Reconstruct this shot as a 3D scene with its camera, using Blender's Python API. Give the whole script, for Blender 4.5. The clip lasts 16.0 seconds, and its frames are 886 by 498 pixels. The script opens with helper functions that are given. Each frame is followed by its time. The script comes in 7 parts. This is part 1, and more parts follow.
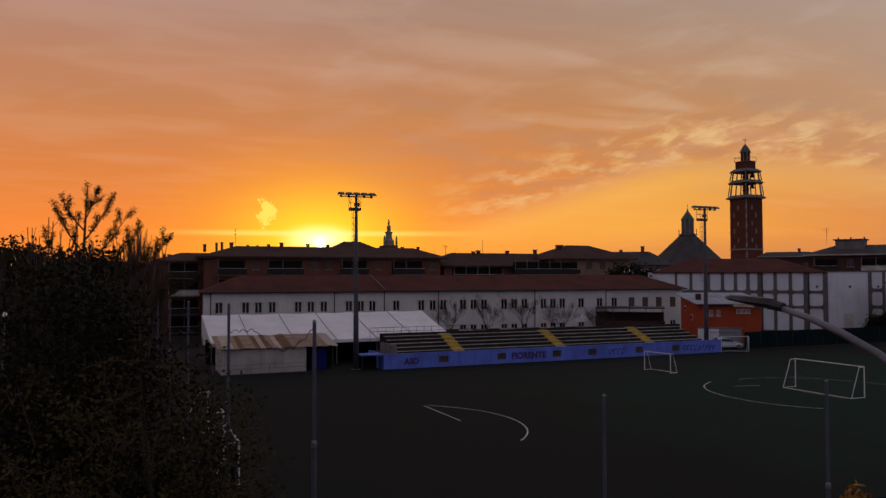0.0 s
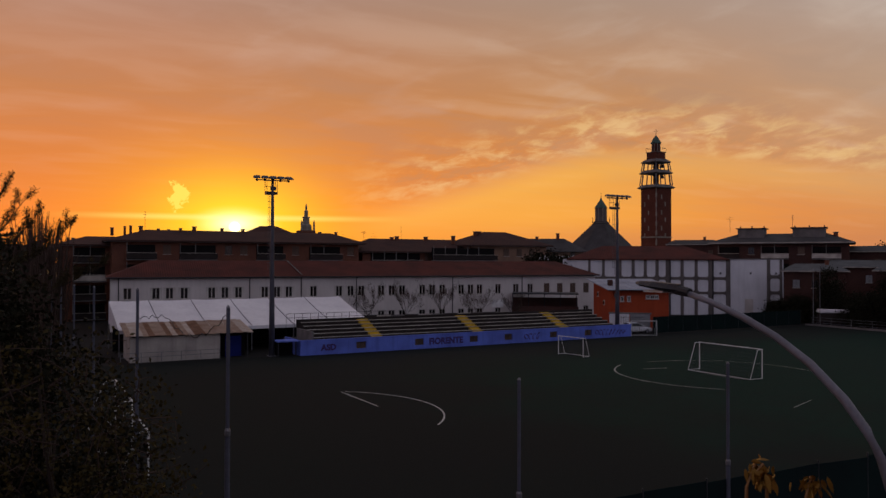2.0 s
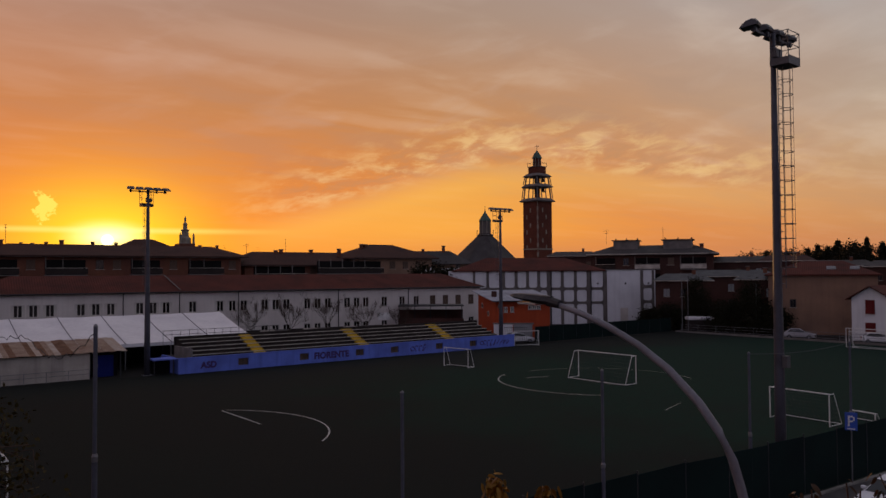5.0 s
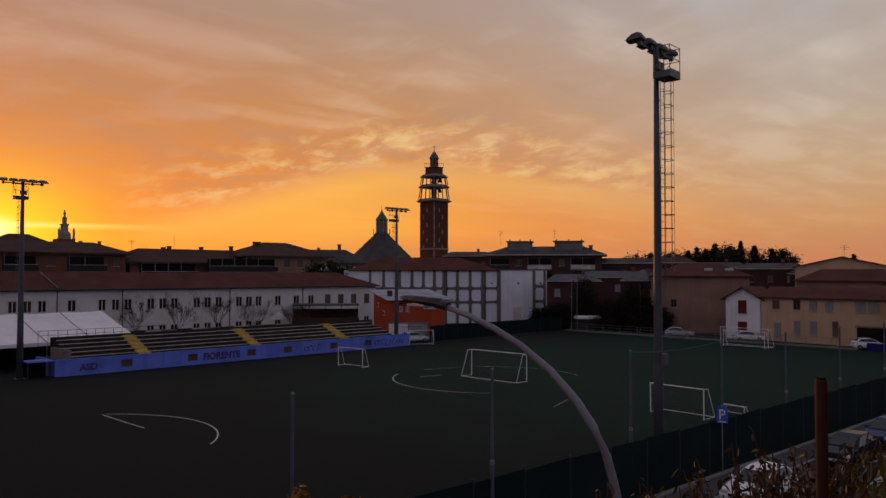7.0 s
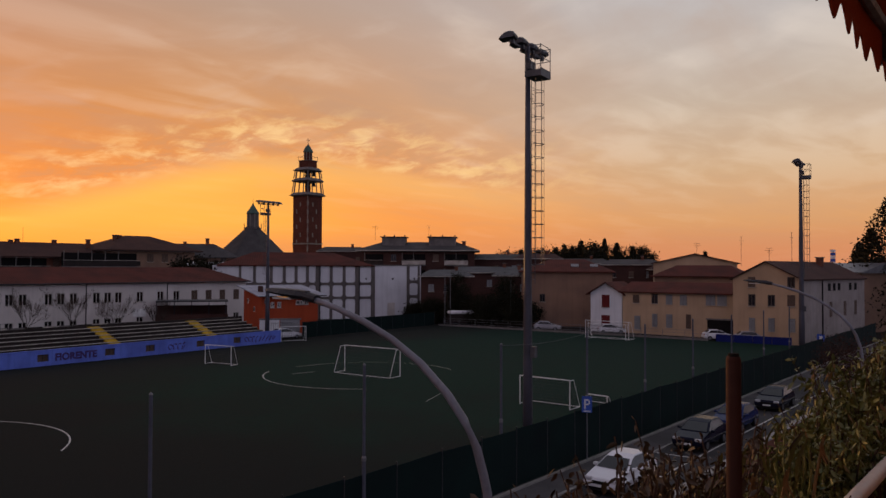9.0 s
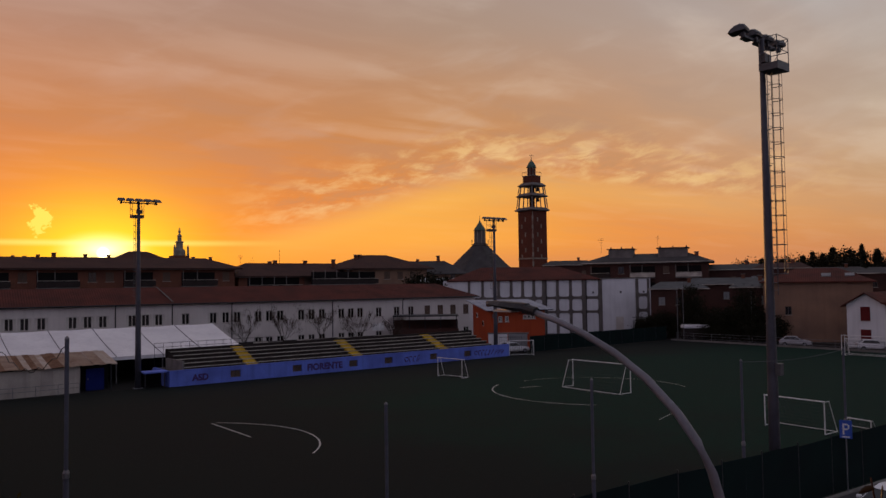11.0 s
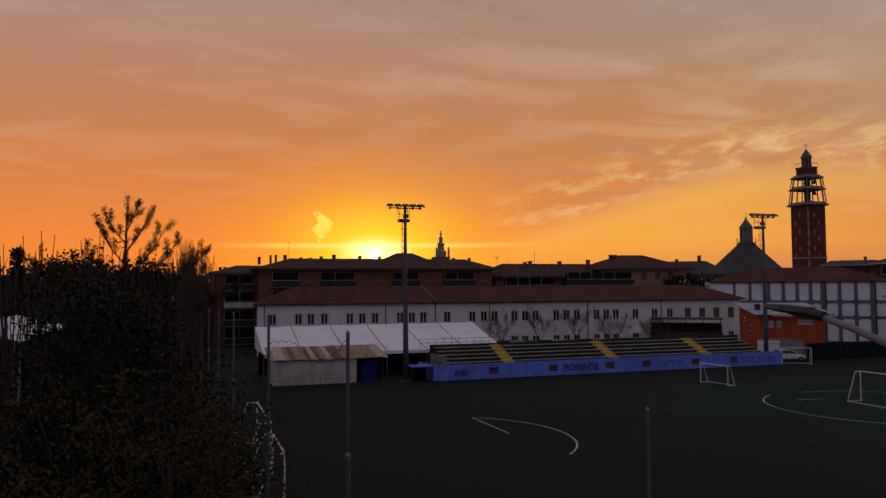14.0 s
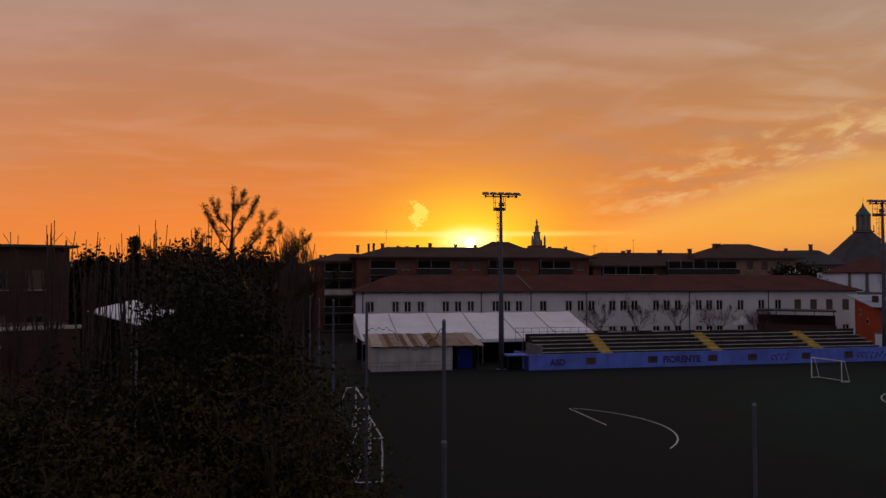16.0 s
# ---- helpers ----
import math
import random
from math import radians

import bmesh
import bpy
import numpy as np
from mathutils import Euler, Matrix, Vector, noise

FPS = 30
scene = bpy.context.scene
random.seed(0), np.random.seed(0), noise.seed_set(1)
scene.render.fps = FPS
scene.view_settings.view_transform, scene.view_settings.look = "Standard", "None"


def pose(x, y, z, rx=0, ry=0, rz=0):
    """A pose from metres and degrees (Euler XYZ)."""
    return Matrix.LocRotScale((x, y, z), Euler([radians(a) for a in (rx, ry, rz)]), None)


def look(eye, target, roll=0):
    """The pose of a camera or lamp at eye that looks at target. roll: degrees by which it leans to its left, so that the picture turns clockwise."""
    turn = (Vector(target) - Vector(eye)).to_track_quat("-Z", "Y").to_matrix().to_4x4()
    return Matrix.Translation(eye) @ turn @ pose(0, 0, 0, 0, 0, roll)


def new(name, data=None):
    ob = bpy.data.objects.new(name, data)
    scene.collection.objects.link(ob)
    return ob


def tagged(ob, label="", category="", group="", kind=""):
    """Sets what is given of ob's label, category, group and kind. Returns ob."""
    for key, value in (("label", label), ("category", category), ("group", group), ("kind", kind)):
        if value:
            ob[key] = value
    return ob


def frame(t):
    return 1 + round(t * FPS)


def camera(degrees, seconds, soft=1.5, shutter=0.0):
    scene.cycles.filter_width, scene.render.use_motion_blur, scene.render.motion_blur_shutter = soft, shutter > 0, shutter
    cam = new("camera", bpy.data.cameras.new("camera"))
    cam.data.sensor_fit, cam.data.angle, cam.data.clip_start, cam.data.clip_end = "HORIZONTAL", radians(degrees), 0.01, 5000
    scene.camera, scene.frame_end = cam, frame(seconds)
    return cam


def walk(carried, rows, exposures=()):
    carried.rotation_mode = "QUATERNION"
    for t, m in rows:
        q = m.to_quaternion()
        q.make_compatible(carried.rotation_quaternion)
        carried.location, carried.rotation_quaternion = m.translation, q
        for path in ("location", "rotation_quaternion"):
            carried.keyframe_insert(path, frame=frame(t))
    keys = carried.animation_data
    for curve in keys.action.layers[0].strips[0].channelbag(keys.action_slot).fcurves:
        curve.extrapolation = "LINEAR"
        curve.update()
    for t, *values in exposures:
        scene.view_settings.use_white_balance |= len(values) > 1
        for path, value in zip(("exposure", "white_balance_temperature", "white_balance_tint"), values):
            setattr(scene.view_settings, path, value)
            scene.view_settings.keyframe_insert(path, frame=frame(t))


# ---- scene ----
cam = camera(59.97, 16.0)
PATH = [
    (0.0, look((-0.307, -0.003, 9.607), (19.114, 46.041, 11.295), -0.11)),
    (0.5, look((-0.284, 0.018, 9.598), (21.358, 45.069, 11.020), 0.03)),
    (1.0, look((-0.287, 0.027, 9.601), (22.669, 44.435, 10.557), 0.00)),
    (1.5, look((-0.284, 0.033, 9.603), (23.407, 44.056, 10.429), 0.10)),
    (2.0, look((-0.291, 0.017, 9.599), (23.904, 43.767, 10.368), 0.15)),
    (2.5, look((-0.292, 0.004, 9.603), (25.708, 42.704, 10.425), 0.32)),
    (3.0, look((-0.280, 0.008, 9.604), (27.460, 41.600, 10.365), 0.15)),
    (5.3, look((-0.209, -0.130, 9.628), (30.957, 38.933, 11.296), -0.63)),
    (5.5, look((-0.201, -0.145, 9.631), (31.737, 38.291, 11.262), -0.80)),
    (6.0, look((-0.201, -0.205, 9.655), (33.831, 36.391, 11.274), -0.57)),
    (6.5, look((-0.175, -0.208, 9.654), (34.556, 35.738, 10.928), -0.09)),
    (7.0, look((-0.224, -0.267, 9.670), (35.155, 35.034, 11.163), 0.06)),
    (7.5, look((-0.201, -0.256, 9.652), (37.925, 32.031, 11.636), 0.10)),
    (8.0, look((-0.113, -0.157, 9.628), (40.480, 29.012, 10.810), 0.25)),
    (8.2, look((-0.073, -0.123, 9.628), (41.183, 28.116, 10.284), 0.14)),
    (10.3, look((0.262, -0.073, 9.578), (36.134, 34.670, 12.053), -0.62)),
    (10.5, look((0.291, -0.039, 9.578), (34.785, 36.078, 11.967), -0.87)),
    (11.0, look((0.288, -0.016, 9.577), (30.801, 39.531, 11.807), -0.79)),
    (11.5, look((0.312, 0.034, 9.580), (27.357, 42.040, 11.588), -0.92)),
    (12.0, look((0.283, 0.084, 9.577), (24.267, 43.932, 11.028), -0.64)),
    (12.5, look((0.287, 0.098, 9.581), (21.646, 45.266, 11.488), -0.39)),
    (13.0, look((0.292, 0.125, 9.571), (19.848, 46.089, 11.769), -0.48)),
    (13.5, look((0.240, 0.091, 9.577), (19.069, 46.357, 11.786), -0.62)),
    (14.0, look((0.250, 0.123, 9.573), (16.398, 47.380, 12.011), -0.40)),
    (14.5, look((0.253, 0.135, 9.571), (14.397, 48.036, 11.886), -0.26)),
    (15.0, look((0.255, 0.209, 9.575), (12.617, 48.617, 11.538), 0.10)),
    (15.5, look((0.252, 0.223, 9.576), (11.764, 48.855, 11.140), 0.02)),
    (16.0, look((0.261, 0.200, 9.584), (10.424, 49.126, 11.298), -0.05)),
]
walk(cam, PATH, exposures=[(0.0, 0.07), (3.0, 0.08), (5.5, 0.10), (6.5, 0.18), (7.0, 0.16), (7.5, 0.24), (8.0, 0.36), (9.2, 0.38), (10.5, 0.22), (11.0, 0.14), (11.5, 0.10), (12.5, 0.02), (16.0, 0.02)])

# ---- light: dusk sky with a thin cloud deck, sun on the roofs ----
SUN_AZ, SUN_EL = radians(13.75), radians(2.38)
SUN = Vector((math.sin(SUN_AZ) * math.cos(SUN_EL), math.cos(SUN_AZ) * math.cos(SUN_EL), math.sin(SUN_EL)))

world = bpy.data.worlds.new("dusk")
scene.world = world
world.use_nodes = True
WT = world.node_tree
WT.nodes.clear()


def wn(kind, **values):
    n = WT.nodes.new(kind)
    for key, value in values.items():
        if key in n.inputs:
            n.inputs[key].default_value = value
    return n


def wmath(op, a, b=None, c=None, clamp=False):
    n = WT.nodes.new("ShaderNodeMath")
    n.operation, n.use_clamp = op, clamp
    for i, v in enumerate((a, b, c)):
        if v is None:
            continue
        if isinstance(v, (int, float)):
            n.inputs[i].default_value = v
        else:
            WT.links.new(v, n.inputs[i])
    return n.outputs[0]


def wrange(v, a, b, c=0.0, d=1.0, smooth=False):
    n = WT.nodes.new("ShaderNodeMapRange")
    n.interpolation_type = "SMOOTHSTEP" if smooth else "LINEAR"
    WT.links.new(v, n.inputs[0])
    for i, x in enumerate((a, b, c, d)):
        n.inputs[i + 1].default_value = x
    return n.outputs[0]


def wramp(v, stops):
    n = WT.nodes.new("ShaderNodeValToRGB")
    while len(n.color_ramp.elements) < len(stops):
        n.color_ramp.elements.new(0.5)
    for e, (p, c) in zip(n.color_ramp.elements, stops):
        e.position, e.color = p, (*c, 1)
    WT.links.new(v, n.inputs[0])
    return n.outputs[0]


def wmix(fac, a, b, mode="MIX"):
    n = WT.nodes.new("ShaderNodeMix")
    n.data_type, n.blend_type, n.clamp_factor = "RGBA", mode, True
    for i, v in ((0, fac), (6, a), (7, b)):
        if isinstance(v, (int, float)):
            n.inputs[i].default_value = v
        elif isinstance(v, tuple):
            n.inputs[i].default_value = (*v, 1)
        else:
            WT.links.new(v, n.inputs[i])
    return n.outputs[2]


w_dir = wn("ShaderNodeTexCoord").outputs["Generated"]
w_sep = WT.nodes.new("ShaderNodeSeparateXYZ")
WT.links.new(w_dir, w_sep.inputs[0])
w_x, w_y, w_z = w_sep.outputs
w_el = wmath("ARCSINE", w_z)
w_az = wmath("ARCTAN2", w_x, w_y)
w_dot = WT.nodes.new("ShaderNodeVectorMath")
w_dot.operation = "DOT_PRODUCT"
w_dot.inputs[1].default_value = SUN
WT.links.new(w_dir, w_dot.inputs[0])
w_cos = w_dot.outputs["Value"]
w_ang = wmath("ARCCOSINE", wmath("MINIMUM", w_cos, 1.0))

# colour by height, on the sunset side and on the side away from it
up = wrange(w_el, 0.0, 1.2)
sunset = wramp(up, [(0.0, (0.94, 0.275, 0.036)), (0.05, (0.90, 0.245, 0.036)), (0.10, (0.73, 0.225, 0.048)), (0.17, (0.56, 0.220, 0.080)),
                    (0.27, (0.41, 0.235, 0.165)), (0.36, (0.33, 0.22, 0.195)), (0.55, (0.25, 0.20, 0.21)), (1.0, (0.20, 0.20, 0.25))])
aside = wramp(up, [(0.0, (0.53, 0.175, 0.085)), (0.05, (0.60, 0.265, 0.115)), (0.10, (0.55, 0.315, 0.185)), (0.17, (0.485, 0.345, 0.275)),
                   (0.27, (0.44, 0.365, 0.365)), (0.36, (0.41, 0.37, 0.41)), (0.55, (0.32, 0.31, 0.37)), (1.0, (0.20, 0.20, 0.26))])
away = wramp(up, [(0.0, (0.30, 0.29, 0.40)), (0.25, (0.33, 0.32, 0.43)), (1.0, (0.22, 0.22, 0.29))])
deck = wmix(wrange(w_cos, 0.97, 0.50, smooth=True), sunset, aside)
deck = wmix(wrange(w_cos, 0.35, -0.35, smooth=True), deck, away)

# cloud layer, drawn out towards the horizon
w_inv = wmath("DIVIDE", 1.0, wmath("ADD", wmath("MAXIMUM", w_z, 0.0), 0.07))
w_com = WT.nodes.new("ShaderNodeCombineXYZ")
WT.links.new(wmath("MULTIPLY", w_x, w_inv), w_com.inputs[0])
WT.links.new(wmath("MULTIPLY", w_y, w_inv), w_com.inputs[1])
w_rot = WT.nodes.new("ShaderNodeMapping")
w_rot.inputs["Rotation"].default_value = (0, 0, radians(38))
w_rot.inputs["Scale"].default_value = (0.55, 1.15, 1)
WT.links.new(w_com.outputs[0], w_rot.inputs["Vector"])


def wnoise(vec, scale, detail, rough, dist=0.0):
    n = wn("ShaderNodeTexNoise", Scale=scale, Detail=detail, Roughness=rough, Distortion=dist)
    WT.links.new(vec, n.inputs["Vector"])
    return n.outputs[0]


broad = wnoise(w_rot.outputs[0], 0.62, 3.0, 0.45, 0.3)
fine = wnoise(w_rot.outputs[0], 2.6, 5.0, 0.5, 0.4)
soft = wmath("ADD", wmath("MULTIPLY", broad, 0.55), wmath("MULTIPLY", fine, 0.45))
calm = wrange(w_el, 0.06, 0.16, 0.25, 1.0, smooth=True)
deck = wmix(wmath("MULTIPLY", wmath("MULTIPLY", wrange(soft, 0.47, 0.62, smooth=True), wrange(w_az, 0.15, 0.8, 0.16, 0.34)), calm), deck, (0.40, 0.24, 0.18))
deck = wmix(wmath("MULTIPLY", wmath("MULTIPLY", wrange(soft, 0.51, 0.38, smooth=True), wrange(w_az, 0.15, 0.8, 0.11, 0.24)), calm), deck, (0.60, 0.42, 0.34), "SCREEN")

# the broken lower edge of the deck, lit from below, climbing away from the sun
edge_el = wmath("ADD", wrange(w_az, 0.36, 0.74, 0.066, 0.142, smooth=True), wrange(w_az, 0.74, 1.06, 0.0, -0.040, smooth=True))
off_edge = wmath("SUBTRACT", w_el, edge_el)
above = wmath("MULTIPLY", wrange(off_edge, -0.012, 0.012, smooth=True), wrange(off_edge, 0.085, 0.015, smooth=True))
below = wmath("MULTIPLY", wrange(off_edge, -0.050, -0.012, smooth=True), wrange(off_edge, 0.010, -0.010, smooth=True))
edge_az = wmath("MULTIPLY", wrange(w_az, 0.33, 0.50, smooth=True), wrange(w_az, 1.22, 0.90, smooth=True))
streak_vec = WT.nodes.new("ShaderNodeCombineXYZ")
WT.links.new(wmath("MULTIPLY", w_az, 21.0), streak_vec.inputs[0])
WT.links.new(wmath("ADD", wmath("MULTIPLY", w_el, 58.0), wmath("MULTIPLY", w_az, -8.0)), streak_vec.inputs[1])
ragged = wnoise(streak_vec.outputs[0], 1.0, 6.0, 0.6, 0.35)
deck = wmix(wmath("MULTIPLY", wmath("MULTIPLY", below, edge_az), 0.30), deck, (0.98, 0.50, 0.14))
streak = wmath("MULTIPLY", wmath("MULTIPLY", above, edge_az), wrange(ragged, 0.44, 0.70, smooth=True))
deck = wmix(wmath("MULTIPLY", streak, 0.58), deck, (0.96, 0.60, 0.26))
dim = wmath("MULTIPLY", wmath("MULTIPLY", above, edge_az), wrange(ragged, 0.48, 0.34, smooth=True))
deck = wmix(wmath("MULTIPLY", dim, 0.40), deck, (0.50, 0.24, 0.12))
clearer = wmath("MULTIPLY", wmath("MULTIPLY", wrange(off_edge, 0.0, -0.03, smooth=True), wrange(w_az, 0.30, 0.45, smooth=True)), wrange(w_az, 0.98, 0.60, smooth=True))
clearer = wmath("MULTIPLY", clearer, wrange(w_el, 0.012, 0.065, 0.35, 1.0, smooth=True))
deck = wmix(wmath("MULTIPLY", clearer, 0.58), deck, (1.0, 0.46, 0.075))

# dull rose haze low on the horizon, away from the sun
rose = wmath("MULTIPLY", wrange(w_el, 0.060, 0.012, 0.0, 0.55, smooth=True), wrange(w_az, 0.45, 0.75, smooth=True))
deck = wmix(rose, deck, (0.60, 0.205, 0.095))

# faint haze streaks higher up
wisp_vec = WT.nodes.new("ShaderNodeCombineXYZ")
WT.links.new(wmath("MULTIPLY", w_az, 5.0), wisp_vec.inputs[0])
WT.links.new(wmath("ADD", wmath("MULTIPLY", w_el, 17.0), wmath("MULTIPLY", w_az, -4.0)), wisp_vec.inputs[1])
wisp = wnoise(wisp_vec.outputs[0], 1.0, 5.0, 0.5, 0.3)
wisp_fac = wmath("MULTIPLY", wrange(wisp, 0.50, 0.75, smooth=True), wrange(w_el, 0.08, 0.2, smooth=True))
deck = wmix(wmath("MULTIPLY", wisp_fac, wrange(w_az, 0.1, 0.8, 0.10, 0.22)), deck, (0.72, 0.56, 0.50))

deck = wmix(wrange(w_az, 0.34, 0.72, smooth=True), deck, (0.975, 1.075, 1.05), "MULTIPLY")
deck = wmix(wrange(w_az, 0.38, 0.10, smooth=True), deck, (1.03, 0.97, 0.99), "MULTIPLY")

# glow round the sun: wide and yellow, flattened along the horizon, with a white heart
d_az = wmath("SUBTRACT", w_az, SUN_AZ)
d_el = wmath("SUBTRACT", w_el, SUN_EL)
wide = wmath("SQRT", wmath("ADD", wmath("POWER", wmath("MULTIPLY", d_az, 0.62), 2.0), wmath("POWER", d_el, 2.0)))
deck = wmix(wrange(wide, 0.16, 0.015, 0.0, 0.72, smooth=True), deck, (1.05, 0.40, 0.015))
deck = wmix(wmath("POWER", wrange(wide, 0.105, 0.004), 2.0), deck, (1.45, 0.92, 0.03))
bar = wmath("MULTIPLY", wrange(wmath("ABSOLUTE", wmath("SUBTRACT", d_el, 0.012)), 0.0055, 0.0, smooth=True), wrange(wmath("ABSOLUTE", d_az), 0.24, 0.02, smooth=True))
deck = wmix(wmath("MULTIPLY", bar, 0.75), deck, (1.25, 0.86, 0.20))
shine = wmath("SQRT", wmath("ADD", wmath("POWER", wmath("MULTIPLY", d_az, 0.42), 2.0), wmath("POWER", wmath("SUBTRACT", d_el, 0.004), 2.0)))
deck = wmix(wmath("POWER", wrange(shine, 0.026, 0.004), 2.0), deck, (1.7, 1.45, 0.70))
deck = wmix(wmath("POWER", wrange(w_ang, 0.0095, 0.0020, smooth=True), 2.0), deck, (9.0, 8.0, 4.0))

# one small lit puff of cloud above the sun's left
p_az = wmath("SUBTRACT", w_az, SUN_AZ - 0.0655)
p_el = wmath("SUBTRACT", w_el, SUN_EL + 0.0387)
puff_vec = WT.nodes.new("ShaderNodeCombineXYZ")
WT.links.new(p_az, puff_vec.inputs[0])
WT.links.new(p_el, puff_vec.inputs[1])
puff_n = wnoise(puff_vec.outputs[0], 95.0, 3.0, 0.6, 0.3)
puff_bend = wmath("ADD", p_az, wmath("MULTIPLY", wmath("MULTIPLY", p_el, p_el), 14.0))
puff_r = wmath("SQRT", wmath("ADD", wmath("POWER", wmath("DIVIDE", puff_bend, 0.0120), 2.0), wmath("POWER", wmath("DIVIDE", p_el, 0.0165), 2.0)))
puff = wrange(wmath("ADD", puff_r, wmath("MULTIPLY", wmath("SUBTRACT", puff_n, 0.5), 2.6)), 0.98, 0.72, smooth=True)
deck = wmix(wmath("MULTIPLY", puff, 0.85), deck, (1.12, 0.80, 0.12))

sky = WT.nodes.new("ShaderNodeTexSky")
sky.sky_type, sky.sun_disc = "NISHITA", False
sky.sun_elevation, sky.sun_rotation = SUN_EL, SUN_AZ
clear = WT.nodes.new("ShaderNodeVectorMath")
clear.operation = "SCALE"
clear.inputs["Scale"].default_value = 0.06
WT.links.new(sky.outputs[0], clear.inputs[0])
total = wmix(0.06, deck, clear.outputs[0])
w_bg = WT.nodes.new("ShaderNodeBackground")
w_bg.inputs["Strength"].default_value = 1.0
WT.links.new(total, w_bg.inputs["Color"])
w_out = WT.nodes.new("ShaderNodeOutputWorld")
WT.links.new(w_bg.outputs[0], w_out.inputs["Surface"])

sun_data = bpy.data.lights.new("sun", "SUN")
sun_data.energy, sun_data.angle, sun_data.color = 1.3, radians(0.5), (1.0, 0.52, 0.20)
sun = new("sun", sun_data)
sun.matrix_world = look(SUN * 300, (0, 0, 0))


# ---- materials ----
def material(name, col, rough=0.8, metal=0.0, second=None, big=0.6, small=18.0, grain=0.25, bump=0.15, pattern=None, per_piece=0.0, streaks=0.0):
    """A surface with stains at one scale and grain at another; pattern adds a wave ("rows") or bricks."""
    m = bpy.data.materials.new(name)
    m.use_nodes = True
    t = m.node_tree
    b = t.nodes["Principled BSDF"]
    b.inputs["Roughness"].default_value, b.inputs["Metallic"].default_value = rough, metal
    b.inputs["Specular IOR Level"].default_value = 0.5 if rough < 0.65 else 0.12
    co = t.nodes.new("ShaderNodeTexCoord").outputs["Object"]
    second = second or tuple(v * 0.62 for v in col)

    def nz(scale, detail, vec=co):
        n = t.nodes.new("ShaderNodeTexNoise")
        n.inputs["Scale"].default_value, n.inputs["Detail"].default_value = scale, detail
        t.links.new(vec, n.inputs["Vector"])
        return n.outputs[0]

    def mixc(fac, a, c, mode="MIX"):
        n = t.nodes.new("ShaderNodeMix")
        n.data_type, n.blend_type = "RGBA", mode
        for i, v in ((0, fac), (6, a), (7, c)):
            if isinstance(v, (int, float)):
                n.inputs[i].default_value = v
            elif isinstance(v, tuple):
                n.inputs[i].default_value = (*v, 1)
            else:
                t.links.new(v, n.inputs[i])
        return n.outputs[2]

    def rng(v, a, c, lo=0.0, hi=1.0):
        n = t.nodes.new("ShaderNodeMapRange")
        t.links.new(v, n.inputs[0])
        for i, x in enumerate((a, c, lo, hi)):
            n.inputs[i + 1].default_value = x
        return n.outputs[0]

    stain, fine_n = nz(big, 5.0), nz(small, 4.0)
    c = mixc(rng(stain, 0.35, 0.7), col, second)
    c = mixc(rng(fine_n, 0.3, 0.75, 0.0, grain), c, tuple(v * 0.45 for v in col))
    height = fine_n
    if streaks:
        mp = t.nodes.new("ShaderNodeMapping")
        mp.inputs["Scale"].default_value = (2.2, 2.2, 0.16)
        t.links.new(co, mp.inputs["Vector"])
        c = mixc(rng(nz(1.0, 5.0, mp.outputs[0]), 0.48, 0.75, 0.0, streaks), c, tuple(v * 0.4 for v in col))
    if pattern:
        kind, size, axis, depth, dark = pattern
        if kind == "rows":
            wv = t.nodes.new("ShaderNodeTexWave")
            wv.bands_direction, wv.inputs["Scale"].default_value = axis, 0.314 / size
            wv.inputs["Distortion"].default_value = 0.3
            t.links.new(co, wv.inputs["Vector"])
            height = wv.outputs["Fac"]
            c = mixc(rng(height, 0.6, 0.0, 0.0, dark), c, tuple(v * 0.3 for v in col))
        else:
            mp = t.nodes.new("ShaderNodeMapping")
            mp.inputs["Rotation"].default_value = (radians(90), 0, 0) if axis == "X" else (radians(90), 0, radians(90))
            t.links.new(co, mp.inputs["Vector"])
            br = t.nodes.new("ShaderNodeTexBrick")
            br.inputs["Scale"].default_value = 1.0 / size
            br.inputs["Color1"].default_value, br.inputs["Color2"].default_value = (1, 1, 1, 1), (0.6, 0.6, 0.6, 1)
            br.inputs["Mortar"].default_value = (1.25, 1.2, 1.15, 1)
            t.links.new(mp.outputs[0], br.inputs["Vector"])
            c = mixc(dark, c, br.outputs["Color"], "MULTIPLY")
            height = br.outputs["Fac"]
        bump = depth
    if per_piece:
        info = t.nodes.new("ShaderNodeObjectInfo").outputs["Random"]
        isl = t.nodes.new("ShaderNodeNewGeometry").outputs["Random Per Island"]
        ad = t.nodes.new("ShaderNodeMath")
        ad.operation = "PINGPONG"
        ad.inputs[1].default_value = 1.0
        sm = t.nodes.new("ShaderNodeMath")
        t.links.new(info, sm.inputs[0])
        t.links.new(isl, sm.inputs[1])
        t.links.new(sm.outputs[0], ad.inputs[0])
        c = mixc(rng(ad.outputs[0], 0, 1, 0.0, per_piece), c, second)
    t.links.new(c, b.inputs["Base Color"])
    bn = t.nodes.new("ShaderNodeBump")
    bn.inputs["Strength"].default_value, bn.inputs["Distance"].default_value = min(1.0, bump * 3), 0.02
    t.links.new(height, bn.inputs["Height"])
    t.links.new(bn.outputs[0], b.inputs["Normal"])
    t.links.new(rng(fine_n, 0.2, 0.8, max(rough - 0.1, 0.02), min(rough + 0.1, 1.0)), b.inputs["Roughness"])
    return m


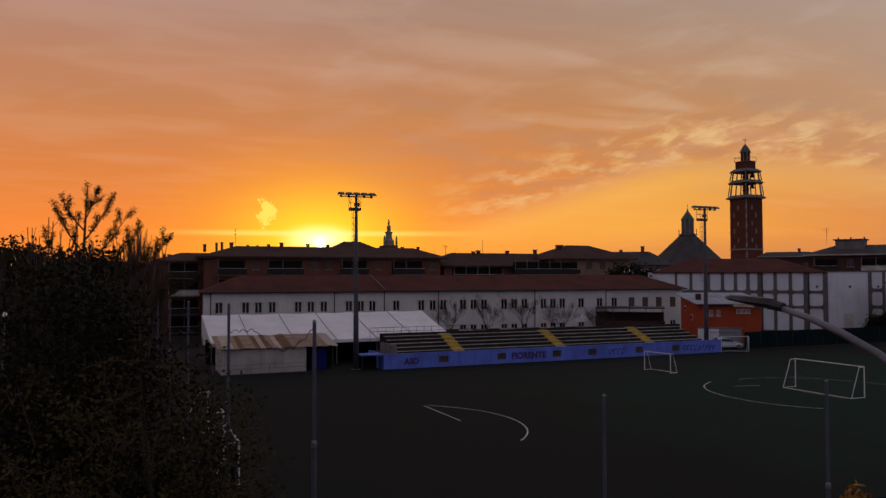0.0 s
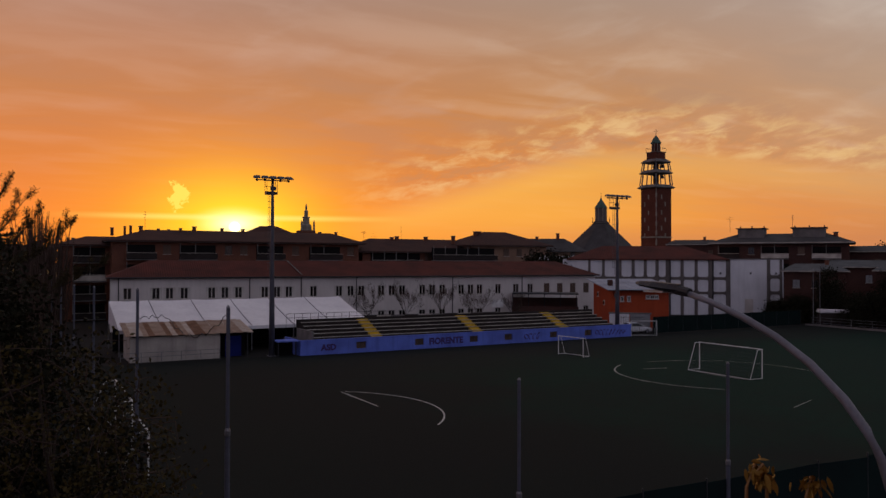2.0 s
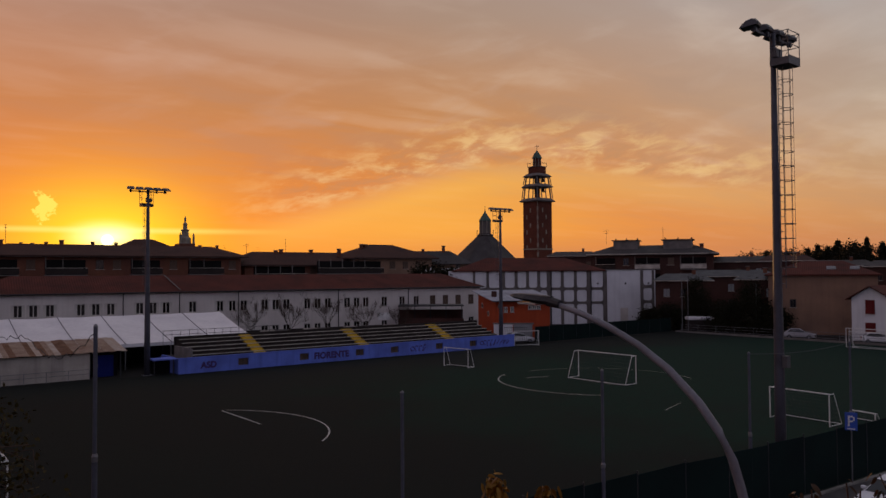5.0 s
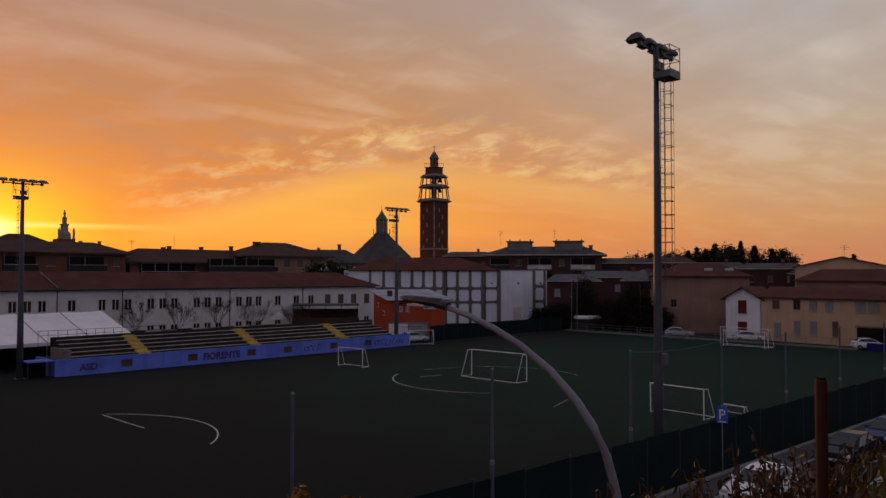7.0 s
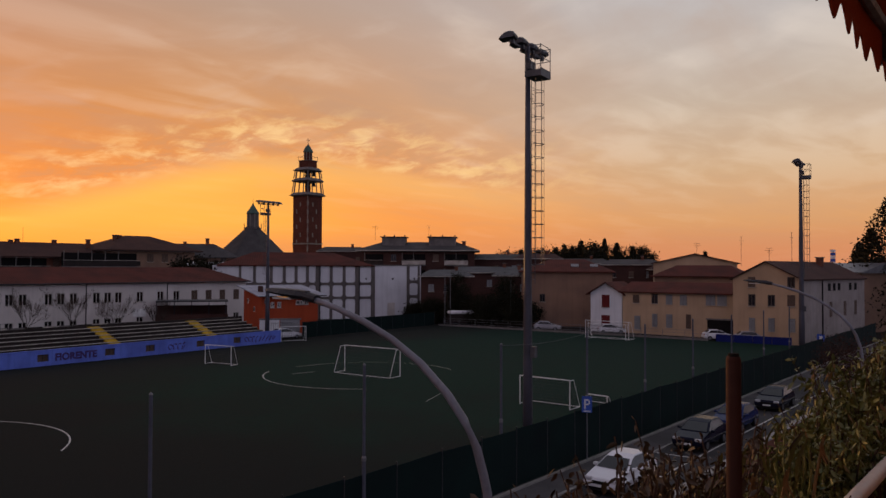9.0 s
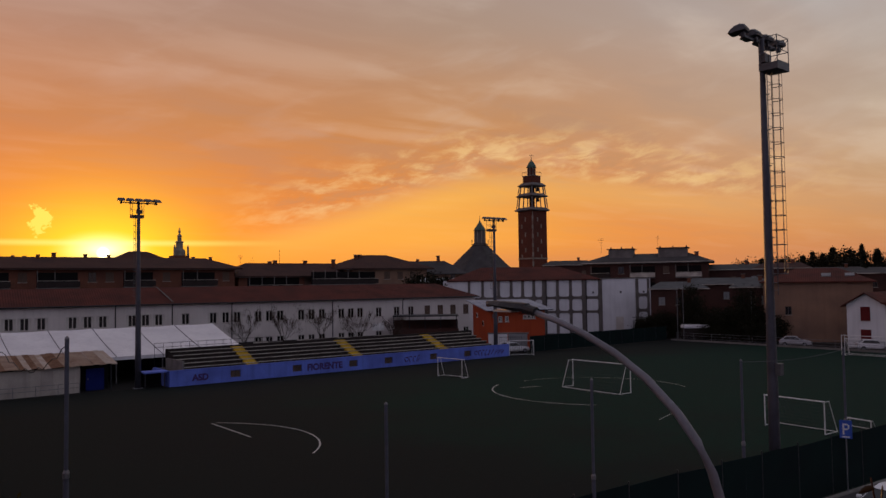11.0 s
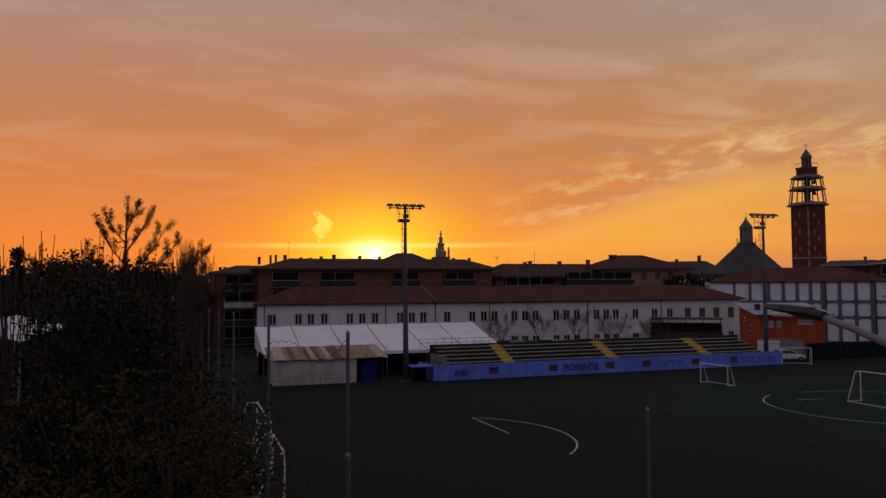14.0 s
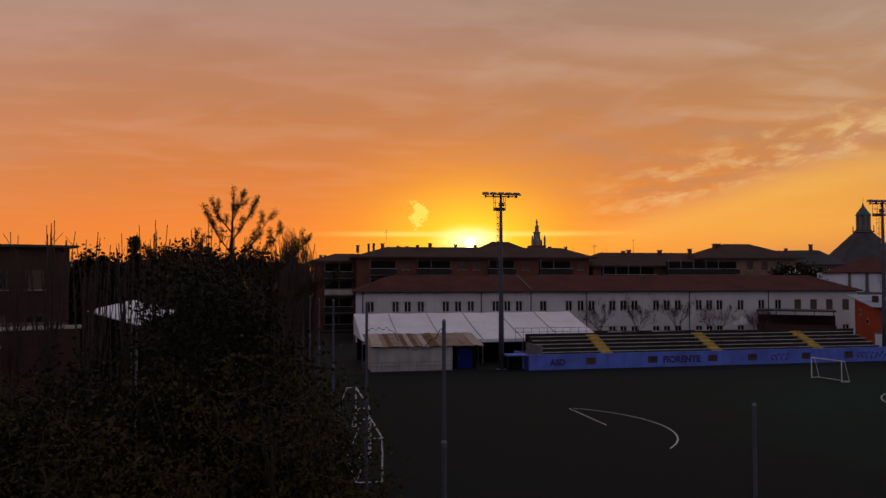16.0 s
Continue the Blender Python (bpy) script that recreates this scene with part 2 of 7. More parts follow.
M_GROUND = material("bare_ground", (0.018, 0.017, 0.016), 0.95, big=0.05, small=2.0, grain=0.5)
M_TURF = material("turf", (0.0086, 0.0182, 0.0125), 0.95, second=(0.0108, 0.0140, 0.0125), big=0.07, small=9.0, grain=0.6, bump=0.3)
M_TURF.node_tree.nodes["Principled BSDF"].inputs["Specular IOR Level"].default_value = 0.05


def greener_turf(m, worn, bright_lush):
    """Thicker grass round the middle of the pitch, thin trodden turf before the near goal and along the stand; the
    middle's extra brightness is put into its colour.
    """
    t = m.node_tree
    b = t.nodes["Principled BSDF"]
    old = b.inputs["Base Color"].links[0].from_socket
    co = t.nodes.new("ShaderNodeTexCoord").outputs["Object"]

    def noise(scale, detail):
        n = t.nodes.new("ShaderNodeTexNoise")
        n.inputs["Scale"].default_value, n.inputs["Detail"].default_value = scale, detail
        t.links.new(co, n.inputs["Vector"])
        return n.outputs[0]

    def op(kind, a, c):
        n = t.nodes.new("ShaderNodeMath")
        n.operation = kind
        for i, v in enumerate((a, c)):
            if isinstance(v, (int, float)):
                n.inputs[i].default_value = v
            else:
                t.links.new(v, n.inputs[i])
        return n.outputs[0]

    def rng(v, a, c, lo, hi):
        n = t.nodes.new("ShaderNodeMapRange")
        n.interpolation_type = "SMOOTHSTEP"
        t.links.new(v, n.inputs[0])
        for i, x in enumerate((a, c, lo, hi)):
            n.inputs[i + 1].default_value = x
        return n.outputs[0]

    sep = t.nodes.new("ShaderNodeSeparateXYZ")
    t.links.new(co, sep.inputs[0])
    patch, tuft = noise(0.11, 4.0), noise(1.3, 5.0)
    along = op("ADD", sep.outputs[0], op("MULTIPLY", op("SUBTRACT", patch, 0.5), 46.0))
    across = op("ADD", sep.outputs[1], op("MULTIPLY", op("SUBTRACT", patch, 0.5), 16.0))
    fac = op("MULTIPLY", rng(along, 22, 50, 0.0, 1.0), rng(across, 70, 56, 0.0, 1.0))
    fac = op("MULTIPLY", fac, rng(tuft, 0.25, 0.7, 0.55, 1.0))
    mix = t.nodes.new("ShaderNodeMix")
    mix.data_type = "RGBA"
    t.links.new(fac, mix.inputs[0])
    mix.inputs[6].default_value, mix.inputs[7].default_value = (*worn, 1), (*bright_lush, 1)
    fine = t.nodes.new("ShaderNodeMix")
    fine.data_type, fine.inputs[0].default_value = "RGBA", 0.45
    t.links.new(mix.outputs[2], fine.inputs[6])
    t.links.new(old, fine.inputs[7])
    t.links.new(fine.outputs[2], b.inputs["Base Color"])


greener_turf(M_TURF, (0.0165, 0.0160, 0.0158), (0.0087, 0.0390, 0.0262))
M_ASPHALT = material("asphalt", (0.055, 0.053, 0.055), 0.85, big=0.35, small=30.0, grain=0.4)
M_PAVING = material("paving", (0.105, 0.10, 0.10), 0.9, big=0.5, small=12.0, grain=0.35)
M_KERB = material("kerb_stone", (0.30, 0.29, 0.27), 0.85, big=1.2, small=14.0)
M_LINE = material("line_paint", (0.62, 0.62, 0.58), 0.8, big=2.0, small=25.0, grain=0.5)
M_PLASTER = material("white_plaster", (0.62, 0.58, 0.55), 0.9, second=(0.52, 0.48, 0.45), big=0.25, small=6.0, grain=0.12, streaks=0.2)
M_GREYWHITE = material("off_white_render", (0.66, 0.67, 0.69), 0.9, second=(0.56, 0.57, 0.59), big=0.3, small=7.0, grain=0.12, streaks=0.18)
M_YELLOW = material("ochre_plaster", (0.47, 0.335, 0.215), 0.9, second=(0.38, 0.27, 0.175), big=0.3, small=6.0, grain=0.15, streaks=0.18)
M_TAN = material("tan_plaster", (0.25, 0.155, 0.105), 0.9, second=(0.18, 0.115, 0.085), big=0.3, small=6.0, grain=0.15, streaks=0.18)
M_ORANGE = material("orange_paint", (0.36, 0.062, 0.022), 0.75, second=(0.30, 0.052, 0.022), big=0.4, small=9.0, grain=0.15, streaks=0.2)
M_BRICK = material("brown_brick", (0.19, 0.080, 0.050), 0.9, second=(0.13, 0.058, 0.042), big=0.3, small=8.0, pattern=("brick", 0.35, "X", 0.2, 0.5))
# Darker copy of brown_brick: the shade on these walls is in the colour.
M_BRICKSHADE = material("shaded_brown_brick", (0.085, 0.042, 0.034), 0.9, second=(0.055, 0.030, 0.026), big=0.3, small=8.0, pattern=("brick", 0.35, "X", 0.2, 0.5))
M_TOWERBRICK = material("dark_red_brick", (0.15, 0.050, 0.032), 0.9, second=(0.10, 0.036, 0.026), big=0.2, small=6.0, pattern=("brick", 0.4, "X", 0.2, 0.5))
M_ROOF = material("clay_roof_tiles", (0.125, 0.037, 0.027), 0.9, second=(0.062, 0.025, 0.021), big=0.35, small=5.0, grain=0.4, pattern=("rows", 0.3, "X", 0.35, 0.55))
M_ROOFDARK = material("weathered_roof_tiles", (0.085, 0.042, 0.034), 0.9, second=(0.05, 0.029, 0.027), big=0.3, small=5.0, grain=0.4, pattern=("rows", 0.3, "X", 0.35, 0.5))
M_SLATE = material("grey_roof_sheet", (0.075, 0.07, 0.07), 0.8, big=0.4, small=6.0, grain=0.3, streaks=0.3)
M_PALESLATE = material("grey_fibre_roof", (0.105, 0.11, 0.115), 0.8, big=0.4, small=6.0, grain=0.3, streaks=0.3)
M_CONCRETE = material("concrete", (0.20, 0.185, 0.175), 0.9, big=0.7, small=14.0, grain=0.3, streaks=0.35)
M_GREYFRAME = material("grey_cement_frame", (0.15, 0.135, 0.125), 0.9, big=0.7, small=10.0, grain=0.25, streaks=0.2)
M_STEEL = material("galvanised_steel", (0.22, 0.22, 0.24), 0.5, 0.6, big=1.5, small=20.0, grain=0.3)
M_POLE = material("grey_painted_pole", (0.20, 0.20, 0.235), 0.6, 0.2, big=1.5, small=18.0, grain=0.3)
# Grey pole paint made darker: the masts' backlit look is put into the colour.
M_MAST = material("backlit_mast_grey", (0.065, 0.065, 0.085), 0.6, 0.2, big=1.5, small=18.0, grain=0.3)
M_DARKSTEEL = material("dark_steel", (0.035, 0.035, 0.04), 0.55, 0.4, big=1.5, small=20.0)
M_LAMPHOOD = material("lamp_housing", (0.085, 0.085, 0.095), 0.5, 0.3, big=3.0, small=20.0)
M_TENT = material("white_tent_sheet", (0.72, 0.70, 0.72), 0.55, second=(0.60, 0.58, 0.61), big=0.4, small=4.0, grain=0.12, bump=0.08, streaks=0.15)
M_PALEROOF = material("pale_metal_roof", (0.36, 0.38, 0.44), 0.7, second=(0.24, 0.25, 0.29), big=0.5, small=8.0, streaks=0.3)
M_SEAM = material("tent_seam", (0.28, 0.27, 0.28), 0.7)
M_SHEET = material("corrugated_sheet", (0.34, 0.25, 0.19), 0.7, second=(0.22, 0.13, 0.09), big=0.8, small=6.0, grain=0.4, streaks=0.3)
M_SHEDWALL = material("shed_plaster", (0.50, 0.45, 0.40), 0.9, second=(0.36, 0.32, 0.29), big=0.6, small=8.0, streaks=0.5)
M_LILAC = material("lilac_blue_paint", (0.135, 0.20, 0.66), 0.75, second=(0.095, 0.13, 0.44), big=0.5, small=9.0, grain=0.25, streaks=0.4)
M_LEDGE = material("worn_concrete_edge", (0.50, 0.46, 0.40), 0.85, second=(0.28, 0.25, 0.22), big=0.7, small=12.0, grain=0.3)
M_TREAD = material("dark_brown_concrete", (0.038, 0.031, 0.029), 0.9, big=0.8, small=10.0, grain=0.4)
M_YPAINT = material("yellow_paint", (0.62, 0.40, 0.035), 0.7, second=(0.40, 0.26, 0.03), big=1.5, small=12.0, grain=0.4)
M_WHITE = material("white_gloss_paint", (0.78, 0.78, 0.76), 0.45, big=2.0, small=20.0, grain=0.15)
M_NET = material("goal_net_cord", (0.11, 0.12, 0.12), 0.9)
M_FENCE = material("green_windbreak_mesh", (0.005, 0.015, 0.014), 0.95, second=(0.004, 0.009, 0.010), big=0.5, small=30.0, grain=0.4)
M_GLASS = material("window_glass", (0.012, 0.012, 0.016), 0.14, big=2.0, small=5.0, grain=0.1, bump=0.02)
M_FRAME = material("window_frame_paint", (0.58, 0.54, 0.49), 0.6)
M_SHUTTER = material("brown_shutter", (0.16, 0.11, 0.085), 0.75, pattern=("rows", 0.05, "Z", 0.3, 0.5))
M_REDSHUT = material("red_shutter", (0.17, 0.022, 0.022), 0.7, pattern=("rows", 0.06, "Z", 0.3, 0.5))
M_BLUE = material("dark_blue_paint", (0.010, 0.018, 0.14), 0.8)
M_PALESHUT = material("pale_grey_shutter", (0.30, 0.31, 0.32), 0.75, pattern=("rows", 0.05, "Z", 0.3, 0.4))
M_BLUESIGN = material("blue_sign_face", (0.02, 0.08, 0.42), 0.4)
# Flat black: shade painted into loggias, open bays and tent; also grilles, trim.
M_BLACK = material("shade_and_trim_black", (0.012, 0.011, 0.011), 0.9)
M_FRAMEDARK = material("dark_window_frame", (0.085, 0.068, 0.058), 0.7)
M_BARK = material("bark", (0.050, 0.038, 0.030), 0.95, big=2.0, small=14.0, grain=0.5, bump=0.3)
M_TWIG = material("thin_twigs", (0.075, 0.050, 0.040), 0.95)
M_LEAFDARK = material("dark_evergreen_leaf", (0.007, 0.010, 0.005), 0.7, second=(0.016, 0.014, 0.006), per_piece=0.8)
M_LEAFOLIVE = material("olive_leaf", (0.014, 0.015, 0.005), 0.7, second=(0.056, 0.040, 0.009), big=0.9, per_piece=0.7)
M_NEEDLE = material("pine_needles", (0.022, 0.026, 0.013), 0.8, second=(0.045, 0.032, 0.012), per_piece=0.7)
M_LEAFPOT = material("potted_leaf", (0.030, 0.062, 0.013), 0.5, second=(0.15, 0.15, 0.032), big=6.0, per_piece=0.85)
M_LEAFBROWN = material("browning_leaf", (0.020, 0.022, 0.009), 0.55, second=(0.060, 0.034, 0.014), big=5.0, per_piece=0.8)
M_DRYLEAF = material("dry_leaf", (0.20, 0.115, 0.045), 0.7, second=(0.26, 0.17, 0.08), per_piece=0.8)
M_OCHRE = material("ochre_petal", (0.26, 0.16, 0.03), 0.7, second=(0.17, 0.10, 0.02), per_piece=0.7)
M_COPPER = material("green_copper", (0.085, 0.14, 0.115), 0.7, second=(0.06, 0.095, 0.085), big=1.5, small=8.0, streaks=0.4)
M_GREYSIDE = material("grey_pebbledash", (0.34, 0.30, 0.28), 0.9, second=(0.25, 0.215, 0.20), big=0.5, small=8.0, grain=0.3, streaks=0.3)
M_STONE = material("pale_stone", (0.30, 0.27, 0.22), 0.9, big=0.8, small=9.0, streaks=0.4)
M_NETPOST = material("dull_blue_grey_post", (0.10, 0.105, 0.135), 0.75, big=1.5, small=18.0, grain=0.4)
M_REDPIPE = material("rusty_pipe", (0.058, 0.024, 0.018), 0.85, second=(0.038, 0.020, 0.016), big=8.0, small=60.0, grain=0.4, bump=0.02)
M_AWNING = material("red_awning_cloth", (0.42, 0.080, 0.030), 0.85, second=(0.34, 0.06, 0.025), big=3.0, small=60.0, grain=0.2)
M_RAIL = material("pale_rail_paint", (0.80, 0.70, 0.63), 0.5, big=4.0, small=40.0, grain=0.2, bump=0.01)
M_TERRACOTTA = material("terracotta_planter", (0.23, 0.10, 0.06), 0.85, big=4.0, small=40.0)
M_SOIL = material("potting_soil", (0.03, 0.022, 0.017), 0.95)
M_RUBBER = material("tyre_rubber", (0.014, 0.014, 0.015), 0.85)
M_LAMPGLASS = material("headlamp_glass", (0.55, 0.55, 0.55), 0.15)
M_TAIL = material("tail_lamp_red", (0.25, 0.012, 0.012), 0.3)


def car_paint(name, col):
    m = material(name, col, 0.22, 0.0, second=tuple(v * 0.9 for v in col), big=1.0, small=50.0, grain=0.08, bump=0.01)
    m.node_tree.nodes["Principled BSDF"].inputs["Specular IOR Level"].default_value = 0.08
    return m


P_WHITE, P_DARK = car_paint("white_car_paint", (0.70, 0.71, 0.73)), car_paint("dark_blue_car_paint", (0.008, 0.009, 0.022))
P_BLUE, P_SILVER = car_paint("blue_car_paint", (0.012, 0.022, 0.085)), car_paint("silver_car_paint", (0.34, 0.34, 0.36))


# ---- shape helpers ----
def box(bm, x0, x1, y0, y1, z0, z1):
    vs = [bm.verts.new((x, y, z)) for z in (z0, z1) for x, y in ((x0, y0), (x1, y0), (x1, y1), (x0, y1))]
    for f in ((3, 2, 1, 0), (4, 5, 6, 7), (0, 1, 5, 4), (1, 2, 6, 5), (2, 3, 7, 6), (3, 0, 4, 7)):
        bm.faces.new([vs[i] for i in f])
    return vs


def poly(bm, *pts):
    return bm.faces.new([bm.verts.new(p) for p in pts])


def tube(bm, pts, radii, n=8, cap=True):
    """A tapering tube along a line of points."""
    pts = [Vector(p) for p in pts]
    if isinstance(radii, (int, float)):
        radii = [radii] * len(pts)
    rings = []
    for i, p in enumerate(pts):
        d = (pts[min(i + 1, len(pts) - 1)] - pts[max(i - 1, 0)]).normalized()
        a = d.cross(Vector((0, 0, 1)) if abs(d.z) < 0.9 else Vector((1, 0, 0))).normalized()
        b = d.cross(a)
        rings.append([bm.verts.new(p + radii[i] * (math.cos(2 * math.pi * k / n) * a + math.sin(2 * math.pi * k / n) * b)) for k in range(n)])
    for r, s in zip(rings, rings[1:]):
        for k in range(n):
            bm.faces.new((r[k], r[(k + 1) % n], s[(k + 1) % n], s[k]))
    if cap:
        bm.faces.new(rings[0][::-1])
        bm.faces.new(rings[-1])


def lathe(bm, profile, n=12, turn=0.0, cx=0.0, cy=0.0):
    """Rings of (radius, height) joined to a closed solid."""
    rings = [[bm.verts.new((cx + r * math.cos(turn + 2 * math.pi * k / n), cy + r * math.sin(turn + 2 * math.pi * k / n), z)) for k in range(n)] for r, z in profile]
    for r, s in zip(rings, rings[1:]):
        for k in range(n):
            bm.faces.new((r[k], r[(k + 1) % n], s[(k + 1) % n], s[k]))
    bm.faces.new(rings[0][::-1])
    bm.faces.new(rings[-1])


def slab(bm, pts, t):
    """A plate of thickness t under a polygon."""
    top = [bm.verts.new(p) for p in pts]
    low = [bm.verts.new((p[0], p[1], p[2] - t)) for p in pts]
    bm.faces.new(top)
    bm.faces.new(low[::-1])
    for i in range(len(pts)):
        j = (i + 1) % len(pts)
        bm.faces.new((top[i], low[i], low[j], top[j]))


def mesh_of(name, bm, mats, bevel=0.0, smooth=False):
    if bevel:
        bmesh.ops.bevel(bm, geom=list(bm.edges), offset=bevel, segments=1, affect="EDGES", profile=0.5)
    bmesh.ops.recalc_face_normals(bm, faces=bm.faces)
    me = bpy.data.meshes.new(name)
    bm.to_mesh(me)
    bm.free()
    for m in (mats if isinstance(mats, (list, tuple)) else [mats]):
        me.materials.append(m)
    if smooth:
        me.polygons.foreach_set("use_smooth", [True] * len(me.polygons))
    return me


def thing(name, label, category, loc=(0, 0, 0), rz=0.0, group="", kind=""):
    e = new(name)
    e.empty_display_size = 0.2
    e.matrix_basis = pose(*loc, 0, 0, rz)
    return tagged(e, label, category, group, kind)


def part(name, bm, mat, parent, label="", bevel=0.0, smooth=False, loc=None, rz=0.0):
    me = bm if isinstance(bm, bpy.types.Mesh) else mesh_of(name, bm, mat, bevel, smooth)
    o = new(name, me)
    o.parent = parent
    if loc is not None:
        o.matrix_basis = pose(*loc, 0, 0, rz)
    return tagged(o, label)


def single(name, bm, mat, label, category, loc=(0, 0, 0), rz=0.0, kind="", group="", bevel=0.0, smooth=False):
    o = new(name, mesh_of(name, bm, mat, bevel, smooth))
    o.matrix_basis = pose(*loc, 0, 0, rz)
    return tagged(o, label, category, group, kind)


def B():
    return bmesh.new()


def boxed(*dims):
    bm = B()
    box(bm, *dims)
    return bm


def tubed(pts, r, n=8):
    bm = B()
    tube(bm, pts, r, n)
    return bm


MESHES = {}


def shared(key, make, mat, bevel=0.0, smooth=False):
    """One mesh for all alike pieces."""
    if key not in MESHES:
        bm = B()
        make(bm)
        MESHES[key] = mesh_of(key[0] if isinstance(key, tuple) else key, bm, mat, bevel, smooth)
    return MESHES[key]


def polar(az, d, z=0.0):
    """A place by its bearing to the right of the long view (degrees) and its distance."""
    return (d * math.sin(radians(az)), d * math.cos(radians(az)), z)


# ---- ground, pitch, road ----
def kerb_y(x):
    return 18.33 - 0.0515 * x


def strip(name, off0, off1, z, t, mat, label, x0=-60.0, x1=260.0):
    """A band along the road, between two distances from the fence's foot."""
    bm = B()
    slab(bm, [(x0, kerb_y(x0) - off1, z), (x1, kerb_y(x1) - off1, z), (x1, kerb_y(x1) - off0, z), (x0, kerb_y(x0) - off0, z)], t)
    return single(name, bm, mat, label, name, kind="structure")


bm = B()
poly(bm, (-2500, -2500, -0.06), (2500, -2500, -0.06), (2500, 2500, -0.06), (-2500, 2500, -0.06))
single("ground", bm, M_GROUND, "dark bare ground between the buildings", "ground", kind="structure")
bm = B()
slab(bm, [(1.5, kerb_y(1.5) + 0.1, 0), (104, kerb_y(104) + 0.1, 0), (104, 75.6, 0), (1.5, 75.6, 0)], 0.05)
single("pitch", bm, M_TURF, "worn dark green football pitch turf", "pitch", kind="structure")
strip("pavement", 0.15, 1.75, 0.02, 0.06, M_PAVING, "grey pavement along the fence")
strip("road", 1.9, 6.6, -0.03, 0.02, M_ASPHALT, "asphalt road with parking bays")
strip("kerb", 1.75, 1.9, 0.035, 0.08, M_KERB, "pale stone kerb beside the pavement")
strip("trim", -0.02, 0.15, 0.10, 0.14, M_KERB, "low concrete edging under the fence")


def line_strip(pts, w=0.12, z=0.005):
    bm = B()
    pts = [Vector((*p, z)) for p in pts]
    row = []
    for i, p in enumerate(pts):
        d = (pts[min(i + 1, len(pts) - 1)] - pts[max(i - 1, 0)]).normalized()
        n = Vector((-d.y, d.x, 0)) * w / 2
        row.append((bm.verts.new(p + n), bm.verts.new(p - n)))
    for a, b in zip(row, row[1:]):
        bm.faces.new((a[0], b[0], b[1], a[1]))
    return bm


def arc(cx, cy, r, a0, a1, n=40):
    return [(cx + r * math.cos(radians(a0 + (a1 - a0) * i / n)), cy + r * math.sin(radians(a0 + (a1 - a0) * i / n))) for i in range(n + 1)]


for pts, w, label in ((((20.45, 52.85), (20.55, 46.5)), 0.10, "white penalty area line"), (arc(15.1, 46.0, 8.9, 50.5, -46.0), 0.10, "white penalty arc"),
                      (arc(52.9, 46.4, 9.05, 118, 222), 0.10, "white centre circle line"), (arc(52.9, 46.4, 8.3, 95, -35), 0.07, "white centre circle line, faded"),
                      (((48.6, 51.4), (50.9, 50.9)), 0.09, "short white mark on the turf"), (((51.2, 46.8), (51.5, 42.9)), 0.06, "faded halfway line"),
                      (((44.5, 33.2), (48.0, 34.4)), 0.05, "faded white mark on the turf")):
    tagged(single("line", line_strip(pts, w), M_LINE, label, "line", kind="structure"))

# road paint: parking bays and edge dashes
for x in (34, 39.5, 45, 50.5, 56, 61.5):
    y = kerb_y(x)
    single("line", line_strip([(x, y - 1.95), (x, y - 4.0)], 0.12, -0.024), M_LINE, "white parking bay line", "line", kind="structure")
single("line", line_strip([(28, kerb_y(28) - 4.0), (64, kerb_y(64) - 4.0)], 0.12, -0.023), M_LINE, "white parking bay edge line", "line", kind="structure")
for i in range(9):
    x = 62 + 4.0 * i
    single("line", line_strip([(x, kerb_y(x) - 4.0 + 0.03 * i), (x + 2.3, kerb_y(x + 2.3) - 4.0 + 0.03 * i)], 0.14, -0.022), M_LINE, "white dashed road line", "line", kind="structure")

# low garden wall on the near side of the road
wall = thing("garden_wall", "low brown brick garden wall with pale stone coping", "wall", (0, 0, 0))
bm = B()
slab(bm, [(-30, kerb_y(-30) - 7.0, 0.95), (120, kerb_y(120) - 7.0, 0.95), (120, kerb_y(120) - 6.75, 0.95), (-30, kerb_y(-30) - 6.75, 0.95)], 1.05)
part("wall", bm, M_BRICK, wall)
for i in range(60):
    x = -30 + 2.5 * i
    bm = B()
    slab(bm, [(x + 0.01, kerb_y(x) - 7.06, 1.03), (x + 2.49, kerb_y(x + 2.5) - 7.06, 1.03), (x + 2.49, kerb_y(x + 2.5) - 6.69, 1.03), (x + 0.01, kerb_y(x) - 6.69, 1.03)], 0.08)
    part("coping_stone", bm, M_KERB, wall)


# ---- fences and net posts along the pitch ----
fence = thing("windbreak_fence", "dark green mesh fence panels on steel posts", "fence")
FX = [-20 + 2.6 * i for i in range(53)]
for a, b in zip(FX, FX[1:]):
    bm = B()
    h0, h1 = 2.55 + random.uniform(-0.05, 0.05), 2.55 + random.uniform(-0.05, 0.05)
    ya, yb = kerb_y(a) + 0.12, kerb_y(b) + 0.12
    v = [bm.verts.new(p) for p in ((a + 0.03, ya - 0.012, 0.11), (b - 0.03, yb - 0.012, 0.11), (b - 0.03, yb - 0.012, h1), (a + 0.03, ya - 0.012, h0),
                                   (a + 0.03, ya + 0.012, 0.11), (b - 0.03, yb + 0.012, 0.11), (b - 0.03, yb + 0.012, h1), (a + 0.03, ya + 0.012, h0))]
    for f in ((0, 1, 2, 3), (7, 6, 5, 4), (0, 4, 5, 1), (1, 5, 6, 2), (2, 6, 7, 3), (3, 7, 4, 0)):
        bm.faces.new([v[i] for i in f])
    part("mesh_panel", bm, M_FENCE, fence)
me = shared("post", lambda bm: tube(bm, [(0, 0, -0.05), (0, 0, 2.68)], 0.03, 8), M_DARKSTEEL)
for a in FX:
    part("post", me, None, fence, loc=(a, kerb_y(a) + 0.12, 0))

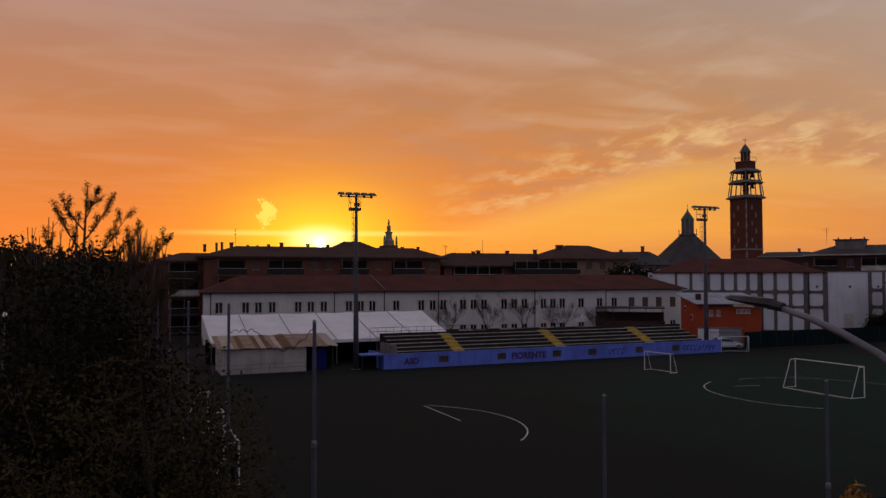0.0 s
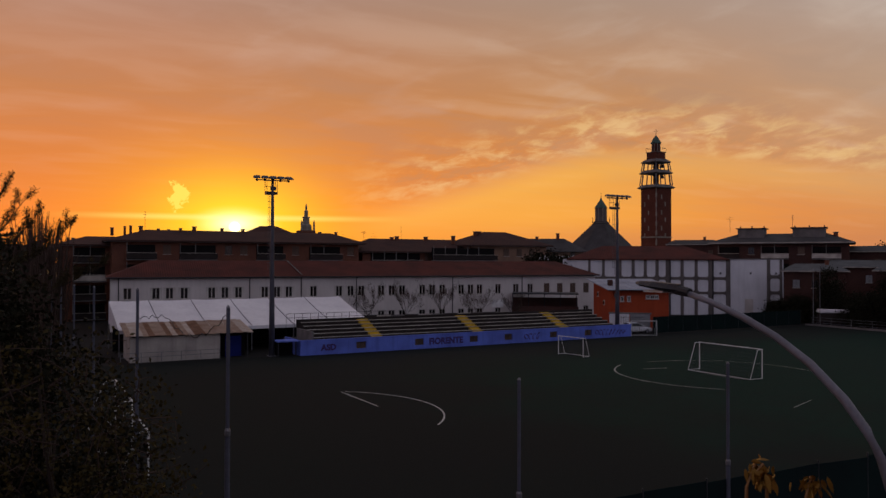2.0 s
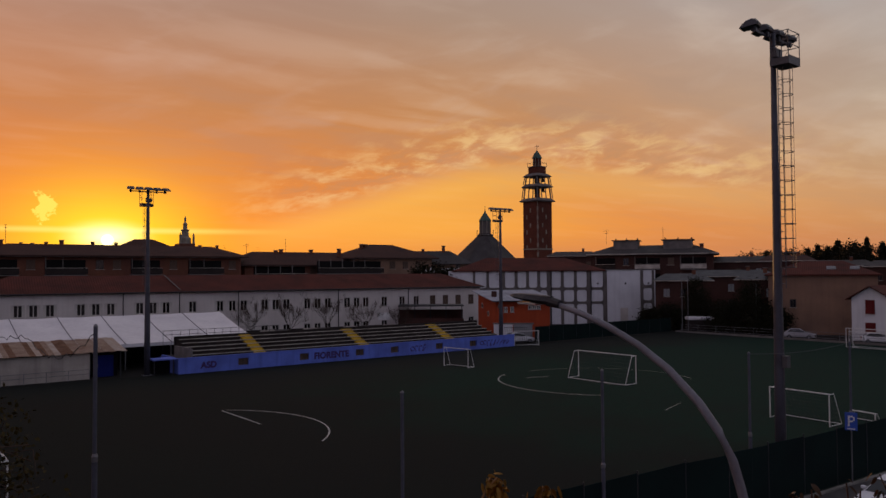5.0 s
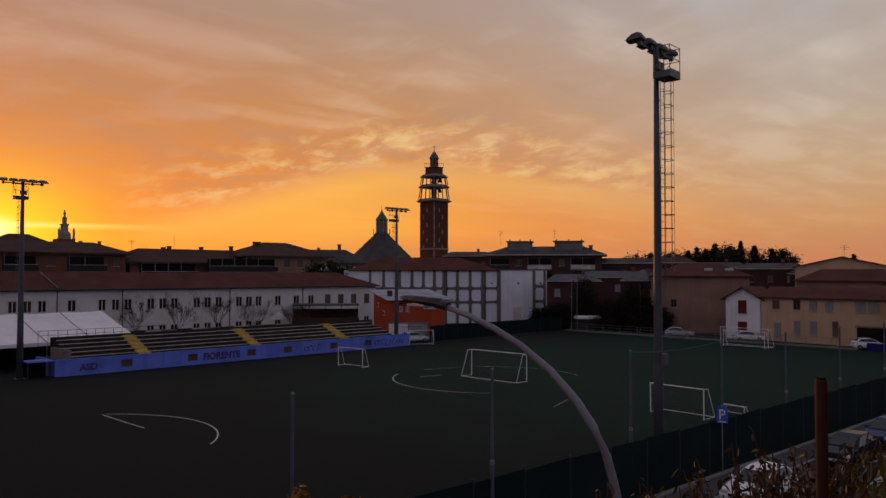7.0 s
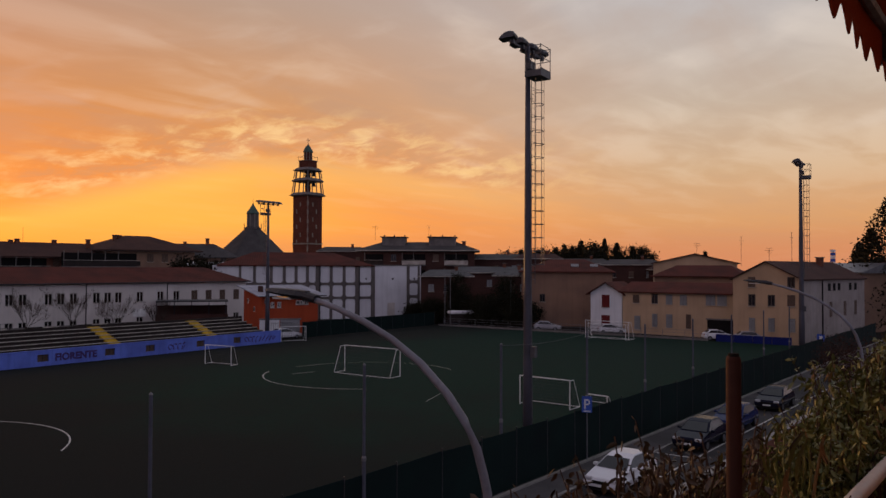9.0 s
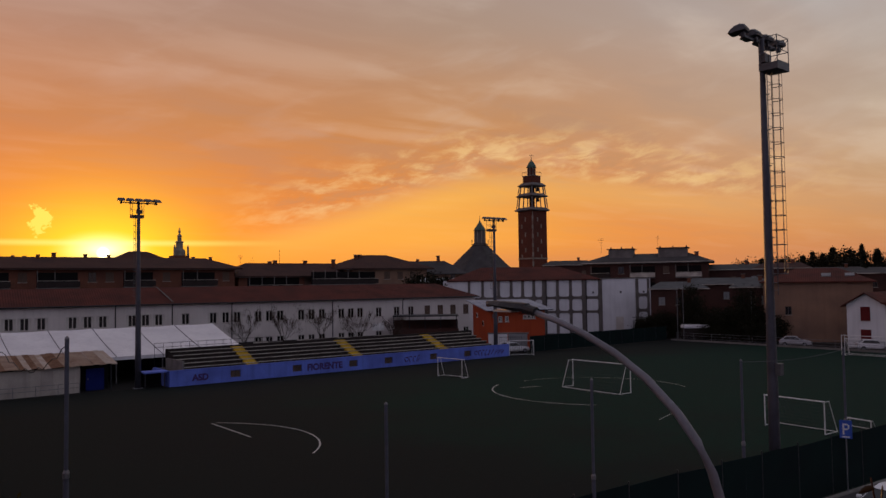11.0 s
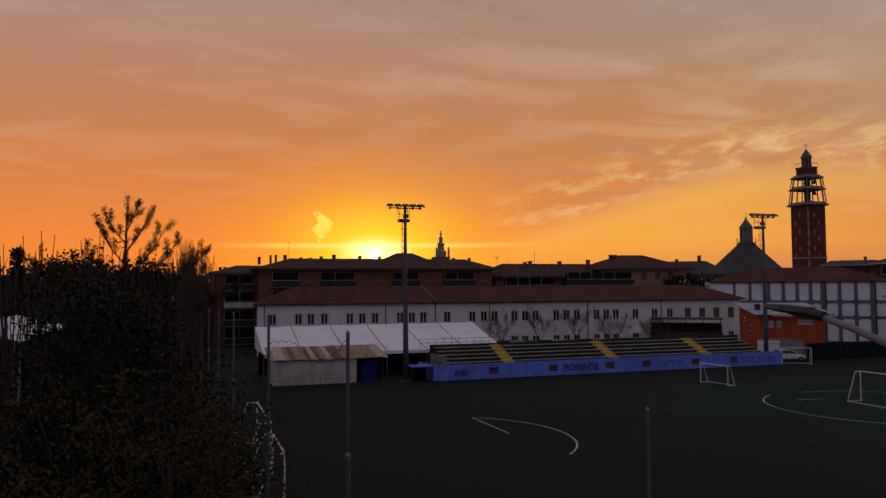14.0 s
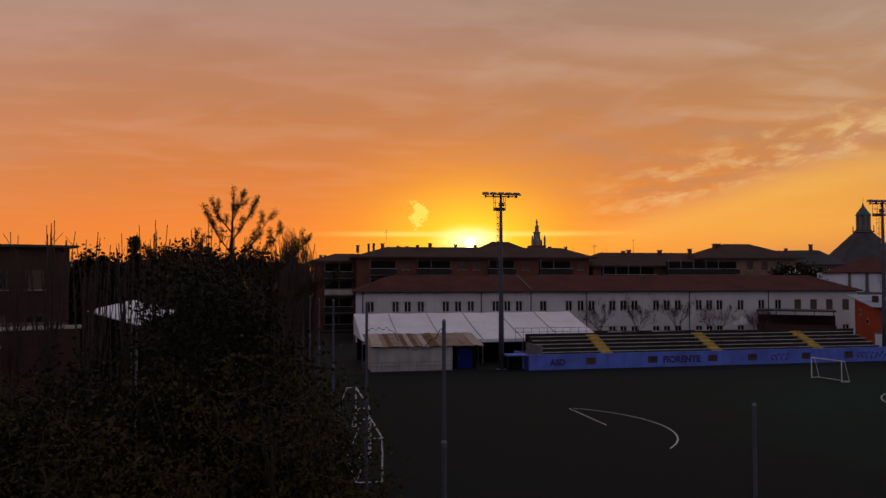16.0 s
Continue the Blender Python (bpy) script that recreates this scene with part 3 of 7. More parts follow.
far_fence = thing("far_windbreak_fence", "dark green mesh fence along the far touchline", "fence")
for i in range(11):
    x = 73.8 + 2.75 * i
    part("mesh_panel", boxed(x + 0.03, x + 2.72, 76.1, 76.13, 0.05, 2.2), M_FENCE, far_fence)
me = shared("far_post", lambda bm: tube(bm, [(0, 0, -0.05), (0, 0, 2.3)], 0.03, 6), M_DARKSTEEL)
for i in range(12):
    part("post", me, None, far_fence, loc=(73.8 + 2.75 * i, 76.115, 0))
end_fence = thing("end_line_fence", "low wire fence behind the far goal line", "fence")
for i in range(15):
    part("post", tubed([(104.4, 31 + 3.1 * i, -0.06), (104.4, 31 + 3.1 * i, 1.3)], 0.035, 6), M_STEEL, end_fence)
for z in (0.45, 0.85, 1.25):
    part("rail", tubed([(104.4, 31, z), (104.4, 74.4, z)], 0.02, 5), M_STEEL, end_fence)
part("base_wall", boxed(104.3, 104.5, 31, 75.5, -0.05, 0.25), M_CONCRETE, end_fence)
bb = thing("blue_barrier", "low blue boards behind the pitch corner", "barrier")
for i in range(4):
    part("board", boxed(104.3, 104.36, 20.6 + 2.35 * i, 22.9 + 2.35 * i, -0.05, 0.95), M_BLUE, bb)
    part("post", boxed(104.37, 104.45, 20.6 + 2.35 * i, 20.7 + 2.35 * i, -0.05, 1.0), M_STEEL, bb)


def net_post(x, y, h, joint, r=0.06):
    p = thing("net_post", "tall grey steel post of the ball-stop net", "post", (x, y, 0), group="ball-stop net posts")
    part("lower_tube", tubed([(0, 0, -0.05), (0, 0, joint)], r * 1.35, 10), M_NETPOST, p)
    part("upper_tube", tubed([(0, 0, joint), (0, 0, h)], r, 10), M_NETPOST, p)
    bm = B()
    lathe(bm, [(r * 1.5, joint - 0.08), (r * 1.6, joint - 0.04), (r * 1.6, joint + 0.04), (r * 1.1, joint + 0.1)], 10)
    part("collar", bm, M_STEEL, p)
    bm = B()
    lathe(bm, [(r * 1.05, h - 0.02), (r * 1.1, h), (r * 0.4, h + 0.05)], 8)
    part("cap", bm, M_STEEL, p)
    return p


for x, y, h, j in ((4.0, 18.1, 8.5, 5.6), (11.95, 17.75, 6.3, 3.1), (19.9, 17.4, 6.3, 3.1), (28.3, 17.05, 6.35, 3.1), (36.2, 16.75, 6.35, 3.1),
                   (43.3, 16.4, 6.35, 3.1), (50.8, 16.0, 6.3, 3.1), (58.5, 15.6, 6.2, 3.1), (66.5, 15.2, 6.2, 3.1), (74.5, 14.85, 6.2, 3.1),
                   (2.9, 25.0, 8.7, 5.6), (2.4, 34.0, 8.5, 5.6), (2.2, 43.0, 8.3, 5.6), (2.0, 52.0, 8.2, 5.6), (1.8, 61.0, 8.2, 5.6), (1.6, 70.0, 8.2, 5.6)):
    net_post(x, y, h, j, 0.045 if h > 8 else 0.052)
bm = B()
tube(bm, [(28.3 + 7.9 * i / 10, 17.05 - 0.03 * i, 6.3 - 0.16 * math.sin(math.pi * i / 10)) for i in range(11)], 0.012, 4)
single("net_rope", bm, M_NET, "pale slack rope strung between net posts", "rope")
bm = B()
rope = [(4.0, 18.1, 8.35)]
for i in range(1, 26):
    f = i / 25
    rope.append((4.0 - 1.1 * f, 18.1 + 6.9 * f, 8.35 - 0.5 * f - 0.55 * math.sin(math.pi * min(f * 1.6, 1.0)) + 0.06 * math.sin(i * 2.3)))
tube(bm, rope, 0.011, 4)
single("net_rope", bm, M_DARKSTEEL, "dark slack cable at the corner net post", "rope")


# ---- floodlight masts ----
def mast(x, y, h, rz, n_lamps, label, scale=1.0):
    """Tapered pole with caged ladder, basket and a bar of floodlights; the lamps look along the thing's own -y."""
    m = thing("floodlight_mast", label, "floodlight mast", (x, y, 0), rz, group="floodlight masts")
    part("pole", tubed([(0, 0, -0.06), (0, 0, h * 0.25), (0, 0, h * 0.6), (0, 0, h - 0.2)], [0.30 * scale, 0.26 * scale, 0.20 * scale, 0.13 * scale], 14), M_MAST, m, smooth=True)
    part("base_flange", boxed(-0.4, 0.4, -0.4, 0.4, -0.05, 0.06), M_STEEL, m)
    zb = h - 1.85
    bd, bw = 0.92, 0.55
    part("basket_floor", boxed(-bw, bw, 0.10, bd, zb, zb + 0.05), M_LAMPHOOD, m)
    for dims in ((-bw, bw, bd - 0.03, bd, zb + 0.05, zb + 0.36), (-bw, -bw + 0.03, 0.10, bd - 0.03, zb + 0.05, zb + 0.30), (bw - 0.03, bw, 0.10, bd - 0.03, zb + 0.05, zb + 0.30)):
        part("kick_plate", boxed(*dims), M_LAMPHOOD, m)
    for px, py in ((-bw + 0.02, 0.12), (bw - 0.02, 0.12), (-bw + 0.02, bd - 0.02), (bw - 0.02, bd - 0.02)):
        part("basket_post", tubed([(px, py, zb), (px, py, zb + 1.45)], 0.02, 6), M_LAMPHOOD, m)
    for z in (zb + 0.85, zb + 1.43):
        part("basket_rail", tubed([(-bw + 0.02, 0.12, z), (-bw + 0.02, bd - 0.02, z), (bw - 0.02, bd - 0.02, z), (bw - 0.02, 0.12, z)], 0.018, 6), M_LAMPHOOD, m)
    for sx in (-bw + 0.02, bw - 0.02):
        part("basket_brace", tubed([(sx, 0.12, zb + 0.4), (sx, bd - 0.02, zb + 1.4)], 0.014, 5), M_LAMPHOOD, m)
    # caged ladder on the side away from the pitch, hung from the basket and ending well above the ground
    zl = h * 0.482
    for sx in (-0.2, 0.2):
        part("ladder_stile", tubed([(sx, 0.28, zl - 0.9), (sx, 0.28, zb)], 0.018, 5), M_LAMPHOOD, m)
    for sx, sy in ((-0.30, 0.55), (0.30, 0.55), (-0.12, 0.77), (0.12, 0.77)):
        part("cage_strap", tubed([(sx, sy, zl), (sx, sy, zb)], 0.011, 4), M_LAMPHOOD, m)
    rung = shared("rung", lambda bm: tube(bm, [(-0.2, 0.28, 0), (0.2, 0.28, 0)], 0.011, 4), M_LAMPHOOD)
    z = zl - 0.7
    while z < zb:
        part("rung", rung, None, m, loc=(0, 0, z))
        z += 0.32
    hoop = shared("hoop", lambda bm: tube(bm, [(-0.2, 0.28, 0), (-0.31, 0.45, 0), (-0.29, 0.62, 0), (-0.14, 0.77, 0), (0.14, 0.77, 0), (0.29, 0.62, 0), (0.31, 0.45, 0), (0.2, 0.28, 0)], 0.016, 4), M_LAMPHOOD)
    z = zl
    while z < zb - 0.2:
        part("ladder_hoop", hoop, None, m, loc=(0, 0, z))
        z += 0.62
    for z in [zl + 1.55 * i for i in range(8) if zl + 1.55 * i < zb]:
        part("ladder_bracket", tubed([(0, 0.12, z), (0, 0.28, z)], 0.02, 5), M_LAMPHOOD, m)
    # cable duct and small switch box lower down
    part("cable_duct", tubed([(0.06, 0.27 * scale + 0.04, 0.0), (0.06, 0.16, zl + 2.0)], 0.028, 6), M_LAMPHOOD, m)
    part("switch_box", boxed(-0.16, 0.16, 0.2, 0.42, h * 0.27, h * 0.27 + 0.5), M_LAMPHOOD, m)
    span = 1.75
    part("crossbar", boxed(-span, span, -0.12, -0.02, h - 0.50, h - 0.40), M_LAMPHOOD, m)
    for px in (-0.02, 0.3):
        part("junction_box", boxed(px - 0.12, px + 0.12, 0.14, 0.34, zb + 0.42, zb + 0.78), M_LAMPHOOD, m)

    def hood(bm):
        """A domed asymmetric floodlight: deep at the back, thin at the lip."""
        prof = [(0.30, 0.02), (0.22, 0.17), (0.04, 0.23), (-0.18, 0.20), (-0.38, 0.08), (-0.50, -0.05), (-0.47, -0.08), (0.26, -0.08)]
        rows = []
        for x, k in ((-0.34, 0.72), (-0.24, 1.0), (0.24, 1.0), (0.34, 0.72)):
            rows.append([bm.verts.new((x, y * (0.6 + 0.4 * k), z * k if z > 0 else z)) for y, z in prof])
        bm.faces.new(rows[0][::-1])
        bm.faces.new(rows[-1])
        for a, b in zip(rows, rows[1:]):
            for i in range(len(prof)):
                j = (i + 1) % len(prof)
                bm.faces.new((a[i], a[j], b[j], b[i]))
    me = shared("floodlight", hood, M_LAMPHOOD)
    bx = shared("ballast_box", lambda bm: box(bm, -0.09, 0.09, -0.02, 0.16, -0.34, -0.09), M_LAMPHOOD, 0.015)
    for i in range(n_lamps):
        px = -span + 0.12 + (2 * span - 0.24) * i / (n_lamps - 1)
        o = part("floodlight", me, None, m, "grey domed floodlight housing")
        o.matrix_basis = pose(px, -0.10, h - 0.24, 5, 0, (i - (n_lamps - 1) / 2) * 7)
        part("ballast_box", bx, None, o)
    return m


mast(22.05, 75.9, 18.1, 0, 5, "tall grey floodlight mast beside the stand")
mast(67.4, 75.9, 18.2, 0, 5, "tall grey floodlight mast behind the stand end")
mast(31.5, 17.55, 20.3, 184, 4, "tall grey floodlight mast behind the roadside fence", 0.82)
mast(81.8, 15.2, 20.3, 184, 4, "tall grey floodlight mast at the pitch corner")


# ---- goals ----
def goal(loc, rz, w, h, depth, label, sides=True):
    """Goal whose mouth faces its own -y, centred on its place."""
    g = thing("football_goal", label, "goal", loc, rz, group="football goals on the pitch")
    r = 0.042
    for s in (-1, 1):
        part("post", tubed([(s * w / 2, 0, 0), (s * w / 2, 0, h)], r, 10), M_WHITE, g)
        part("side_bar", tubed([(s * w / 2, 0, h - 0.02), (s * w / 2, depth * 0.38, h - 0.02)], r * 0.6, 8), M_WHITE, g)
        part("back_strut", tubed([(s * w / 2, depth * 0.38, h), (s * w / 2, depth, 0.05)], r * 0.6, 8), M_WHITE, g)
        part("ground_bar", tubed([(s * w / 2, 0, 0.04), (s * w / 2, depth, 0.04)], r * 0.6, 8), M_WHITE, g)
    part("crossbar", tubed([(-w / 2 - r, 0, h), (w / 2 + r, 0, h)], r, 10), M_WHITE, g)
    part("rear_ground_bar", tubed([(-w / 2, depth, 0.04), (w / 2, depth, 0.04)], r * 0.6, 8), M_WHITE, g)
    bm = B()
    c = 0.006
    n = int(w / 0.28)
    for i in range(n + 1):
        x = -w / 2 + w * i / n
        for a, b in (((x, 0, h), (x, depth * 0.4, h - 0.07)), ((x, depth * 0.4, h - 0.07), (x, depth, 0.05))):
            tube(bm, [a, b], c, 3, False)
    for k in range(9):
        t = k / 8
        tube(bm, [(-w / 2, depth * (0.4 + 0.6 * t), h - 0.07 - (h - 0.12) * t), (w / 2, depth * (0.4 + 0.6 * t), h - 0.07 - (h - 0.12) * t)], c, 3, False)
    for s in (-1, 1):
        for k in range(1, 8):
            z = h * k / 8
            tube(bm, [(s * w / 2, 0, z), (s * w / 2, depth * (1 - 0.6 * z / h), z)], c, 3, False)
    tagged(part("net", bm, M_NET, g, "pale knotted goal net"), kind="stuff")
    return g


goal((53.1, 45.8, 0), 90 + 1, 6.5, 2.4, 1.45, "white full-size goal standing on the centre circle")
goal((48.8, 62.0, 0), 90 - 172, 3.4, 1.9, 0.9, "small white goal on the far half")
goal((70.1, 73.9, 0), -27, 3.3, 1.93, 0.9, "small white goal against the touchline")
goal((47.65, 25.3, 0), -93, 4.0, 2.0, 1.4, "white goal standing near the roadside fence")
goal((50.9, 22.8, 0), -100, 1.6, 0.62, 0.5, "tiny white training goal on the turf")
goal((97.6, 42.5, 0), -92, 5.5, 2.1, 1.2, "white mid-size goal in front of a bigger goal")
goal((98.6, 42.9, 0), -94, 6.5, 2.4, 1.6, "white full-size goal on the far goal line")
goal((4.8, 45.4, 0), 90, 7.6, 2.5, 1.5, "white full-size goal behind the dark trees")
goal((4.8, 38.4, 0), 90, 4.9, 2.05, 1.2, "white mid-size goal parked beside a bigger goal")

# ---- the stand ----
stand = thing("spectator_stand", "open concrete stand with lilac front wall and yellow aisles", "stand", (24.6, 74.55, 0))
WINS = (6.6, 13.45, 20.37, 25.07, 31.6, 36.9)
edges = [0.0]
for w in WINS:
    edges += [w - 0.55, w + 0.55]
edges.append(43.9)
for i in range(0, len(edges), 2):
    part("front_wall", boxed(edges[i], edges[i + 1], 0, 0.22, -0.05, 1.5), M_LILAC, stand)
for w in WINS:
    part("front_wall", boxed(w - 0.55, w + 0.55, 0, 0.22, -0.05, 0.42), M_LILAC, stand)
    part("front_wall", boxed(w - 0.55, w + 0.55, 0, 0.22, 1.12, 1.5), M_LILAC, stand)
    wd = part("opening", boxed(w - 0.55, w + 0.55, 0.16, 0.2, 0.42, 1.12), M_SHUTTER, stand, "brown boarded window in the front wall")
    part("bar", boxed(w - 0.02, w + 0.02, 0.11, 0.15, 0.42, 1.12), M_DARKSTEEL, wd)
part("coping", boxed(-0.05, 43.95, -0.04, 0.3, 1.5, 1.54), M_LILAC, stand)
part("side_wall", boxed(0, 0.2, 0.22, 5.2, -0.05, 1.5), M_LILAC, stand)
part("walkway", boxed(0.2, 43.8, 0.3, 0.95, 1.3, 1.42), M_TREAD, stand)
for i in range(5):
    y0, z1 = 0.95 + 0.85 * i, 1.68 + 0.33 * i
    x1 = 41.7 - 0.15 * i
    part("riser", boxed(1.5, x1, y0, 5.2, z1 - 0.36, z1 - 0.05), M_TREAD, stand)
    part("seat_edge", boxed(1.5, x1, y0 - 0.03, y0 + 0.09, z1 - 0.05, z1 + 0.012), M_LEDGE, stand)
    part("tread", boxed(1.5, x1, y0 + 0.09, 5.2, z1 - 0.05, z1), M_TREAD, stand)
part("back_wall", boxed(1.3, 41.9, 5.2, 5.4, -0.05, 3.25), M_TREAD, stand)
part("end_wall", boxed(1.3, 1.5, 0.3, 5.2, -0.05, 2.35), M_CONCRETE, stand)
for ax in (8.7, 21.35, 33.75):
    for i in range(10):
        part("aisle_step", boxed(ax - 0.62, ax + 0.62, 0.72 + 0.43 * i, 1.2 + 0.43 * i, 1.43, 1.60 + 0.165 * i), M_YPAINT, stand)
# painted marks on the front wall, too worn to read
M_MARK = material("dark_purple_spray_paint", (0.050, 0.028, 0.095), 0.8, second=(0.09, 0.06, 0.20), big=2.5, small=20.0, grain=0.4)
for x0, x1, n in ((27.3, 29.6, 4), (38.0, 43.0, 9)):
    for k in range(n):
        w = (x1 - x0) / n
        a = x0 + w * k
        zc, hh = 0.72 + random.uniform(-0.05, 0.06), random.uniform(0.27, 0.36)
        bm = B()
        pts = [(a + w * (0.45 + 0.40 * math.cos(u) * (1 + 0.2 * math.sin(3 * u + k))), -0.012, zc + hh * math.sin(u + 0.3 * k) * (1 + 0.15 * math.cos(2 * u + k))) for u in np.linspace(0.2, random.uniform(4.6, 6.2), 14)]
        tube(bm, pts, [0.085 * (0.7 + 0.3 * math.sin(i)) for i in range(14)], 5)
        for v in bm.verts:
            v.co.y = -0.008 + (v.co.y + 0.012) * 0.05
        part("painted_mark", bm, M_MARK, stand, "worn dark spray-painted mark")
for words, size, x in (("ASD", 0.84, 2.2), ("FIORENTE", 0.94, 14.6)):
    txt = bpy.data.curves.new("lettering", "FONT")
    txt.body, txt.size, txt.extrude, txt.offset = words, size, 0.004, 0.045
    txt.space_character = 1.02
    txt.materials.append(M_MARK)
    lettering = new("lettering", txt)
    lettering.parent = stand
    lettering.matrix_basis = pose(x, -0.006, 0.44, 90, 0, 0)
    tagged(lettering, "dark spray-painted capital letters")
rail = thing("stand_railing", "thin dark railing along the stand top", "railing", (24.6, 79.9, 0))
for i in range(15):
    part("post", tubed([(0.2 + 0.9 * i, 0, 1.4), (0.2 + 0.9 * i, 0, 3.9)], 0.022, 5), M_DARKSTEEL, rail)
for z in (3.45, 3.88):
    part("rail", tubed([(0.2, 0, z), (12.8, 0, z)], 0.022, 5), M_DARKSTEEL, rail)
part("footing", boxed(0.0, 13.0, -0.1, 0.1, -0.05, 1.4), M_CONCRETE, rail)
booth = thing("dugout_shelter", "small lilac shelter beside the stand", "shelter", (22.3, 74.9, 0))
part("roof", boxed(0, 2.1, -0.3, 1.6, 1.45, 1.56), M_LILAC, booth)
for px in (0.1, 1.9):
    part("post", boxed(px, px + 0.08, 0, 0.08, -0.05, 1.45), M_DARKSTEEL, booth)
part("back_panel", boxed(0, 2.1, 1.5, 1.56, -0.05, 1.45), M_BLACK, booth)

# ---- shed with corrugated roof ----
shed = thing("shed", "low plastered shed with rusty corrugated roof", "shed", (8.8, 77.0, 0))
part("wall", boxed(0.1, 8.4, 0, 0.2, -0.05, 2.3), M_SHEDWALL, shed)
part("wall", boxed(0.1, 0.3, 0.2, 5.0, -0.05, 2.5), M_SHEDWALL, shed)
part("wall", boxed(8.2, 8.4, 0.2, 5.0, -0.05, 2.5), M_SHEDWALL, shed)
part("wall", boxed(8.4, 11.2, 1.4, 1.5, -0.05, 2.3), M_BLACK, shed)
dr = part("door", boxed(9.1, 10.7, 0.9, 0.96, -0.05, 2.0), M_BLUE, shed, "dark blue painted metal door")
part("handle", boxed(9.25, 9.3, 0.84, 0.9, 0.95, 1.15), M_STEEL, dr)
part("post", boxed(11.1, 11.2, 0.1, 0.2, -0.05, 2.3), M_DARKSTEEL, shed)
M_TIN = material("bleached_sheet", (0.44, 0.38, 0.33), 0.6, second=(0.30, 0.21, 0.15), big=1.2, small=7.0, grain=0.3, streaks=0.4)
M_RUST = material("rusted_sheet", (0.15, 0.075, 0.045), 0.85, second=(0.24, 0.14, 0.09), big=1.4, small=9.0, grain=0.4, streaks=0.3)
SHEET_W = 0.52
for i in range(23):
    bm = B()
    x = -0.35 + SHEET_W * i
    n = 6
    dz, lip, top = random.uniform(-0.03, 0.05), random.uniform(-0.16, 0.12), random.uniform(-0.2, 0.1)
    rows = []
    for k in range(n + 1):
        xx = x + (SHEET_W + 0.03) * k / n
        zz = dz + (0.035 if k % 2 else 0.0)
        rows.append([bm.verts.new((xx, -0.35 + lip, 2.42 + zz)), bm.verts.new((xx + 0.08, 5.3 + top, 3.30 + zz)), bm.verts.new((xx + 0.08, 5.3 + top, 3.27 + zz)), bm.verts.new((xx, -0.35 + lip, 2.39 + zz))])
    for a, b in zip(rows, rows[1:]):
        bm.faces.new((a[0], b[0], b[1], a[1]))
        bm.faces.new((a[3], a[2], b[2], b[3]))
        bm.faces.new((a[0], a[3], b[3], b[0]))
    part("roof_sheet", bm, random.choice((M_SHEET, M_TIN, M_TIN, M_SHEET, M_RUST)), shed)
pitch_rail = thing("pitch_railing", "low steel railing before the shed", "railing", (8.0, 76.2, 0))
for i in range(6):
    part("post", tubed([(1.8 * i, 0, -0.05), (1.8 * i, 0, 0.95)], 0.03, 6), M_STEEL, pitch_rail)
for z in (0.55, 0.95):
    part("rail", tubed([(0, 0, z), (9, 0, z)], 0.025, 6), M_STEEL, pitch_rail)

# ---- white marquee ----
tent = thing("marquee", "long white marquee with sloping sheet roof", "marquee", (8.5, 82.0, 0))
XS = [0.0, 4.1, 8.7, 13.2, 17.8, 22.3, 27.0]
for a, b in zip(XS, XS[1:]):
    bm = B()
    rows = []
    for k in range(9):
        t = k / 8
        sag = -0.10 * math.sin(math.pi * t)
        rows.append([(a + 0.02, 10 * t, 2.6 + 2.45 * t + sag), ((a + b) / 2, 10 * t, 2.6 + 2.45 * t + sag - 0.09), (b - 0.02, 10 * t, 2.6 + 2.45 * t + sag)])
    vr = [[bm.verts.new(p) for p in r] for r in rows]
    lo = [[bm.verts.new((p[0], p[1], p[2] - 0.02)) for p in r] for r in rows]
    for r, s in zip(vr, vr[1:]):
        for k in range(2):
            bm.faces.new((r[k], r[k + 1], s[k + 1], s[k]))
    for r, s in zip(lo, lo[1:]):
        for k in range(2):
            bm.faces.new((s[k], s[k + 1], r[k + 1], r[k]))
    part("roof_sheet", bm, M_TENT, tent, smooth=True)
for x in XS[1:-1]:
    part("seam", tubed([(x, 10 * k / 8, 2.63 + 2.45 * k / 8 - 0.10 * math.sin(math.pi * k / 8)) for k in range(9)], 0.045, 5), M_SEAM, tent)
part("back_slope", boxed(0, 27, 10.02, 10.06, 2.6, 5.0), M_TENT, tent)
bm = B()
v = [bm.verts.new(p) for p in ((0.0, 0, 2.6), (0.0, 10, 2.6), (0.0, 10, 5.05), (-0.04, 0, 2.6), (-0.04, 10, 2.6), (-0.04, 10, 5.05))]
for f in ((0, 1, 2), (5, 4, 3), (0, 3, 4, 1), (1, 4, 5, 2), (2, 5, 3, 0)):
    bm.faces.new([v[i] for i in f])
part("gable_sheet", bm, M_TENT, tent)
part("valance", boxed(0, 27, -0.03, 0.0, 2.25, 2.6), M_TENT, tent)
for x in XS:
    part("leg", boxed(x - 0.05, x + 0.05, 0.02, 0.12, -0.06, 2.5), M_STEEL, tent)
    part("leg", boxed(x - 0.05, x + 0.05, 9.9, 10.0, -0.06, 4.9), M_STEEL, tent)
# Black sheet added under the roof to paint the marquee's shaded inside.
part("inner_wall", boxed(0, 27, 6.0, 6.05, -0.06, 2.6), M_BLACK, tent)


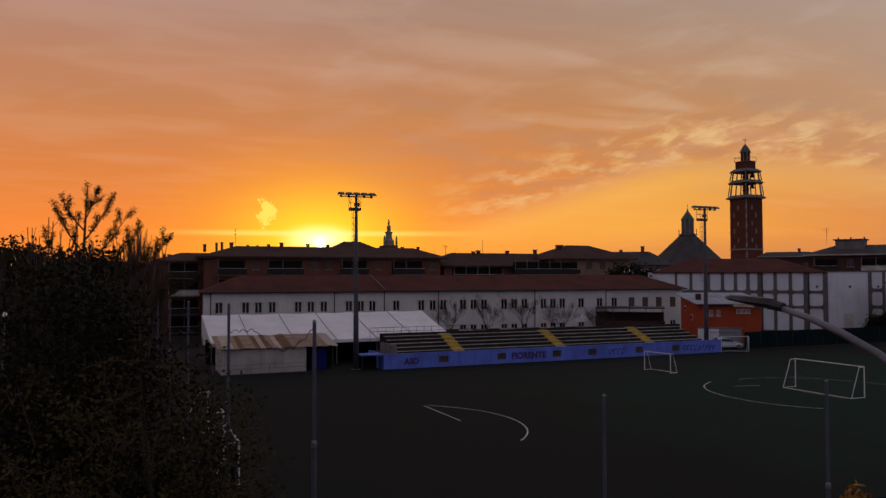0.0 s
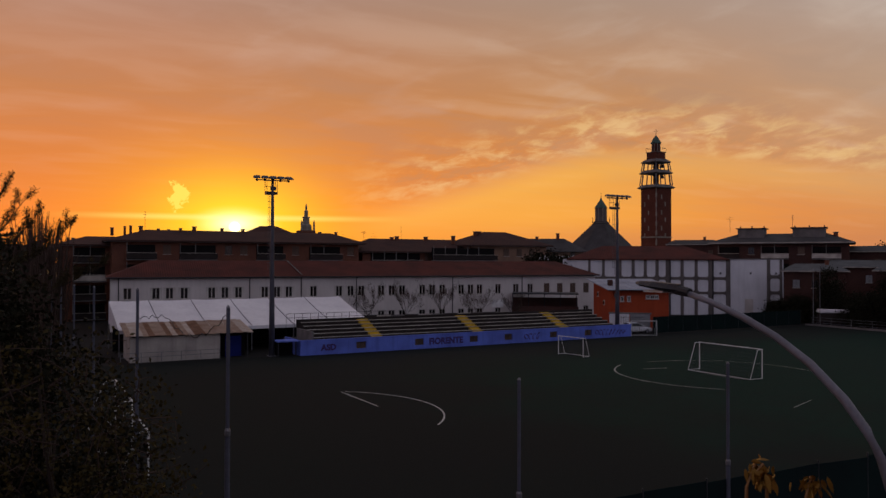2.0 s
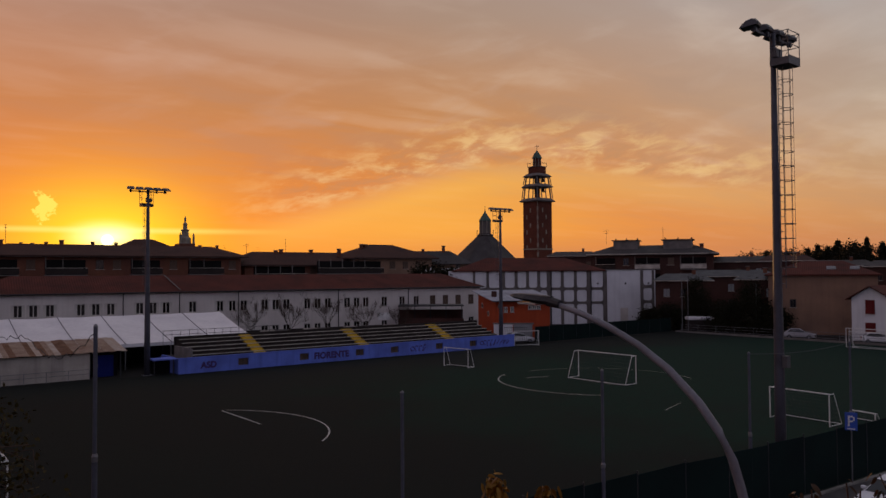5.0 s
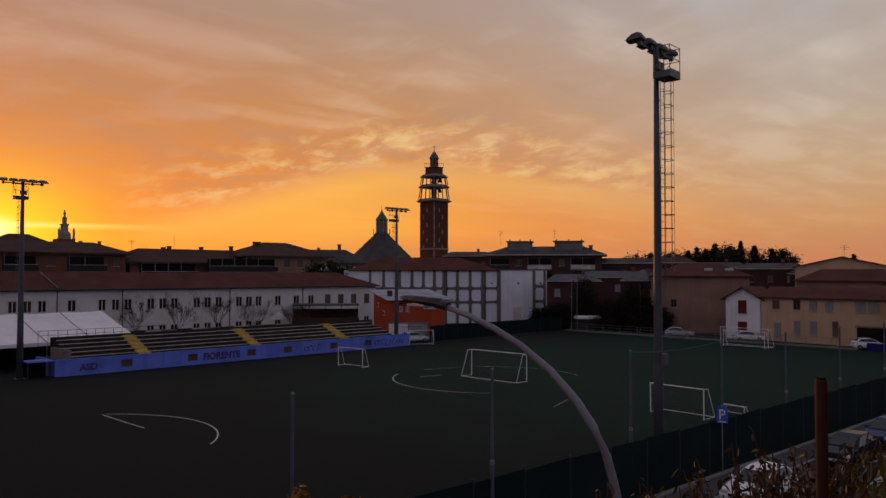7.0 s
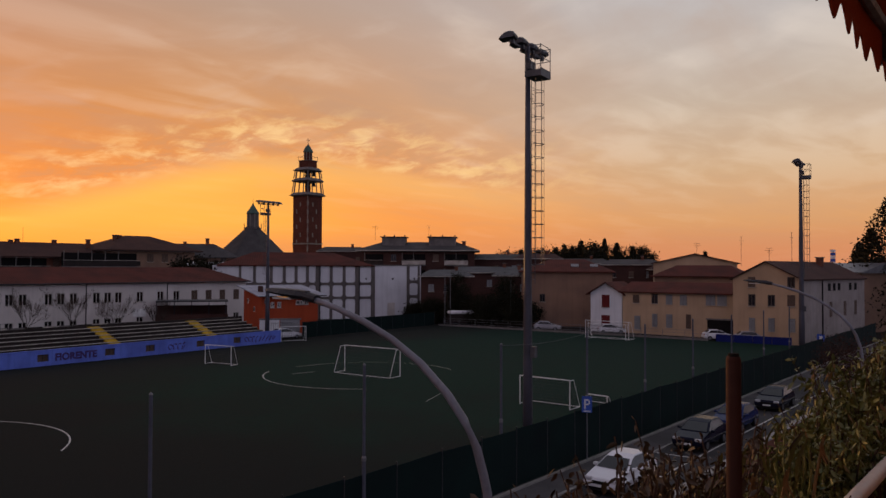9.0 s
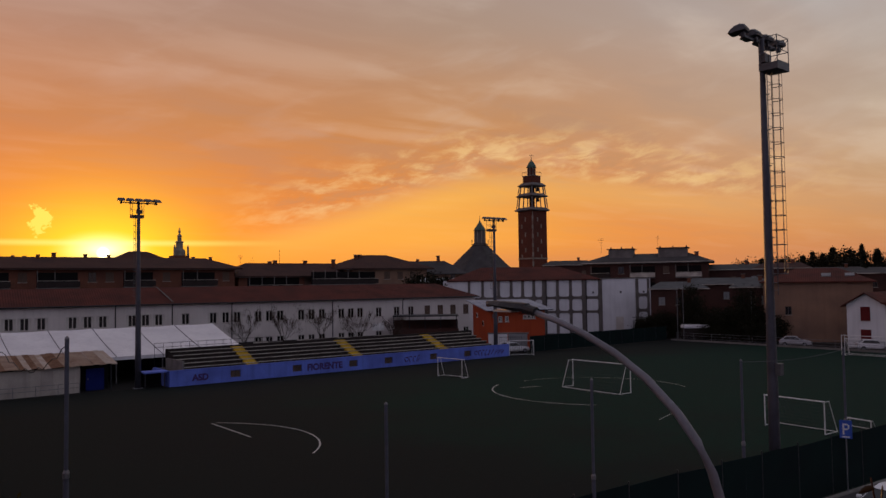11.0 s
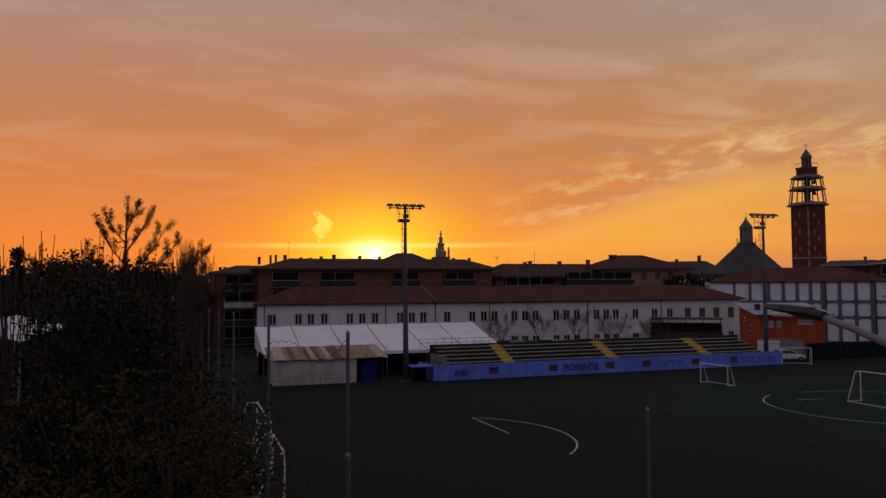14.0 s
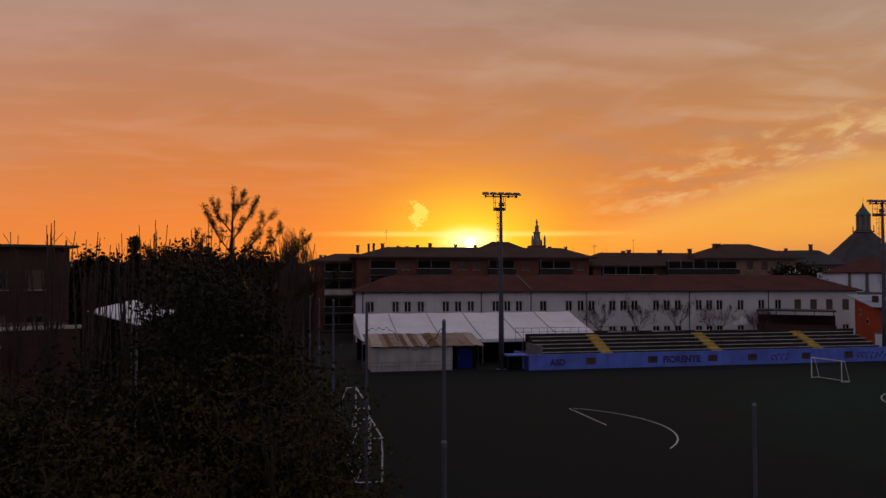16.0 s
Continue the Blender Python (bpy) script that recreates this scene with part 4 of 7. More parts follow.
# ---- buildings ----
def window(parent, x, y, z, w, h, mode="glass", frame_m=None):
    """A window in a wall that faces -y: frame, panes, sill and, if asked, shutters."""
    def fr(bm):
        t = 0.10
        for d in ((-w / 2, -w / 2 + t, 0, h), (w / 2 - t, w / 2, 0, h), (-w / 2 + t, w / 2 - t, h - t, h), (-w / 2 + t, w / 2 - t, 0, t), (-0.05, 0.05, t, h - t)):
            box(bm, d[0], d[1], -0.03, 0.05, d[2], d[3])
    o = part("window", shared(("window_frame", w, h, frame_m is None), fr, frame_m or M_FRAME), None, parent, loc=(x, y, z))
    if mode == "glass":
        pane = shared(("pane", w, h), lambda bm: box(bm, -w / 2 + 0.07, -0.03, 0.0, 0.02, 0.07, h - 0.07), M_GLASS)
        part("pane", pane, None, o)
        part("pane", pane, None, o, loc=(w / 2 - 0.04, 0, 0))
    elif mode == "shut":
        leaf = shared(("shutter", w, h), lambda bm: box(bm, -w / 2, -0.015, -0.07, -0.035, 0.0, h), M_SHUTTER)
        part("shutter", leaf, None, o, "closed brown louvred shutter")
        part("shutter", leaf, None, o, "closed brown louvred shutter", loc=(w / 2 + 0.015, 0, 0))
    elif mode == "half":
        pane = shared(("pane", w, h), lambda bm: box(bm, -w / 2 + 0.07, -0.03, 0.0, 0.02, 0.07, h - 0.07), M_GLASS)
        part("pane", pane, None, o)
        part("pane", pane, None, o, loc=(w / 2 - 0.04, 0, 0))
        leaf = shared(("open_shutter", w, h), lambda bm: box(bm, -w / 2 - 0.26, -w / 2 + 0.1, -0.12, -0.08, 0.0, h), M_FRAME)
        part("shutter", leaf, None, o, "half-open pale shutter")
        part("shutter", leaf, None, o, "half-open pale shutter", loc=(w + 0.14, 0, 0))
    elif mode == "pale":
        leaf = shared(("pale_shutter", w, h), lambda bm: box(bm, -w / 2, -0.015, -0.07, -0.035, 0.0, h), M_PALESHUT)
        part("shutter", leaf, None, o, "closed pale grey shutter")
        part("shutter", leaf, None, o, "closed pale grey shutter", loc=(w / 2 + 0.015, 0, 0))
    elif mode == "red":
        part("shutter", shared(("red_shutter", w, h), lambda bm: box(bm, -w / 2, w / 2, -0.07, -0.035, 0.0, h), M_REDSHUT), None, o, "closed dark red shutter")
    part("sill", shared(("sill", w), lambda bm: box(bm, -w / 2 - 0.08, w / 2 + 0.08, -0.16, 0.0, -0.07, 0.0), M_LEDGE), None, o)
    return o


def hip_roof(bm, x0, x1, y0, y1, z0, z1, over=0.5, hip0=None, hip1=None):
    """Roof over a rectangle, its ridge along x; hip0 and hip1 are the run of the hips at either end (0: gable)."""
    x0, x1, y0, y1 = x0 - over, x1 + over, y0 - over, y1 + over
    ym = (y0 + y1) / 2
    h0 = (y1 - y0) / 2 if hip0 is None else hip0
    h1 = (y1 - y0) / 2 if hip1 is None else hip1
    t = 0.18
    a, b, c, d = [bm.verts.new(p) for p in ((x0, y0, z0), (x1, y0, z0), (x1, y1, z0), (x0, y1, z0))]
    e, f = bm.verts.new((x0 + h0, ym, z1)), bm.verts.new((x1 - h1, ym, z1))
    a2, b2, c2, d2 = [bm.verts.new(p) for p in ((x0, y0, z0 - t), (x1, y0, z0 - t), (x1, y1, z0 - t), (x0, y1, z0 - t))]
    for q in ((a, b, f, e), (c, d, e, f), (b, c, f), (d, a, e), (d2, c2, b2, a2), (a2, b2, b, a), (b2, c2, c, b), (c2, d2, d, c), (d2, a2, a, d)):
        bm.faces.new(q)


def chimney(parent, x, y, z, h=1.1, w=0.5, mat=None):
    c = part("chimney", boxed(x - w / 2, x + w / 2, y - w / 2, y + w / 2, z - 0.6, z + h), mat or M_BRICK, parent)
    part("chimney_cap", boxed(x - w * 0.65, x + w * 0.65, y - w * 0.65, y + w * 0.65, z + h, z + h + 0.12), M_CONCRETE, c)


def antenna(x, y, z0, z1):
    a = thing("roof_antenna", "thin metal television antenna on a roof", "antenna", (x, y, z0), random.uniform(0, 180), group="roof antennas")
    h = z1 - z0
    part("mast", tubed([(0, 0, -0.4), (0, 0, h)], 0.03, 5), M_DARKSTEEL, a)
    for k, l in ((0.98, 0.5), (0.85, 0.7), (0.7, 0.4)):
        part("boom", tubed([(-l, 0, h * k), (l, 0, h * k)], 0.02, 4), M_DARKSTEEL, a)


# long white two-storey building behind the stand
wb = thing("white_school_building", "long white two-storey building with clay tile roof", "building", (10.5, 111.3, 0), math.degrees(math.atan2(-6.8, 75)))
UP = (2.1, 5.73, 7.48, 9.4, 13.07, 14.88, 16.75, 20.45, 22.2, 23.95, 31.5, 33.3, 35.0, 38.2, 39.9, 41.63, 45.0, 46.7, 48.43, 51.75, 53.43, 55.05, 58.43, 61.78, 64.5)
END = (67.7, 70.3, 72.9, 75.6)
ALL = sorted([(x, "glass" if x > 36 or x < 4 else "half") for x in UP] + [(27.6, "glass")] + [(x, "shut") for x in END])
WW, Z0, Z1 = 1.1, 4.22, 5.85
xs = [0.0]
for x, _ in ALL:
    xs += [x - WW / 2, x + WW / 2]
xs.append(77.5)
bm = B()
for i in range(0, len(xs), 2):
    box(bm, xs[i], xs[i + 1], 0, 0.35, Z0, Z1)
box(bm, 0, 77.5, 0, 0.35, Z1, 7.2)
box(bm, 0, 77.5, 0, 0.35, 2.0, Z0)
LOW = [x for x, _ in ALL if x > 36]
xs = [0.0]
for x in LOW:
    xs += [x - WW / 2, x + WW / 2]
xs.append(77.5)
for i in range(0, len(xs), 2):
    box(bm, xs[i], xs[i + 1], 0, 0.35, 0.35, 2.0)
box(bm, 0, 77.5, 0, 0.35, -0.06, 0.35)
part("front_wall", bm, M_PLASTER, wb)
part("end_wall", boxed(0, 0.35, 0.35, 10, -0.06, 7.2), M_PLASTER, wb)
part("end_wall", boxed(77.15, 77.5, 0.35, 10, -0.06, 7.2), M_PLASTER, wb)
part("rear_wall", boxed(0.35, 77.15, 9.65, 10, -0.06, 7.2), M_PLASTER, wb)
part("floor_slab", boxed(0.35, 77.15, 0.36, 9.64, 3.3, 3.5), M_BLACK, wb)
bm = B()
hip_roof(bm, 0, 77.5, 0, 10, 7.28, 9.55, 0.6)
part("roof", bm, M_ROOF, wb)
part("gutter", tubed([(-0.6, -0.66, 7.2), (78.1, -0.66, 7.2)], 0.09, 6), M_DARKSTEEL, wb)
for x, mode in ALL:
    window(wb, x, 0.1, Z0, WW, Z1 - Z0, mode)
for x in LOW:
    window(wb, x, 0.1, 0.35, WW, 1.65, "glass")
for x in (1.0, 18.3, 25.75, 34.2, 50.2, 62.9):
    part("downpipe", tubed([(x, -0.08, 0), (x, -0.08, 6.9), (x, -0.6, 7.15)], 0.07, 6), M_DARKSTEEL, wb)
for x in (38.3, 40, 46, 47.6, 52.0, 53.2, 63.5, 64.6):
    s = part("skylight", boxed(x, x + 0.6, 1.6, 2.3, 7.95, 8.12), M_LAMPGLASS, wb, "small pale roof skylight")
part("parapet_wall", tubed([(24.6, 4.4, 9.6), (25.75, -0.5, 7.5)], 0.10, 4), M_CONCRETE, wb)
canopy = thing("covered_walkway", "dark flat-roofed porch beside the white building", "porch", (76.2, 96.2, 0), -37)
part("roof", boxed(-9.5, 1, 0, 5, 4.3, 4.5), M_DARKSTEEL, canopy)
for i in range(5):
    part("post", boxed(-9.4 + 2.5 * i, -9.28 + 2.5 * i, 0.1, 0.22, -0.06, 4.3), M_DARKSTEEL, canopy)
part("rear_panel", boxed(-9.5, 1, 4.8, 4.9, -0.06, 3.6), M_BRICKSHADE, canopy)
part("parapet", boxed(-9.5, 1, 0.0, 0.1, -0.06, 2.4), M_BRICKSHADE, canopy)
for i in range(4):
    part("roof_beam", boxed(-9.2 + 2.8 * i, -9.08 + 2.8 * i, -0.3, 5.1, 4.18, 4.3), M_LEDGE, canopy)
gw = thing("graffiti_wall", "low concrete yard wall with faded colours", "wall", (40, 100, 0), -5)
for i in range(12):
    part("panel", boxed(2.1 * i, 2.1 * i + 2.05, 0, 0.15, -0.06, 1.9), [M_CONCRETE, M_TREAD, M_LEDGE][i % 3], gw)
sign = thing("basketball_backboard", "white backboard on a pole in the yard", "backboard", (63.4, 98, 0), -15)
part("pole", tubed([(0, 0.1, -0.06), (0, 0.1, 3.2)], 0.06, 6), M_STEEL, sign)
part("board", boxed(-0.9, 0.9, -0.03, 0.03, 2.6, 3.7), M_WHITE, sign)


def balcony(parent, x0, x1, y, z, rail=M_CONCRETE):
    b = part("balcony", boxed(x0, x1, y - 1.2, y, z - 0.12, z), M_CONCRETE, parent)
    part("parapet", boxed(x0, x1, y - 1.22, y - 1.14, z + 0.1, z + 0.95), rail, b)
    part("rail", boxed(x0, x1, y - 1.22, y - 1.16, z + 1.02, z + 1.08), M_LEDGE, b)
    # Black sheet on the flat wall; the loggia's inner shade is its colour.
    part("recess", boxed(x0 + 0.1, x1 - 0.1, y - 0.02, y - 0.005, z, z + 2.35), M_BLACK, b, "flat black sheet painted as loggia shade")
    for k in range(int((x1 - x0) / 2.4)):
        part("post", boxed(x0 + 2.4 * k, x0 + 2.4 * k + 0.1, y - 1.15, y - 1.05, z, z + 2.7), M_CONCRETE, b)


def apartment(name, label, loc, rz, w, d, eave, ridge, hip0, hip1, storeys, bays, mat, roof, blind=()):
    a = thing(name, label, "apartment building", loc, rz)
    part("wall", boxed(0, w, 0, d, -0.06, eave), mat, a)
    bm = B()
    hip_roof(bm, 0, w, 0, d, eave + 0.15, ridge, 1.1, hip0, hip1)
    part("roof", bm, roof, a)
    part("eaves_band", boxed(-0.9, w + 0.9, -0.9, d + 0.9, eave - 0.12, eave), M_CONCRETE, a)
    sh = eave / storeys
    for s in range(storeys):
        for x0, x1, kind in bays:
            if kind == "loggia":
                balcony(a, x0, x1, 0.0, s * sh + 0.25, M_LEDGE if (s + int(x0)) % 3 == 0 else M_TREAD)
            else:
                window(a, (x0 + x1) / 2, -0.02, s * sh + 1.1, 1.2, 1.5, kind, M_FRAMEDARK)
    return a


ap1 = apartment("apartment_block", "brown brick apartment block with loggias and tiled roof", (12.5, 130, 0), 0, 41.5, 13, 12.6, 14.7, 7, 4, 4,
                ((2, 6.5, "loggia"), (7.6, 8.8, "shut"), (10, 16, "loggia"), (17.4, 18.6, "glass"), (20, 21.2, "shut"), (22.6, 27.5, "loggia"), (29, 30.2, "shut"), (32, 38, "loggia"), (39.3, 40.5, "shut")), M_BRICK, M_ROOFDARK)
for x in (0.6, 2.6, 3.5, 4.9, 7.8, 9.5, 11.2, 13.6, 18.5, 22.0, 36.5, 39.2):
    chimney(ap1, x, 6.0 + random.uniform(-1.2, 1.0), 14.2, random.uniform(0.5, 1.15), random.uniform(0.35, 0.6))
ap1b = apartment("apartment_wing", "lower set-back wing of the brown apartment block", (5.5, 133, 0), 0, 7.4, 12, 11.9, 13.5, 5, 0, 4,
                 ((1.6, 6.4, "loggia"),), M_BRICK, M_ROOFDARK)
chimney(ap1b, 1.2, 5, 12.6, 0.5)
chimney(ap1b, 2.0, 5.6, 12.6, 0.5)
ap2 = apartment("apartment_block", "lower brown apartment block with dormers and hipped roof", (55.2, 131, 0), 0, 22, 12, 11.2, 13.9, 5, 0, 4,
                ((1.5, 12, "loggia"), (13, 14.2, "shut"), (15.5, 21, "loggia")), M_BRICK, M_ROOFDARK)
ap3 = apartment("apartment_block", "tan apartment block with long balcony and hipped roof", (77.3, 128.5, 0), -4, 17, 13, 12.6, 15.6, 7, 7, 4,
                ((-8.8, 5.0, "loggia"), (7, 8.2, "shut"), (10, 11.2, "shut"), (13, 14.2, "shut")), M_TAN, M_ROOFDARK)
for a, x, z in ((ap2, 8.5, 13.2), (ap2, 9.6, 13.4), (ap2, 16.0, 13.4), (ap3, -1.5, 13.6), (ap3, 3.5, 14.6), (ap3, 4.4, 14.6)):
    chimney(a, x, 5.5, z, 0.9, 0.6)
for x, y, z0, z1 in ((18, 135, 14.2, 17.6), (66, 137, 13.5, 16.5), (58, 137, 13.5, 15.3)):
    antenna(x, y, z0, z1)

# distant church with a stepped spire
ch = thing("distant_church", "distant church roof with a slender stepped spire", "church", (74.7, 220, 0))
part("nave", boxed(-20, -2, -5, 8, -0.06, 16), M_BRICK, ch)
bm = B()
hip_roof(bm, -20, -2, -5, 8, 16, 19.6, 0.4)
part("roof", bm, M_ROOFDARK, ch)
part("tower_base", boxed(-2.2, 2.2, -2, 2.4, -0.06, 18.5), M_BRICK, ch)
bm = B()
lathe(bm, [(1.75, 18.5), (1.65, 20.0), (1.35, 20.3), (1.05, 20.5), (1.0, 22.2), (1.25, 22.35), (1.2, 22.55), (0.62, 22.7), (0.6, 24.0), (0.75, 24.1), (0.5, 24.4), (0.22, 24.8), (0.3, 25.0), (0.34, 25.7), (0.18, 25.95), (0.2, 26.2), (0.05, 26.5)], 10)
part("spire", bm, M_STONE, ch)
for s in (-1, 1):
    bm = B()
    lathe(bm, [(0.35, 18.5), (0.3, 20.8), (0.05, 21.6)], 6, 0, 1.9 * s, -1.6)
    part("pinnacle", bm, M_STONE, ch)

# campanile
cx, cy, _ = polar(44.4, 205)
tw = thing("bell_tower", "tall dark red brick bell tower with open concrete belfry", "bell tower", (cx, cy, 0), 1.0)
S = 2.66
part("shaft", boxed(-S, S, -S, S, -0.06, 28.4), M_TOWERBRICK, tw)
for sx, sy in ((-1, -1),):
    for k in range(23):
        o = 0.16 if k % 2 else 0.07
        part("quoin", boxed(sx * S - o, sx * S + o, sy * S - o, sy * S + o, 0.6 + 1.2 * k, 1.75 + 1.2 * k), M_STONE, tw)
part("string_course", boxed(-S - 0.12, S + 0.12, -S - 0.12, S + 0.12, 15.6, 15.95), M_STONE, tw)


def roofed(z0, r0, r1, name="canopy"):
    bm = B()
    lathe(bm, [(r0 * 0.9, z0 - 0.25), (r0, z0), (r1, z0 + 0.75)], 4, radians(45))
    return part(name, bm, M_CONCRETE, tw)


roofed(28.5, 4.8, 3.7)
levels = ((29.1, 32.3, 3.55, 3.2), (32.9, 35.0, 3.15, 2.85))
for z0, z1, r0, r1 in levels:
    for k in range(4):
        a = radians(45 + 90 * k)
        part("belfry_post", tubed([(r0 * math.cos(a), r0 * math.sin(a), z0), (r1 * math.cos(a), r1 * math.sin(a), z1)], 0.26, 4), M_CONCRETE, tw)
        b = a + radians(90)
        for f in (0.33, 0.66):
            p = Vector((r0 * math.cos(a), r0 * math.sin(a), z0)).lerp(Vector((r0 * math.cos(b), r0 * math.sin(b), z0)), f)
            q = Vector((r1 * math.cos(a), r1 * math.sin(a), z1)).lerp(Vector((r1 * math.cos(b), r1 * math.sin(b), z1)), f)
            part("belfry_post", tubed([p, q], 0.17, 4), M_CONCRETE, tw)
    bm = B()
    lathe(bm, [(0.1, z1 - 0.3), (0.45, z1 - 0.6), (0.55, z1 - 1.2), (0.85, z1 - 1.75), (0.8, z1 - 1.8)], 10)
    part("bell", bm, M_DARKSTEEL, tw, "dark bronze bell")
    for s in (-1, 1):
        bm = B()
        lathe(bm, [(0.1, z1 - 0.3), (0.35, z1 - 0.5), (0.4, z1 - 0.9), (0.62, z1 - 1.3)], 8, 0, 1.25 * s, -0.9)
        part("bell", bm, M_DARKSTEEL, tw, "dark bronze bell")
    for k in range(4):
        a = radians(45 + 90 * k)
        part("raking_strut", tubed([((r0 + 0.55) * math.cos(a), (r0 + 0.55) * math.sin(a), z0), ((r1 + 0.4) * math.cos(a), (r1 + 0.4) * math.sin(a), z1 + 0.1)], 0.17, 4), M_CONCRETE, tw)
    part("core", boxed(-0.5, 0.5, -0.5, 0.5, z0, z1), M_TOWERBRICK, tw)
roofed(32.3, 4.3, 3.2)
roofed(35.1, 3.85, 2.7)
part("drum", boxed(-1.65, 1.65, -1.65, 1.65, 35.6, 37.6), M_TOWERBRICK, tw)
part("terrace", boxed(-1.8, 1.8, -1.8, 1.8, 37.6, 37.75), M_CONCRETE, tw)
for k in range(4):
    a, b = radians(45 + 90 * k), radians(135 + 90 * k)
    r = 2.5
    part("terrace_rail", tubed([(r * math.cos(a), r * math.sin(a), 38.7), (r * math.cos(b), r * math.sin(b), 38.7)], 0.035, 4), M_DARKSTEEL, tw)
    part("terrace_post", tubed([(r * math.cos(a), r * math.sin(a), 37.7), (r * math.cos(a), r * math.sin(a), 38.8)], 0.05, 4), M_DARKSTEEL, tw)
bm = B()
lathe(bm, [(1.1, 37.75), (1.05, 40.0)], 8)
part("lantern", bm, M_TOWERBRICK, tw)
for k in range(8):
    a = radians(22.5 + 45 * k)
    part("lantern_pier", tubed([(1.12 * math.cos(a), 1.12 * math.sin(a), 37.75), (1.08 * math.cos(a), 1.08 * math.sin(a), 40.0)], 0.13, 4), M_STONE, tw)
bm = B()
lathe(bm, [(1.35, 39.95), (1.3, 40.2), (0.95, 40.9), (0.5, 41.6), (0.15, 42.0), (0.04, 42.4)], 8)
part("cupola", bm, M_COPPER, tw, "green copper cupola")
part("cross", tubed([(0, 0, 42.2), (0, 0, 43.7)], 0.06, 5), M_DARKSTEEL, tw)
part("cross_arm", tubed([(-0.4, 0.4, 43.2), (0.4, -0.4, 43.2)], 0.06, 5), M_DARKSTEEL, tw)
for z in (17.5, 21.5, 25.5, 12.0):
    for dx, dz in ((0.0, 0.0), (1.3, -1.8)):
        part("slit_window", boxed(-1.0 + dx, -0.6 + dx, -S - 0.03, -S, z + dz, z + dz + 1.1), M_STONE, tw)
        part("slit_window", boxed(-S - 0.03, -S, -0.2 + dx, 0.2 + dx, z + dz, z + dz + 1.1), M_STONE, tw)

# octagonal church roof with lantern
cx, cy, _ = polar(40.5, 172)
cc = thing("octagonal_church", "church with steep dark roof and small lantern", "church", (cx, cy, 0))
part("drum", boxed(-12, 10, -5, 8, -0.06, 11.4), M_GREYFRAME, cc)
bm = B()
lathe(bm, [(10.6, 9.6), (10.3, 10.0), (1.7, 18.0), (1.5, 18.4)], 8, radians(22.5))
part("steep_roof", bm, M_SLATE, cc)
bm = B()
lathe(bm, [(1.25, 18.2), (1.2, 21.3)], 8, radians(22.5))
part("lantern", bm, M_GREYFRAME, cc)
for k in range(8):
    a = radians(22.5 + 45 * k)
    part("lantern_pier", tubed([(1.27 * math.cos(a), 1.27 * math.sin(a), 18.3), (1.24 * math.cos(a), 1.24 * math.sin(a), 21.3)], 0.13, 4), M_STONE, cc)
    part("gallery_post", tubed([(1.95 * math.cos(a), 1.95 * math.sin(a), 18.1), (1.95 * math.cos(a), 1.95 * math.sin(a), 19.2)], 0.05, 4), M_DARKSTEEL, cc)
bm = B()
lathe(bm, [(2.05, 18.0), (2.05, 18.15)], 8, radians(22.5))
part("gallery", bm, M_CONCRETE, cc)
bm = B()
lathe(bm, [(1.5, 21.25), (1.3, 21.6), (0.25, 23.1), (0.06, 23.7)], 8, radians(22.5))
part("lantern_roof", bm, M_COPPER, cc, "green copper lantern roof")
part("cross", tubed([(0, 0, 23.5), (0, 0, 24.6)], 0.05, 4), M_DARKSTEEL, cc)
low = thing("parish_house", "dark hipped house beside the church", "house", (*polar(36.6, 165)[:2], 0), -38)
part("wall", boxed(-9, 8, -4, 5, -0.06, 11.5), M_TAN, low)
bm = B()
hip_roof(bm, -9, 8, -4, 5, 11.6, 14.4, 0.6)
part("roof", bm, M_SLATE, low)
chimney(low, 2.2, 0.3, 14.0, 1.4, 0.7)
chimney(low, -2.2, 0.3, 14.0, 0.7, 0.6)
anx = thing("white_annex", "white gabled annex with stepped parapet", "building", (88.4, 117.4, 0), -36)
part("wall", boxed(-4.5, 8, 0, 6, -0.06, 9.3), M_GREYWHITE, anx)
bm = B()
hip_roof(bm, -4.5, 8, 0, 6, 9.35, 10.6, 0.3, 3, 0)
part("roof", bm, M_GREYWHITE, anx)
part("vent_box", boxed(-2.6, -0.8, -0.3, 0.4, 9.0, 9.8), M_DARKSTEEL, anx)

# white hall with grey cement frames
fh = thing("framed_hall", "white hall with grey cement piers and bands", "hall")
fh.matrix_basis = pose(0, 0, 9.6) @ Matrix.Scale(1.08, 4) @ pose(85, 102.5, -9.6, 0, 0, math.degrees(math.atan2(-19, 25)))
part("wall", boxed(-4.5, 31.4, 0.12, 12, -0.06, 9.95), M_GREYWHITE, fh)
PIERS = ((-0.05, 0.4), (2.3, 0.45), (5.06, 0.5), (7.23, 0.5), (9.23, 0.5), (11.16, 0.5), (12.95, 0.75), (15.25, 0.5), (17.52, 0.5), (19.85, 0.75), (22.65, 0.7), (29.05, 0.5), (31.0, 0.4))
for x, w in PIERS:
    part("pier", boxed(x - w / 2, x + w / 2, 0.0, 0.125, -0.06, 9.9), M_GREYFRAME, fh)


